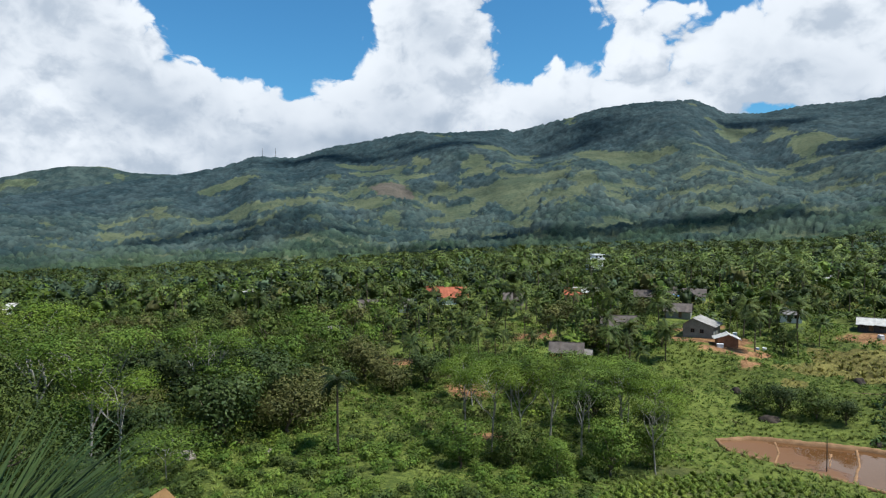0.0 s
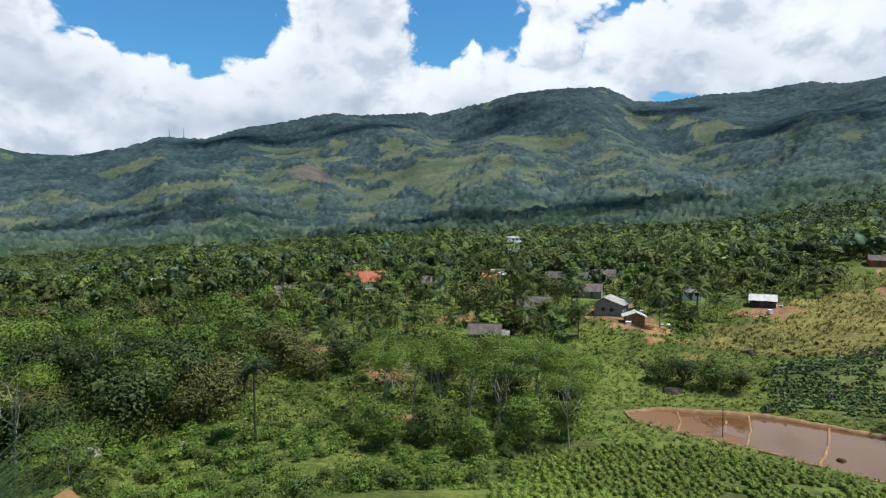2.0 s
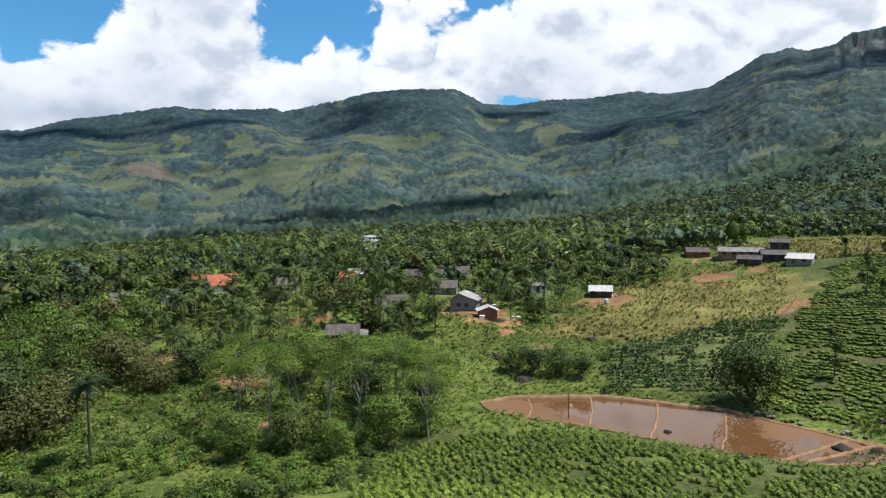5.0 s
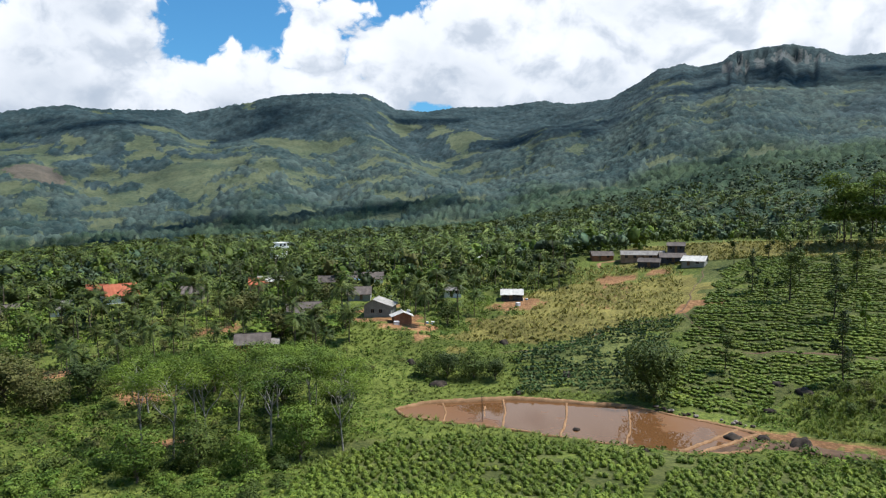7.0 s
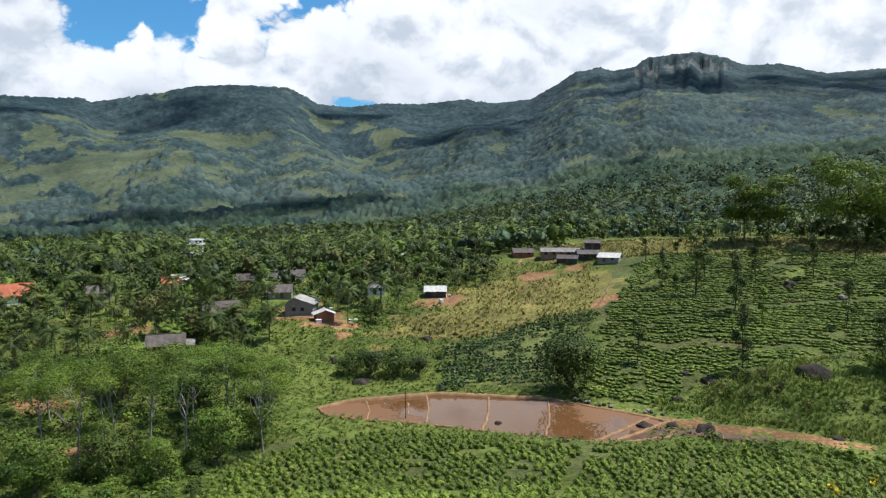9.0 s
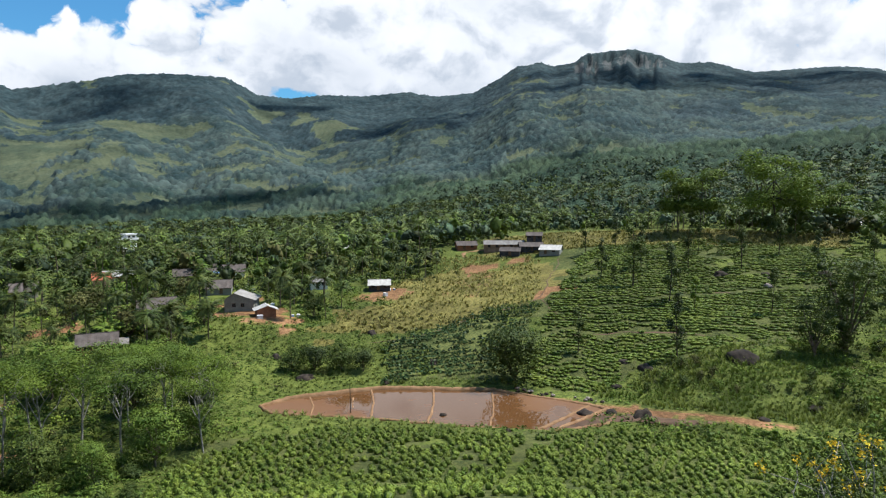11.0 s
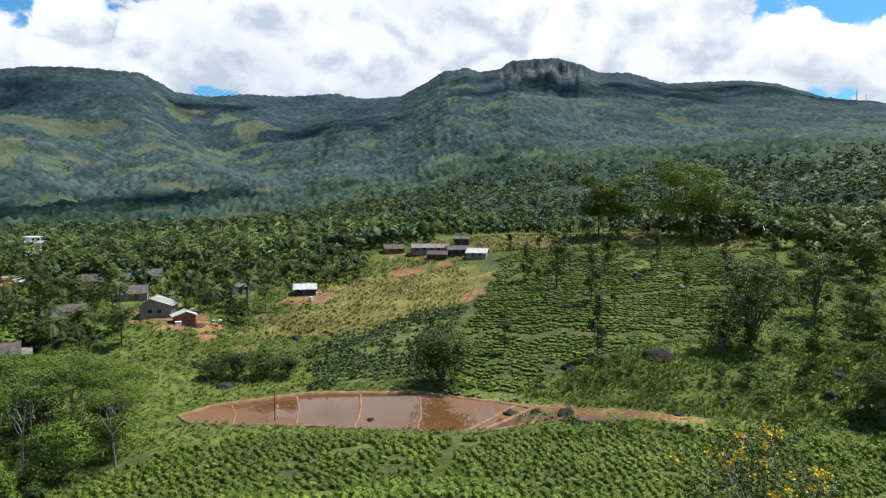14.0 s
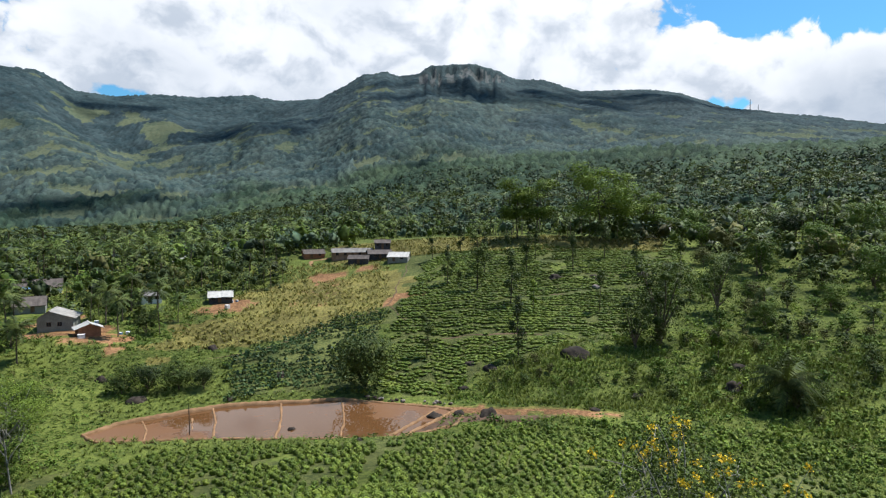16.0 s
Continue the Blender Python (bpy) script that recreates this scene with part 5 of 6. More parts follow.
plant("kitul_palm", built(make_palm(99, 3.8, 6.2, 34, 16, BARK_DARK, PALM_LEAF, 0.02)), 110.5, 13.6, 1.0, 0, "bushy dark palm on the scrub slope", "palm tree")
for i, (x, y, s, k) in enumerate([(185, 30, 1.0, 1), (178, 5, 1.1, 1), (200, 18, 1.1, 1), (205, 40, 0.9, 2), (142, 22, 0.6, 1), (212, 52, 0.8, 1), (222, 30, 1.1, 0), (222, 8, 1.2, 1), (190, 46, 0.7, 2), (160, 12, 0.6, 1), (240, 62, 1.0, 1)]):
    plant("slope_tree", OAKS[k], x, y, s, i * 91, "green tree on the scrub slope", "tree", "slope trees")
for i, (x, y, s, k) in enumerate([(228, 77.5, 0.5, 1), (226, 69.5, 0.6, 3), (230, 63, 0.7, 1), (233, 57, 0.6, 3)]):
    plant("slope_tree", OAKS[k], x, y, s, i * 71, "green tree in front of a white building", "tree", "slope trees")
for i, (x, y, s) in enumerate([(243, 52, 1.1), (252, 30, 1.1), (236, 20, 1.0), (262, 72, 1.0)]):
    plant("coconut_palm", PALMS[i % 3], x, y, s, i * 80, "coconut palm standing behind the crest", "palm tree", "village palms")

# ---- shrubs and grass ----
SHRUB_KINDS = [make_shrub(201 + i, 1.5, 2.4, 46, 0.21, m, 3) for i, m in enumerate((LEAF_DARK, LEAF_MID, LEAF_MID, LEAF_OLIVE, LEAF_LIGHT))]
pts, q = scatter(-39, 93, 58, 185, 2.45, 15)
x, y = pts[:, 0], pts[:, 1]
az, rr = np.degrees(np.arctan2(x, y)), np.hypot(x, y)
tea_front = (az > 14) & (rr < 86.5)
tea_hill = (az > 48.5) & (az < 74) & (rr > 104)
fields = (az > 35) & (az < 49.5) & (rr > 105)
pond_side = inside(x, y, [(36, 96), (66, 94), (88, 72), (92, 56), (64, 48), (30, 88)])
ok = ~tea_front & ~fields & ~(tea_hill & (rr > np.interp(az, [48, 55, 57, 62, 68, 77], [104, 104, 114, 120, 133, 148]))) & ~pond_side & ~((az > 50) & (az < 71) & (np.abs(rr - 99) < 5)) & ~inside(x, y, MEADOW)
ok &= ~((az > 55) & (az < 73) & (rr > 100) & (rr < 130) & (q.random(len(x)) < 0.85))
ok &= (fbm(x / 11, y / 11, 3) + 0.3 * ((az < 20) | (az > 66)) > -0.08) & ((rr < 165) | (az > 72)) & ((q.random(len(x)) < 0.3) | (az < 17) | (az > 36) | (rr < 94) | (rr > 140))
for hx, hy, w, length in YARDS:
    ok &= np.hypot(x - hx, y - hy) > 7
pts, az, rr = pts[ok], az[ok], rr[ok]
z = ground_z(pts[:, 0], pts[:, 1])
pick = (np.floor((fbm(pts[:, 0] / 14 + 3, pts[:, 1] / 14, 3) + 0.5) * 5 + q.uniform(-1.2, 1.2, len(pts))).astype(int)) % 5
pick = np.where((az > 52) & (q.random(len(pts)) < 0.8), np.where(pick % 2 == 0, 1, 4), pick)
scale, turn = q.uniform(0.45, 1.35, len(pts)) * np.where((az > 20) & (az < 50), 0.75, 1.0) * np.where(az > 52, 0.95, 1.0), q.uniform(0, 6.28, len(pts))
front = np.argsort(rr)[:299]
single = np.zeros(len(pts), bool)
single[front] = True
SHRUBS = [built(make_shrub(271 + i, 1.5, 2.4, 380, 0.12, m, 4)) for i, m in enumerate((LEAF_DARK, LEAF_MID, LEAF_MID, LEAF_MID, LEAF_DARK))]
for i in front:
    plant("shrub", SHRUBS[pick[i]], pts[i, 0], pts[i, 1], scale[i], math.degrees(turn[i]), "leafy green shrub on the valley slope", "shrub", "valley shrubs", z[i])
stuff("scrub", [(SHRUB_KINDS[k], pts[~single & (pick == k), 0], pts[~single & (pick == k), 1], z[~single & (pick == k)], scale[~single & (pick == k)], turn[~single & (pick == k)]) for k in range(5)], "mixed green scrub covering the slopes", "scrub", 0.45)

TURF = [make_tuft(221 + i, 0.42, 11, GRASS_BLADE, 0.9, 0.11) for i in range(2)]
WEED = [make_shrub(225 + i, 0.34, 1.2, 10, 0.18, LEAF_MID, 2, 1.0) for i in range(2)]
STRAW = [make_tuft(231 + i, 0.42, 11, STRAW_BLADE, 0.9, 0.11) for i in range(2)]
pts, q = scatter(-38, 93, 57, 136, 1.05, 17)
more, q = scatter(14, 60, 136, 212, 1.35, 18)
crest, q = scatter(46, 73, 208, 238, 1.2, 20)
more = np.concatenate([more, crest])
pts = np.concatenate([pts, more])
x, y = pts[:, 0], pts[:, 1]
az, rr = np.degrees(np.arctan2(x, y)), np.hypot(x, y)
straw = inside(x + fbm(x / 7, y / 7, 3) * 8, y + fbm(x / 7 + 30, y / 7, 3) * 8, MEADOW) | ((az > 40) & (az < 52) & (rr > 168)) | (rr > 200)
ok = ~inside(x, y, [(38.5, 92.8), (47, 93.8), (56, 91.5), (68, 82), (81, 72), (86, 60), (70, 52.5), (56, 68), (45, 83)]) & ~((az > 20) & (rr < 84) & (rr > 46)) & ~((az > 35.5) & (az < 48) & (rr > 110) & (rr < 142) & ~straw)
ok &= ~((az > 49) & (az < 75) & (rr < 210) & (rr > np.interp(az, [48, 55, 57, 62, 68, 77], [106, 106, 116, 122, 135, 150]))) & (fbm(x / 6, y / 6, 3) > -0.3) & ~((az > 54) & (az < 70) & (np.abs(rr - 98.5) < 2.0))
for ex, ey, ea, eb in EARTH_SPOTS:
    ok &= ((x - ex) / ea) ** 2 + ((y - ey) / eb) ** 2 > 0.8
for hx, hy, w, length in YARDS:
    ok &= np.hypot(x - hx, y - hy) > 5.0
pts, straw, rr = pts[ok], straw[ok], rr[ok]
weedy = fbm(pts[:, 0] / 9 + 7, pts[:, 1] / 9, 3) > 0.02
z, scale, turn, pick = ground_z(pts[:, 0], pts[:, 1]), q.uniform(0.7, 1.6, len(pts)) * np.where(rr > 136, 1.4, 1.0), q.uniform(0, 6.28, len(pts)), q.integers(0, 2, len(pts))
stuff("meadow_grass", [(STRAW[k], *[v[straw & (pick == k)] for v in (pts[:, 0], pts[:, 1], z, scale, turn)]) for k in range(2)], "dry yellowish meadow grass below the houses", "grass", 0.2)
stuff("valley_grass", [(TURF[k], *[v[~straw & ~weedy & (pick == k)] for v in (pts[:, 0], pts[:, 1], z, scale, turn)]) for k in range(2)], "lush green grass round the pond", "grass", 0.3)
stuff("weeds", [(WEED[k], *[v[~straw & weedy & (pick == k)] for v in (pts[:, 0], pts[:, 1], z, scale, turn)]) for k in range(2)], "low leafy weeds on the valley slopes", "weeds", 0.4)
# tall grass on the bank between pond and tea hill, and along the scrub slope
TALL = [make_tuft(235 + i, 1.0, 15, GRASS_BLADE, 0.45, 0.05) for i in range(2)]
pts, q = scatter(54, 92, 101, 138, 0.85, 24)
x, y = pts[:, 0], pts[:, 1]
az, rr = np.degrees(np.arctan2(x, y)), np.hypot(x, y)
ok = (rr < np.interp(az, [54, 57, 62, 68, 77, 92], [107, 115, 121, 134, 138, 138])) & (rr > np.interp(az, [54, 60, 70, 72, 92], [104, 101.5, 101.5, 102, 102])) & (fbm(x / 8 + 11, y / 8, 3) > -0.16)
pts = pts[ok]
z, scale, turn, pick = ground_z(pts[:, 0], pts[:, 1]), q.uniform(0.5, 1.2, len(pts)), q.uniform(0, 6.28, len(pts)), q.integers(0, 2, len(pts))
stuff("tall_grass", [(TALL[k], *[v[pick == k] for v in (pts[:, 0], pts[:, 1], z, scale, turn)]) for k in range(2)], "tall bright green grass on the bank", "grass", 0.4)
for i in range(84):
    a, r_ = q.uniform(73, 92) if i > 14 else q.uniform(58, 72), q.uniform(104, 190) if i > 14 else q.uniform(108, 118)
    x, y = r_ * math.sin(radians(a)), r_ * math.cos(radians(a))
    plant("slope_bush", MIDS[i % 4], x, y, q.uniform(0.22, 0.62) if i > 14 else q.uniform(0.16, 0.3), i * 67, "dense green bush on the overgrown slope", "bush", "slope bushes")
# bushes under the village trees
pts, q = scatter(-40, 60, 165, 290, 4.3, 19)
no = open_ground(pts[:, 0], pts[:, 1])
pts = pts[~no & (q.random(len(pts)) < 0.85)]
z, scale, turn, pick = ground_z(pts[:, 0], pts[:, 1]), q.uniform(1.0, 2.1, len(pts)), q.uniform(0, 6.28, len(pts)), q.integers(0, 3, len(pts))
UNDER = [make_shrub(261 + i, 1.5, 2.4, 16, 0.3, m, 2) for i, m in enumerate((LEAF_DARK, LEAF_DARK, LEAF_DEEP))]
stuff("village_bushes", [(UNDER[k], *[v[pick == k] for v in (pts[:, 0], pts[:, 1], z, scale, turn)]) for k in range(3)], "dense bushes under the village trees", "bushes")
for i in range(26):
    a, r_ = q.uniform(11, 18.5), q.uniform(136, 158)
    x, y = r_ * math.sin(radians(a)), r_ * math.cos(radians(a))
    plant("banana_plant", BANANAS[i % 2], x, y, q.uniform(0.8, 1.3), i * 40, "banana plant with broad light green leaves", "banana plant", "banana garden")

# ---- tea: rows along the hill and the nearer field ----
TEA = [{"crown": (*foliage([(0, 0, 0.30, 0.54, 0.54, 0.44)], 38, 0.105, np.random.default_rng(241 + i), 0.7, 0.0, 0.6, 0.4, core=0.86), TEA_LEAF)} for i in range(3)]
TEA_FAR = [{"crown": (*foliage([(0, 0, 0.20, 0.82, 0.82, 0.25)], 16, 0.20, np.random.default_rng(245 + i), 1.0, 0.0, 0.6, 0.45, core=0.84), TEA_LEAF)} for i in range(2)]
q = np.random.default_rng(23)
rows = []
for ring in np.arange(47.0, 100, 1.34):
    n = int(np.radians(84) * ring / 0.98)
    a = np.linspace(12, 96, n) + q.uniform(-0.5, 0.5) + q.uniform(-0.25, 0.25, n)
    rows.append(np.stack([a, ring + fbm(a / 14, np.full(n, ring / 60), 2) * 7.0 + q.uniform(-0.12, 0.12, n)], 1))
rows = np.concatenate(rows)
x, y = rows[:, 1] * np.sin(np.radians(rows[:, 0])), rows[:, 1] * np.cos(np.radians(rows[:, 0]))
limit = np.interp(rows[:, 0], [12, 17, 24, 30, 36, 42, 48, 52, 60, 70, 78, 96], [60, 74, 86, 88, 86, 83, 82, 84, 90, 95, 99, 100])
ok = (rows[:, 1] < limit) & (fbm(x / 3.5, y / 3.5, 3) > -0.3) & (np.abs(rows[:, 0] - 46 - (rows[:, 1] - 60) * 0.12) > 0.5)
x, y = x[ok], y[ok]
z, scale, turn, pick = ground_z(x, y), q.uniform(0.7, 1.02, len(x)), q.uniform(0, 6.28, len(x)), q.integers(0, 3, len(x))
front = np.argsort(np.hypot(x, y))[:280]
single = np.zeros(len(x), bool)
single[front] = True
TEA_BUILT = [built(k) for k in TEA]
for i in front:
    plant("tea_bush", TEA_BUILT[pick[i]], x[i], y[i], scale[i], math.degrees(turn[i]), "low flat-topped green tea bush in a row", "tea bush", "near tea bushes", z[i])
stuff("tea_field", [(TEA[k], *[v[~single & (pick == k)] for v in (x, y, z, scale, turn)]) for k in range(3)], "rows of green tea bushes below the terrace", "tea bushes", 0.35)

rows = []
for ring in 105.0 + np.arange(76) * 1.22 + np.arange(76) // 3 * 0.72:
    n = int(np.radians(30) * ring / 0.85)
    a = np.linspace(47.5, 77, n) + q.uniform(-0.5, 0.5) + q.uniform(-0.14, 0.14, n)
    rows.append(np.stack([a, ring + fbm(a / 6, np.full(n, ring / 60), 3) * 9.0 + q.normal(0, 0.16, n)], 1))
rows = np.concatenate(rows)
x, y = rows[:, 1] * np.sin(np.radians(rows[:, 0])), rows[:, 1] * np.cos(np.radians(rows[:, 0]))
left_edge = np.interp(rows[:, 1], [105, 118, 152, 178, 199, 230], [48.4, 48.8, 50.4, 51.2, 52.6, 54.5])
low_edge = np.interp(rows[:, 0], [47, 55, 57, 62, 68, 77], [106, 106, 116, 122, 135, 150])
right_edge = np.interp(rows[:, 1], [105, 140, 185, 230], [62, 72.5, 75.5, 74])
left_edge = left_edge + fbm(x / 9, y / 9, 3) * 3.0
ok = (rows[:, 1] < np.interp(rows[:, 0], [50, 60, 64, 76], [212, 212, 220, 224])) & (rows[:, 0] > left_edge) & (rows[:, 1] > low_edge) & (rows[:, 0] < right_edge) & (fbm(x / 7, y / 7, 3) > -0.42) & (q.random(len(x)) < 0.96)
lane = np.abs(rows[:, 1] - 160 - (rows[:, 0] - 62) * 1.5) < 1.3
ok &= ~(lane & (rows[:, 0] > 58)) & (np.abs(rows[:, 1] - 133 - np.sin(rows[:, 0]) * 2) > 1.2)
x, y = x[ok], y[ok]
z, scale, turn, pick = ground_z(x, y), q.uniform(0.78, 1.1, len(x)), q.uniform(0, 6.28, len(x)), q.integers(0, 2, len(x))
stuff("tea_hill", [(TEA_FAR[k], *[v[pick == k] for v in (x, y, z, scale, turn)]) for k in range(2)], "terraced rows of green tea on the hill", "tea bushes", 0.3)

# ---- vegetable field below the meadow ----
CROP = [make_shrub(251 + i, 0.8, 0.9, 12, 0.26, CROP_LEAF, 2) for i in range(2)]
rows = []
for ring in np.arange(108.0, 147, 2.0):
    n = int(np.radians(15) * ring / 0.6)
    a = np.linspace(35, 50, n) + q.uniform(-0.5, 0.5) + q.uniform(-0.1, 0.1, n)
    rows.append(np.stack([a, ring + (a - 35) * 0.55 + q.uniform(-0.15, 0.15, n)], 1))
rows = np.concatenate(rows)
x, y = rows[:, 1] * np.sin(np.radians(rows[:, 0])), rows[:, 1] * np.cos(np.radians(rows[:, 0]))
top = np.interp(rows[:, 0], [35, 43, 48, 50], [127, 143, 150, 150])
ok = (rows[:, 1] < top) & (rows[:, 0] < np.interp(rows[:, 1], [105, 125, 150], [45.5, 47, 49])) & (fbm(x / 5, y / 5, 3) > -0.35) & (np.abs(rows[:, 1] - top + 8) > 0.9)
x, y = x[ok], y[ok]
z, scale, turn, pick = ground_z(x, y), q.uniform(1.0, 1.5, len(x)), q.uniform(0, 6.28, len(x)), q.integers(0, 2, len(x))
stuff("vegetable_field", [(CROP[k], *[v[pick == k] for v in (x, y, z, scale, turn)]) for k in range(2)], "terraced rows of dark green vegetables", "crop")

# ---- hedge of dark bushes along the foot of the meadow ----
HEDGE = [make_shrub(291 + i, 1.3, 1.7, 30, 0.2, m, 3) for i, m in enumerate((LEAF_DEEP, LEAF_DARK))]
line = np.array([(72, 108.6), (80, 107.2), (88, 105.6), (94, 104.6), (100, 104.2), (108, 104.6), (114, 102.6)])
t = np.concatenate([[0], np.cumsum(np.hypot(*np.diff(line, axis=0).T))])
along = np.arange(0, t[-1], 0.62)
x = np.interp(along, t, line[:, 0]) + q.normal(0, 0.35, len(along))
y = np.interp(along, t, line[:, 1]) + q.normal(0, 0.35, len(along))
keep_ = fbm(along / 5, along * 0, 3) > -0.22
x, y = x[keep_], y[keep_]
z, scale, turn, pick = ground_z(x, y), q.uniform(0.45, 1.05, len(x)), q.uniform(0, 6.28, len(x)), q.integers(0, 2, len(x))
stuff("hedge", [(HEDGE[k], *[v[pick == k] for v in (x, y, z, scale, turn)]) for k in range(2)], "low dark hedge between meadow and vegetables", "hedge")

# ---- houses ----
def blocks(cells):
    """Boxes (x0, x1, y0, y1, z0, z1) in one mesh."""
    v, f = [], []
    for n, (x0, x1, y0, y1, z0, z1) in enumerate(cells):
        v += [(x0, y0, z0), (x1, y0, z0), (x1, y1, z0), (x0, y1, z0), (x0, y0, z1), (x1, y0, z1), (x1, y1, z1), (x0, y1, z1)]
        f += [[8 * n + k for k in q] for q in ((0, 3, 2, 1), (4, 5, 6, 7), (0, 1, 5, 4), (1, 2, 6, 5), (2, 3, 7, 6), (3, 0, 4, 7))]
    return np.array(v, float), np.array(f)


def pierced(length, height, holes, thick, foot=-0.9):
    """A wall along x, from 0 to length, pierced by holes (x0, x1, z0, z1): one closed shape."""
    xs = sorted({0.0, length, *[h[0] for h in holes], *[h[1] for h in holes]})
    zs = sorted({foot, height, *[h[2] for h in holes], *[h[3] for h in holes]})
    full = lambda i, k: 0 <= i < len(xs) - 1 and 0 <= k < len(zs) - 1 and not any(h[0] <= xs[i] and h[1] >= xs[i + 1] and h[2] <= zs[k] and h[3] >= zs[k + 1] for h in holes)
    n, m = len(xs), len(zs)
    v = [(x, y, z) for y in (0, thick) for x in xs for z in zs]
    at = lambda i, k, b: b * n * m + i * m + k
    f = []
    for i in range(n - 1):
        for k in range(m - 1):
            if not full(i, k):
                continue
            f += [(at(i, k, 0), at(i + 1, k, 0), at(i + 1, k + 1, 0), at(i, k + 1, 0)), (at(i, k, 1), at(i, k + 1, 1), at(i + 1, k + 1, 1), at(i + 1, k, 1))]
            for di, dk, a, b in ((-1, 0, (i, k), (i, k + 1)), (1, 0, (i + 1, k + 1), (i + 1, k)), (0, -1, (i + 1, k), (i, k)), (0, 1, (i, k + 1), (i + 1, k + 1))):
                if not full(i + di, k + dk):
                    f.append((at(*a, 0), at(*b, 0), at(*b, 1), at(*a, 1)))
    return np.array(v, float), np.array(f)


def roof_side(width, run, rise, over, thick=0.07, sheet=0.45, ragged=0.0, q=None):
    """One roof slope from the eave (y = -over) up to the ridge (y = run): a ribbed slab with an uneven edge."""
    n = max(4, int(width / sheet))
    xs = np.linspace(-over * 0.6, width + over * 0.6, n + 1)
    k = rise / run
    lift = np.where(np.arange(n + 1) % 2, 0.05, 0.0) + (q.uniform(-0.05, 0.05, n + 1) if ragged else 0)
    low = -over - (q.uniform(0, ragged, n + 1) if ragged else np.zeros(n + 1))
    rows = [np.stack([xs, low, low * k + lift + thick], 1), np.stack([xs, np.full(n + 1, run * 0.5), rise * 0.5 + lift * 0.7 + thick - 0.03], 1), np.stack([xs, np.full(n + 1, run), rise + lift * 0.4 + thick], 1)]
    v = np.concatenate(rows + [r - (0, 0, thick) for r in rows])
    f, m = [], n + 1
    for i in range(n):
        for r in (0, 1):
            a = r * m + i
            f += [(a, a + 1, a + 1 + m, a + m), (a + 3 * m, a + 4 * m, a + 4 * m + 1, a + 3 * m + 1)]
        f += [(i, i + 3 * m, i + 1 + 3 * m, i + 1), (2 * m + i, 2 * m + i + 1, 5 * m + i + 1, 5 * m + i)]
    for e in (0, n):
        for r in (0, 1):
            a = r * m + e
            f.append((a, a + m, a + 4 * m, a + 3 * m))
    return v, np.array(f)


def move(mesh, m):
    v, f = mesh
    return np.array([m @ Vector(p) for p in v]), f


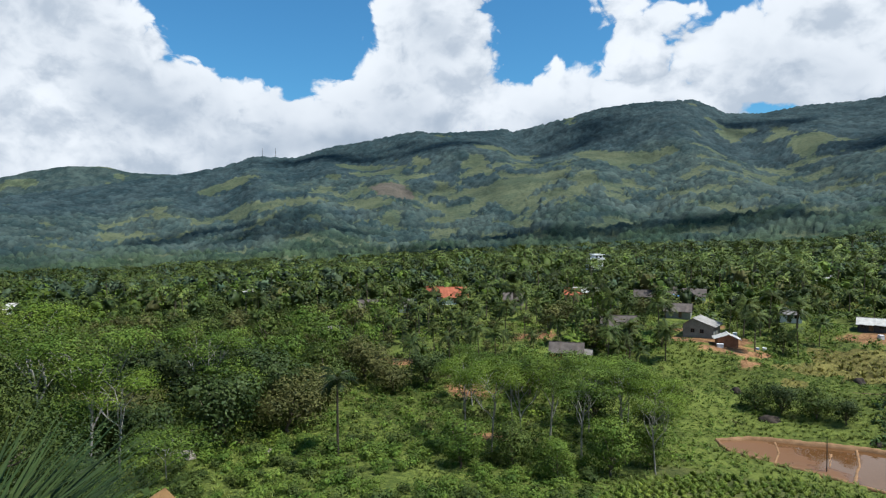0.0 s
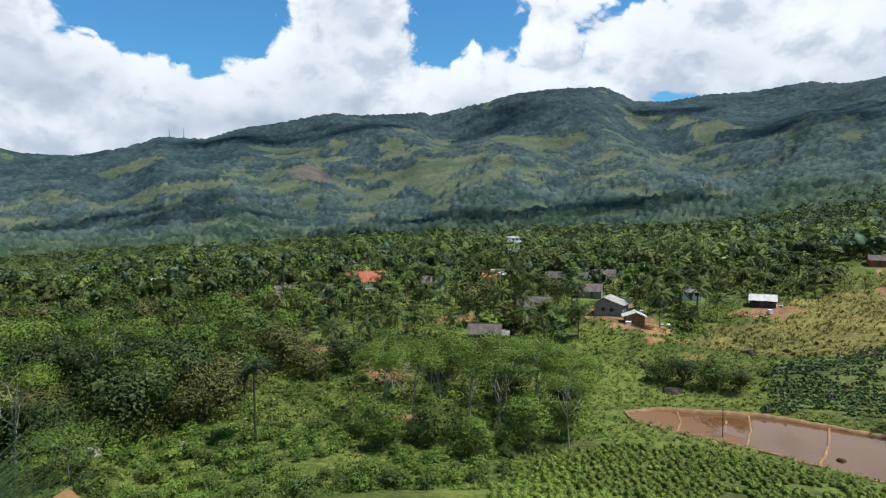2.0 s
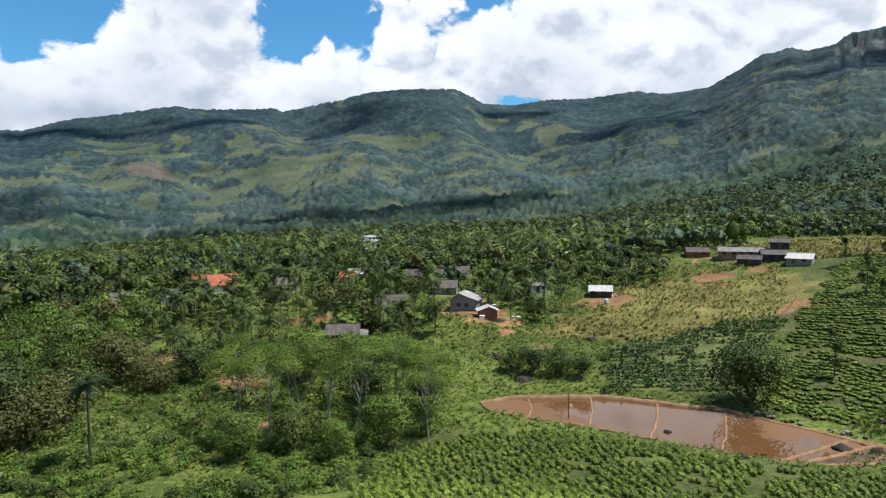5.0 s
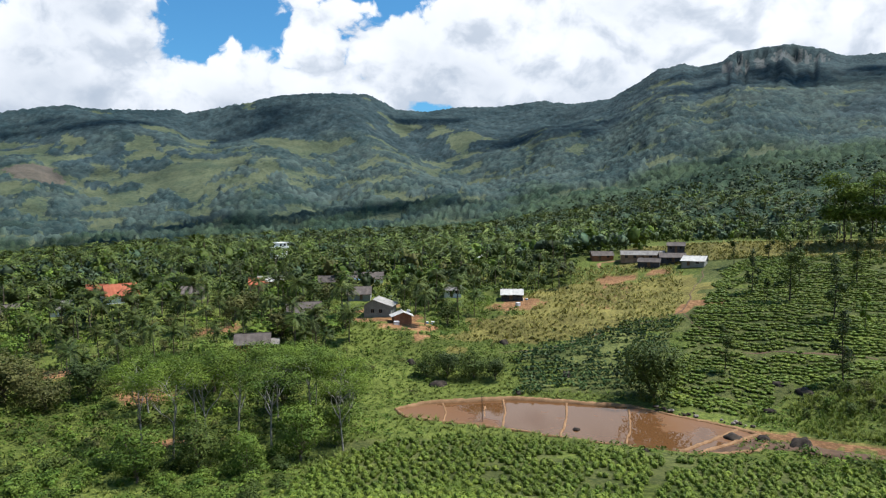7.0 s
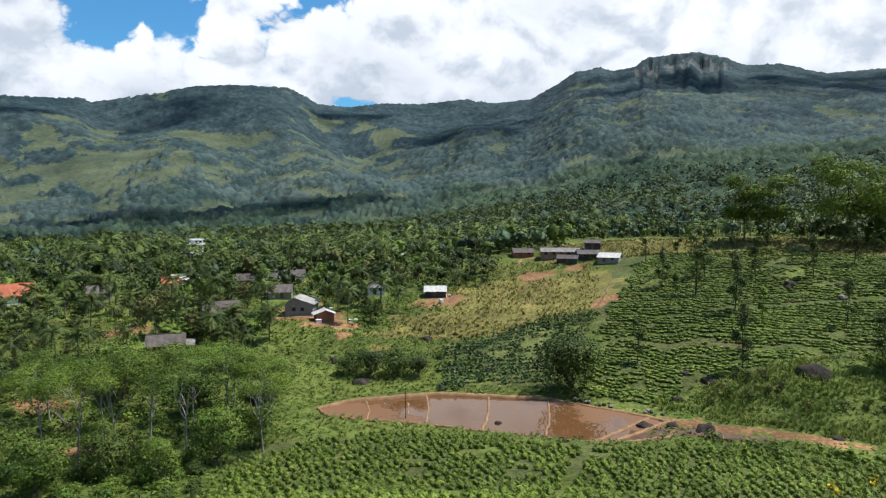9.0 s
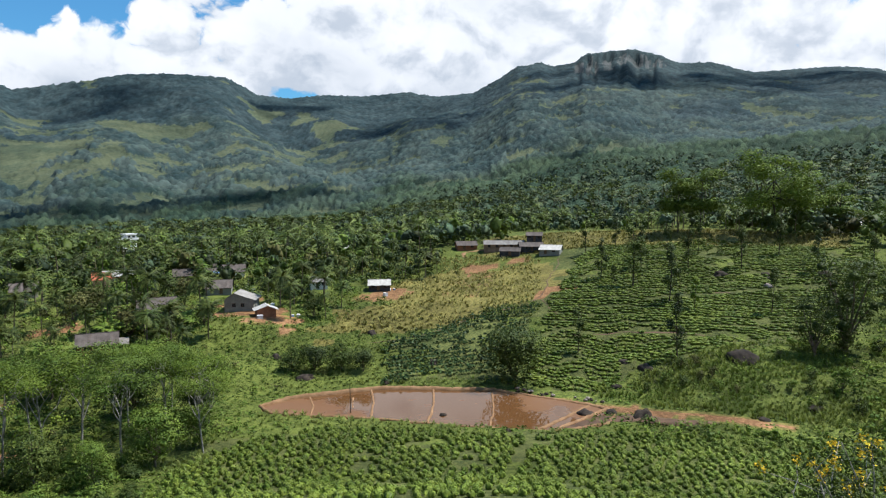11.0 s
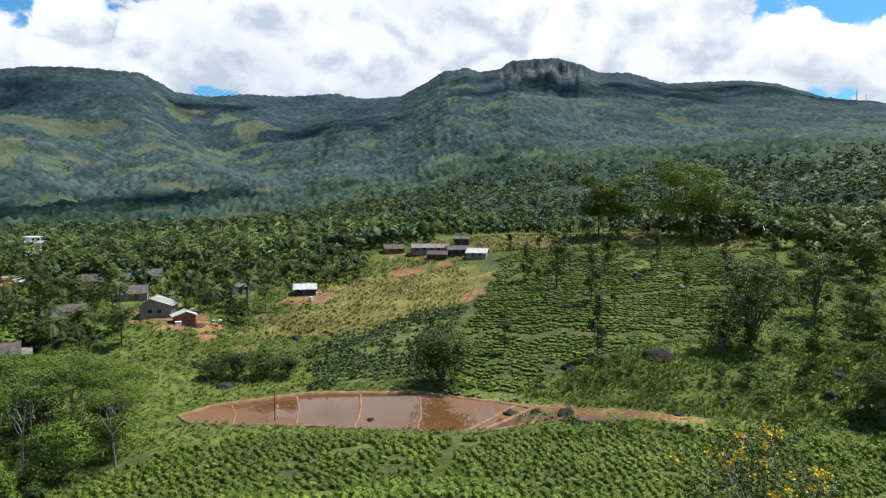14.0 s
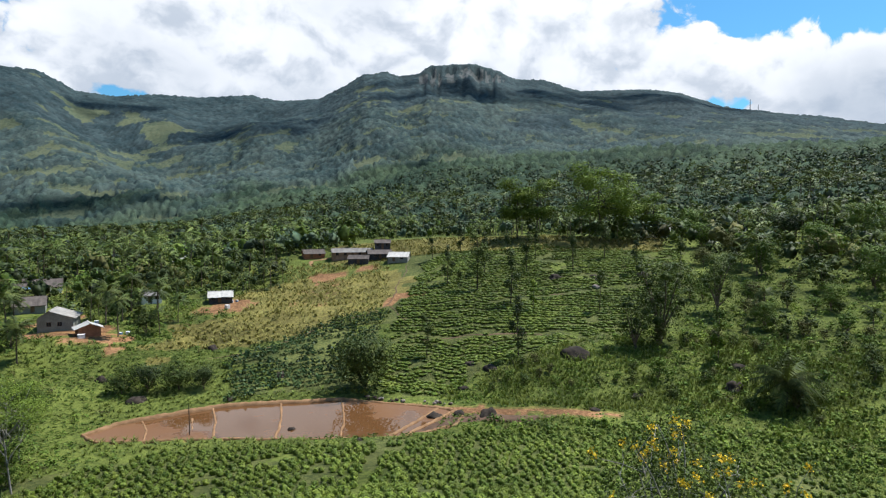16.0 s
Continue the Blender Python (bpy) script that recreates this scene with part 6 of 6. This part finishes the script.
def house(x, y, turn, width, depth, eave, rise, wall, roof, label, windows=(0.25, 0.75), door=0.5, name="house", ridge=0.5, gable_front=False, sink=0.0, ragged=0.0, lean_to=None, z=None):
    """A gabled house. Its front looks along -y, or its gable does; ridge: where the ridge lies over the depth, 0 to 1."""
    q = np.random.default_rng(int(abs(x * 13 + y * 7)))
    z = float(ground_z(x, y)) - sink if z is None else z
    base = thing(name, x, y, z, turn + (90 if gable_front else 0), label, "house" if name == "house" else name)
    thick, w, d = 0.2, width, depth * 1.15
    eave, rise = (eave * 0.84, rise * 1.35) if eave < 4 else (eave, rise)
    long_holes = [] if door is None else [(w * door - 0.45, w * door + 0.45, 0.0, eave - 0.12)]
    for u in windows:
        if door is None or abs(u - door) * w > 1.2:
            long_holes.append((w * u - 0.5, w * u + 0.5, max(0.7, eave - 1.15), eave - 0.2))
    end_holes = [(d * u - 0.45, d * u + 0.45, 0.85, 1.75) for u in ((0.35, 0.65) if d > 4 else (0.5,))] if eave > 1.95 else []
    o = Matrix.Translation((-w / 2, -d / 2, 0))
    sides = [("wall_front", o, w, long_holes), ("wall_back", Matrix.Translation((-w / 2, d / 2 - thick, 0)), w, []),
             ("wall_side", Matrix.Translation((-w / 2 + thick, -d / 2 + thick, 0)) @ pose(0, 0, 0, 0, 0, 90), d - 2 * thick, []), ("wall_side", Matrix.Translation((w / 2, -d / 2 + thick, 0)) @ pose(0, 0, 0, 0, 0, 90), d - 2 * thick, [])]
    if gable_front:
        sides[3] = (*sides[3][:3], [])
        sides[2] = (*sides[2][:3], [h for h in end_holes if h[1] < d - 0.6 and h[0] > 0.2])
    walls = {}
    for side_name, m, length, holes in sides:
        key = "wall"
        ob = part(key, mesh_np(key, *move(pierced(length, eave, holes, thick), m), wall), None, base)
        walls[side_name] = ob
        for x0, x1, z0, z1 in holes:
            if z0 <= 0.01:
                leaf = blocks([(x0 + 0.05, x1 - 0.05, 0.10, 0.14, 0.0, z1 - 0.05)])
                door_ob = part("door", mesh_np("door", *move(leaf, m), TIMBER), None, base, "plain dark wooden door")
            else:
                mid = (x1 - x0) / 2
                ring = pierced(x1 - x0, z1 - z0, [(0.06, mid - 0.03, 0.06, z1 - z0 - 0.06), (mid + 0.03, x1 - x0 - 0.06, 0.06, z1 - z0 - 0.06)], 0.08, 0.0)
                win = part("window", mesh_np("window", *move(ring, m @ Matrix.Translation((x0, 0.04, z0))), TIMBER), None, base)
                part("pane", mesh_np("pane", *move(blocks([(x0 + 0.05, x1 - 0.05, 0.075, 0.085, z0 + 0.05, z1 - 0.05)]), m), SHADOWED), None, win)
    peak = -d / 2 + d * ridge
    if 0.03 < ridge < 0.97:  # gable ends
        for gx in (-w / 2, w / 2 - thick):
            tri = [(gx, -d / 2, eave), (gx, d / 2, eave), (gx, peak, eave + rise), (gx + thick, -d / 2, eave), (gx + thick, d / 2, eave), (gx + thick, peak, eave + rise)]
            me = mesh_np("gable", tri, [np.array([(0, 2, 1), (3, 4, 5)]), np.array([(0, 1, 4, 3), (1, 2, 5, 4), (2, 0, 3, 5)])], wall)
            part("gable", me, None, base)
    over = 0.55
    front = move(roof_side(w, d * ridge, rise, over, ragged=ragged, q=q), Matrix.Translation((-w / 2, -d / 2, eave)))
    part("roof_slope", mesh_np("roof_slope", *front, roof), None, base)
    if ridge < 0.97:
        back = move(roof_side(w, d * (1 - ridge), rise, over, ragged=ragged, q=q), Matrix.Translation((w / 2, d / 2, eave)) @ pose(0, 0, 0, 0, 0, 180))
        part("roof_slope", mesh_np("roof_slope", *back, roof), None, base)
        part("ridge_cap", mesh_np("ridge_cap", *blocks([(-w / 2 - 0.4, w / 2 + 0.4, peak - 0.12, peak + 0.12, eave + rise + 0.06, eave + rise + 0.13)]), roof), None, base)
    if lean_to:
        side, reach, mat = lean_to  # a lower roof on posts against one end
        sx = w / 2 if side > 0 else -w / 2 - reach
        slab = move(roof_side(reach, d * 0.9, 0.35, 0.25, ragged=ragged, q=q), Matrix.Translation((sx, -d * 0.45, eave - 0.55)))
        part("lean_to_roof", mesh_np("lean_to_roof", *slab, mat), None, base)
        for px in (sx + 0.15, sx + reach - 0.15):
            part("post", mesh_np("post", *blocks([(px - 0.05, px + 0.05, -d * 0.45, -d * 0.45 + 0.1, -0.6, eave - 0.6)]), TIMBER), None, base)
    return base


def facing(x, y):
    return -math.degrees(math.atan2(x, y))


F = facing
house(59.6, 144.6, F(59, 144) - 14, 6.2, 5.8, 3.1, 1.1, WALL_GREY, SHEET_PALE, "grey rendered house with a pale sheet roof", gable_front=True, ridge=0.66, door=None, windows=())
house(60.6, 134.0, F(60, 134) + 8, 3.6, 3.6, 2.0, 0.6, WALL_BRICK, SHEET_WHITE, "small brown brick hut with a pale sheet roof", gable_front=True, ridge=0.45, door=None, windows=(), ragged=0.25)
house(42.4, 152.0, F(42, 151) + 4, 8.0, 5.5, 2.2, 1.4, WALL_CREAM, SHEET_BROWN, "long low house with a worn brown sheet roof", door=0.3)
house(25.8, 130.6, F(26, 130) - 3, 6.6, 4.6, 2.2, 1.1, WALL_BRICK, SHEET_BROWN, "low house with a brown roof among trees", lean_to=(1, 1.8, SHEET_GREY))
house(96.3, 140.6, F(96, 140), 5.6, 3.8, 2.0, 0.7, WALL_DARK, SHEET_WHITE, "shack with a whitish sheet roof on bare earth", ragged=0.35, ridge=0.62, door=0.45, windows=(0.2, 0.8))
house(85.2, 154, F(85, 153) + 6, 4.6, 4.0, 2.4, 0.8, WALL_WHITE, SHEET_GREY, "small pale house half hidden by trees", door=0.4)
house(63.0, 168.0, F(63, 168) - 5, 6.4, 5.0, 2.2, 1.2, WALL_GREY, SHEET_BROWN, "low house with a dark grey roof", door=0.6)
house(78.2, 196.0, F(78, 196), 6.8, 5.5, 2.6, 1.3, WALL_WHITE, SHEET_BROWN, "house with a grey roof and blue sheet below", lean_to=(-1, 2.6, BLUE_SHEET))
house(72.0, 203.0, F(72, 203), 6.0, 5.0, 2.8, 1.3, WALL_GREY, SHEET_BROWN, "dark-roofed house behind palms")
house(42.4, 206, F(42, 206), 4.6, 5.0, 2.6, 1.2, WALL_PINK, ROOF_RED, "small dull-red house with a rusty roof")
house(47.6, 209, F(48, 209) - 6, 8.0, 5.0, 3.0, 0.9, WALL_PINK, SHEET_WHITE, "reddish house with a whitish sheet roof", lean_to=(-1, 2.0, SHEET_WHITE))
house(62.6, 197, F(62, 197), 5.0, 5.0, 2.6, 1.2, WALL_DARK, SHEET_BROWN, "dark low house in the shade of palms")
house(3.2, 206, F(3, 206) + 10, 8.4, 6.5, 2.6, 2.0, WALL_WHITE, ROOF_RED, "white house with an orange-red tiled roof", name="house")
house(-2.6, 208.5, F(-2, 208) - 20, 5.4, 5.5, 2.6, 1.9, WALL_WHITE, ROOF_RED, "wing of a white house with red roof tiles")
house(22.5, 200, F(22, 200), 6.2, 5.0, 2.4, 1.3, WALL_CREAM, SHEET_BROWN, "house with a dull brown roof among palms")
house(-11, 193, F(-11, 193), 5.2, 4.6, 2.4, 1.2, WALL_WHITE, SHEET_GREY, "white-walled cottage among palm trees")
house(-22.7, 189.5, F(-22, 189) + 8, 5.6, 4.6, 2.4, 1.3, WALL_CREAM, SHEET_BROWN, "cream cottage with a brown roof")
house(-27.7, 159.5, F(-27, 159), 2.4, 2.2, 2.0, 0.4, WALL_WHITE, SHEET_GREY, "tiny pale hut with a sheet roof")
house(-72.4, 229, F(-72, 229), 6.0, 5.0, 2.6, 1.0, WALL_WHITE, SHEET_WHITE, "white house with a bright sheet roof")
house(-64.6, 211, F(-64, 211), 6.4, 4.6, 2.3, 1.0, WALL_GREY, SHEET_GREY, "grey house with a grey roof")
house(-135, 198, F(-135, 198), 6.0, 5.0, 2.4, 1.0, WALL_WHITE, SHEET_WHITE, "white house at the valley's edge")
house(127.5, 211, F(127, 211), 4.6, 4.5, 2.8, 1.0, WALL_CREAM, SHEET_WHITE, "small pale house among trees")
# the farmstead on the ridge
house(151.0, 166.0, F(151, 166) + 10, 7.0, 5.0, 1.8, 0.9, WALL_BRICK, SHEET_BROWN, "red-brown brick house with a rusty roof", door=0.35)
house(156.4, 152.6, F(156, 152) + 4, 13.5, 5.5, 2.3, 0.8, WALL_MUD, SHEET_GREY, "long low building with a grey sheet roof", windows=(0.12, 0.32, 0.68, 0.88), lean_to=(1, 2.2, SHEET_GREY))
house(165.0, 146.2, F(165, 146), 5.2, 5.0, 3.9, 0.7, WALL_DARK, SHEET_BROWN, "dark unfinished two-storey house", windows=(0.2, 0.8))
house(150.6, 143.8, F(150, 143) - 6, 6.4, 4.2, 1.9, 0.7, WALL_DARK, SHEET_BROWN, "low dark shed with a brown roof", windows=())
house(157.6, 141.2, F(158, 141) + 8, 7.6, 5.0, 2.0, 0.8, WALL_DARK, SHEET_BROWN, "dark shed with a brown sheet roof", windows=(0.3,))
house(157.0, 132.0, F(157, 132) - 10, 6.4, 5.0, 1.8, 0.9, WALL_GREY, SHEET_WHITE, "grey shed with a bright white sheet roof", door=0.3, windows=(0.7,), ridge=0.7)
house(236, 73.0, F(236, 73), 15, 6.0, 3.0, 0.9, WALL_WHITE, SHEET_WHITE, "long white building behind trees", windows=(0.1, 0.26, 0.42, 0.6, 0.76, 0.92), name="house")
house(246, 50.0, F(246, 50), 9, 6.0, 2.9, 0.9, WALL_WHITE, SHEET_WHITE, "white building behind trees")


def white_villa(x, y):
    """A white two-storey villa with flat roofs and a balcony."""
    base = thing("villa", x, y, float(ground_z(x, y)) + 3.8, facing(x, y) + 25, "white two-storey villa with flat roofs above the palms", "house")
    base.scale = (0.72, 0.72, 0.72)
    panel = lambda name, mesh, dx, dz: part(name, mesh_np(name, *move(mesh, Matrix.Translation((dx, 0, dz))), WALL_WHITE), None, base)
    panel("wall", pierced(9.0, 3.1, [(0.8, 2.2, 0.9, 2.2), (3.6, 5.0, 0.0, 2.2), (6.4, 8.0, 0.9, 2.2)], 0.25, -4), -4.5, 0)
    panel("upper_wall", pierced(6.0, 2.9, [(0.8, 2.2, 0.9, 2.2), (3.4, 5.0, 0.9, 2.2)], 0.25, 0), -1.5, 3.4)
    for cell in [(-4.5, 4.5, 6.75, 7.0, -4, 3.1), (-4.5, -4.25, 0.25, 6.75, -4, 3.1), (4.25, 4.5, 0.25, 6.75, -4, 3.1), (-1.5, 4.5, 6.75, 7.0, 3.4, 6.3), (-1.5, -1.25, 0.25, 6.75, 3.4, 6.3), (4.25, 4.5, 0.25, 6.75, 3.4, 6.3)]:
        part("wall", mesh_np("wall", *blocks([cell]), WALL_WHITE), None, base)
    part("floor_slab", mesh_np("floor_slab", *blocks([(-5.2, 5.2, -1.4, 7.4, 3.1, 3.4)]), WALL_WHITE), None, base)
    part("roof", mesh_np("roof", *blocks([(-2.2, 5.2, -0.8, 7.6, 6.3, 6.6)]), WALL_WHITE), None, base)
    part("parapet", mesh_np("parapet", *blocks([(-5.2, 5.2, -1.4, -1.25, 3.4, 4.3)]), WALL_WHITE), None, base, "white balcony parapet")
    for x0, x1, z0, z1 in ((-3.7, -2.3, 0.9, 2.2), (-0.9, 0.5, 0.0, 2.2), (1.9, 3.5, 0.9, 2.2), (-0.7, 0.7, 4.3, 5.6), (1.9, 3.5, 4.3, 5.6)):
        part("window", mesh_np("window", *blocks([(x0, x1, 0.12, 0.16, z0, z1)]), SHADOWED), None, base, "dark window pane")


white_villa(73.6, 301.5)

# ---- yard clutter ----
q = np.random.default_rng(61)
for i, (x, y) in enumerate([(64.0, 141.5), (65.2, 141.0), (66.0, 141.8), (99.0, 137.6), (97.6, 138.0), (58.2, 131.6), (65.5, 130.5), (66.6, 129.8), (94.0, 134.5)]):
    box = thing("crate", x, y, float(ground_z(x, y)), i * 33, "pale wooden box standing in the yard", "box", "yard boxes")
    s = 0.3 + 0.15 * (i % 3)
    part("body", mesh_np("body", *blocks([(-s, s, -s * 0.7, s * 0.7, -0.2, s * 1.2)]), CLOTH if i % 3 else BLUE_SHEET), None, box)
    part("lid", mesh_np("lid", *blocks([(-s - 0.03, s + 0.03, -s * 0.7 - 0.03, s * 0.7 + 0.03, s * 1.2, s * 1.2 + 0.06)]), CLOTH), None, box)

# ---- masts on the ridges ----
def mast(x, y, z, high):
    base = thing("mast", x, y, z, 0, "slim steel lattice mast on the mountain ridge", "mast", "ridge masts")
    for i in range(3):
        a = 2.094 * i
        foot, top = (math.cos(a) * high * 0.05, math.sin(a) * high * 0.05, -6), (math.cos(a) * 0.4, math.sin(a) * 0.4, high)
        part("leg", mesh_np("leg", *tubes_simple([(foot, top)], [(0.8, 0.5)], 4), STEEL), None, base)
    for i in range(5):
        h, w = high * (0.12 + 0.17 * i), high * 0.05 * (0.9 - 0.17 * i) + 0.4
        ring = [(math.cos(2.094 * k) * w, math.sin(2.094 * k) * w, h) for k in range(4)]
        part("brace", mesh_np("brace", *tubes_simple([ring], [(0.3,) * 4], 4), STEEL), None, base)


for az, dist, el, high in [(-15.9, 2385, 5.75, 40), (-14.8, 2385, 5.72, 44), (79.6, 3050, 7.85, 62), (80.2, 3060, 7.8, 40)]:
    mast(dist * math.sin(radians(az)), dist * math.cos(radians(az)), EYE + dist * math.tan(radians(el)) - 4, high)

# ---- beside the terrace: tall grass, a shrub with yellow flowers, an earth mound ----
def flower_bush(x, y):
    r = np.random.default_rng(301)
    base = thing("flowering_shrub", x, y, float(ground_z(x, y)), 0, "open shrub with thin pale stems and yellow flowers", "shrub")
    limbs, tips = [], []
    for i in range(15):
        a, out, top = r.uniform(0, 6.28), r.uniform(0.5, 3.0), r.uniform(2.0, 3.7)
        end = np.array((np.cos(a) * out, np.sin(a) * out, top - out * 0.25))
        limbs.append((bend((0, 0, -0.3), end, 0.25, r), np.linspace(0.035, 0.012, 5)))
        for j in range(6):
            t = r.uniform(0.45, 1.0)
            p = end * t
            b = p + r.normal(size=3) * (0.42, 0.42, 0.22) + (0, 0, 0.3)
            limbs.append((bend(p, b, 0.06, r, 3), np.array([0.012, 0.009, 0.005])))
            tips.append(b)
    tips = np.array(tips)
    for i in range(0, len(limbs), 7):
        part("stem", mesh_np("stem", *tubes(limbs[i : i + 7], 5), BARK_PALE, True), None, base)
    at = np.repeat(tips, 60, 0) + r.normal(size=(len(tips) * 60, 3)) * (0.30, 0.30, 0.22)
    part("leaves", mesh_np("leaves", *leaves(at, unit(r.normal(size=at.shape) + (0, 0, 0.8)), 0.052, r, 0.45), LEAF_DARK), None, base)
    top = tips[np.argsort(-tips[:, 2] - r.uniform(0, 0.8, len(tips)))[:34]]
    for p in top:
        c = p + np.array((0, 0, 0.12)) + r.normal(size=(26, 3)) * (0.055, 0.055, 0.07)
        part("blossom", mesh_np("blossom", *leaves(c, unit(r.normal(size=c.shape) + (0, 0, 0.5)), 0.036, r, 0.8), PETAL), None, base, "yellow blossom cluster")


flower_bush(16.6 * math.sin(radians(74.5)), 16.6 * math.cos(radians(74.5)))
CANE = built(make_tuft(311, 1.9, 210, LEAF_DEEP, 0.75, 0.015))
q = np.random.default_rng(313)
for i, (az, dist, s) in enumerate([(-37, 8.0, 0.85), (-35.2, 8.4, 0.75), (-33.2, 8.8, 0.62), (-39, 7.4, 1.0), (-36, 9.6, 0.8), (-31.5, 9.2, 0.42), (-42, 8, 1.0), (-45, 9, 1.1)]):
    plant("cane_grass", CANE, dist * math.sin(radians(az)), dist * math.cos(radians(az)), s, i * 50, "tall clump of long-bladed green grass", "grass", "cane grass")
SPRAY = built(make_slim(317, 4.4, 3.0, 17000, 0.024, BARK, LEAF_DARK))
for az, dist, s in [(-36.4, 12.6, 1.28), (-40, 12, 1.3), (-35.6, 15.5, 1.3)]:
    plant("bright_shrub", SPRAY, dist * math.sin(radians(az)), dist * math.cos(radians(az)), s, az * 9, "bright green shrub with fine drooping leaves", "shrub", "terrace shrubs")
THICK = built(make_broadleaf(361, 5.4, 5.6, 13000, 0.05, BARK, LEAF_DEEP, 0.05, core=0.4))
for az, dist, s in [(-34.2, 17.5, 0.95), (-36.5, 19, 1.05), (-32.6, 19.5, 0.7)]:
    plant("leafy_bush", THICK, dist * math.sin(radians(az)), dist * math.cos(radians(az)), s, az * 7, "tall dark bush below the terrace", "bush", "terrace bushes")
LUSH = [built(make_shrub(331 + i, 1.4, 1.7, 420, 0.10, m, 5)) for i, m in enumerate((LEAF_DARK, LEAF_MID))]
HERB = [built(make_shrub(321 + i, 1.1, 1.5, 220, 0.11, m)) for i, m in enumerate((LEAF_MID, LEAF_LIGHT, LEAF_DARK))]
for i in range(40):
    az, dist = q.uniform(-40, -19), q.uniform(11, 26)
    plant("herb", HERB[i % 3], dist * math.sin(radians(az)), dist * math.cos(radians(az)), q.uniform(0.5, 1.0) * (1.0 if az < -27 else 0.6), i * 37, "leafy green weed on the slope below the terrace", "weed", "terrace weeds")
for i, (az, dist, s) in enumerate([(-31.5, 11.5, 1.35), (-29.6, 11, 1.2), (-27.8, 11.6, 1.3), (-33.4, 11.2, 1.5), (-30.4, 13, 1.5), (-26.4, 12.5, 1.2), (-35.5, 11.5, 1.5)]):
    plant("leafy_bush", LUSH[i % 2], dist * math.sin(radians(az)), dist * math.cos(radians(az)), s, i * 67, "lush bush with large dark green leaves", "bush", "terrace bushes")
mound = new("earth_mound", boulder_mesh(12, 0.8, EARTH))
mound.matrix_world = pose(5.2 * math.sin(radians(-24.8)), 5.2 * math.cos(radians(-24.8)), 29.3, 0, 0, 65) @ Matrix.Diagonal((0.5, 0.5, 0.66, 1))
tagged(mound, "mound of bare orange earth beside the weeds", "earth mound")
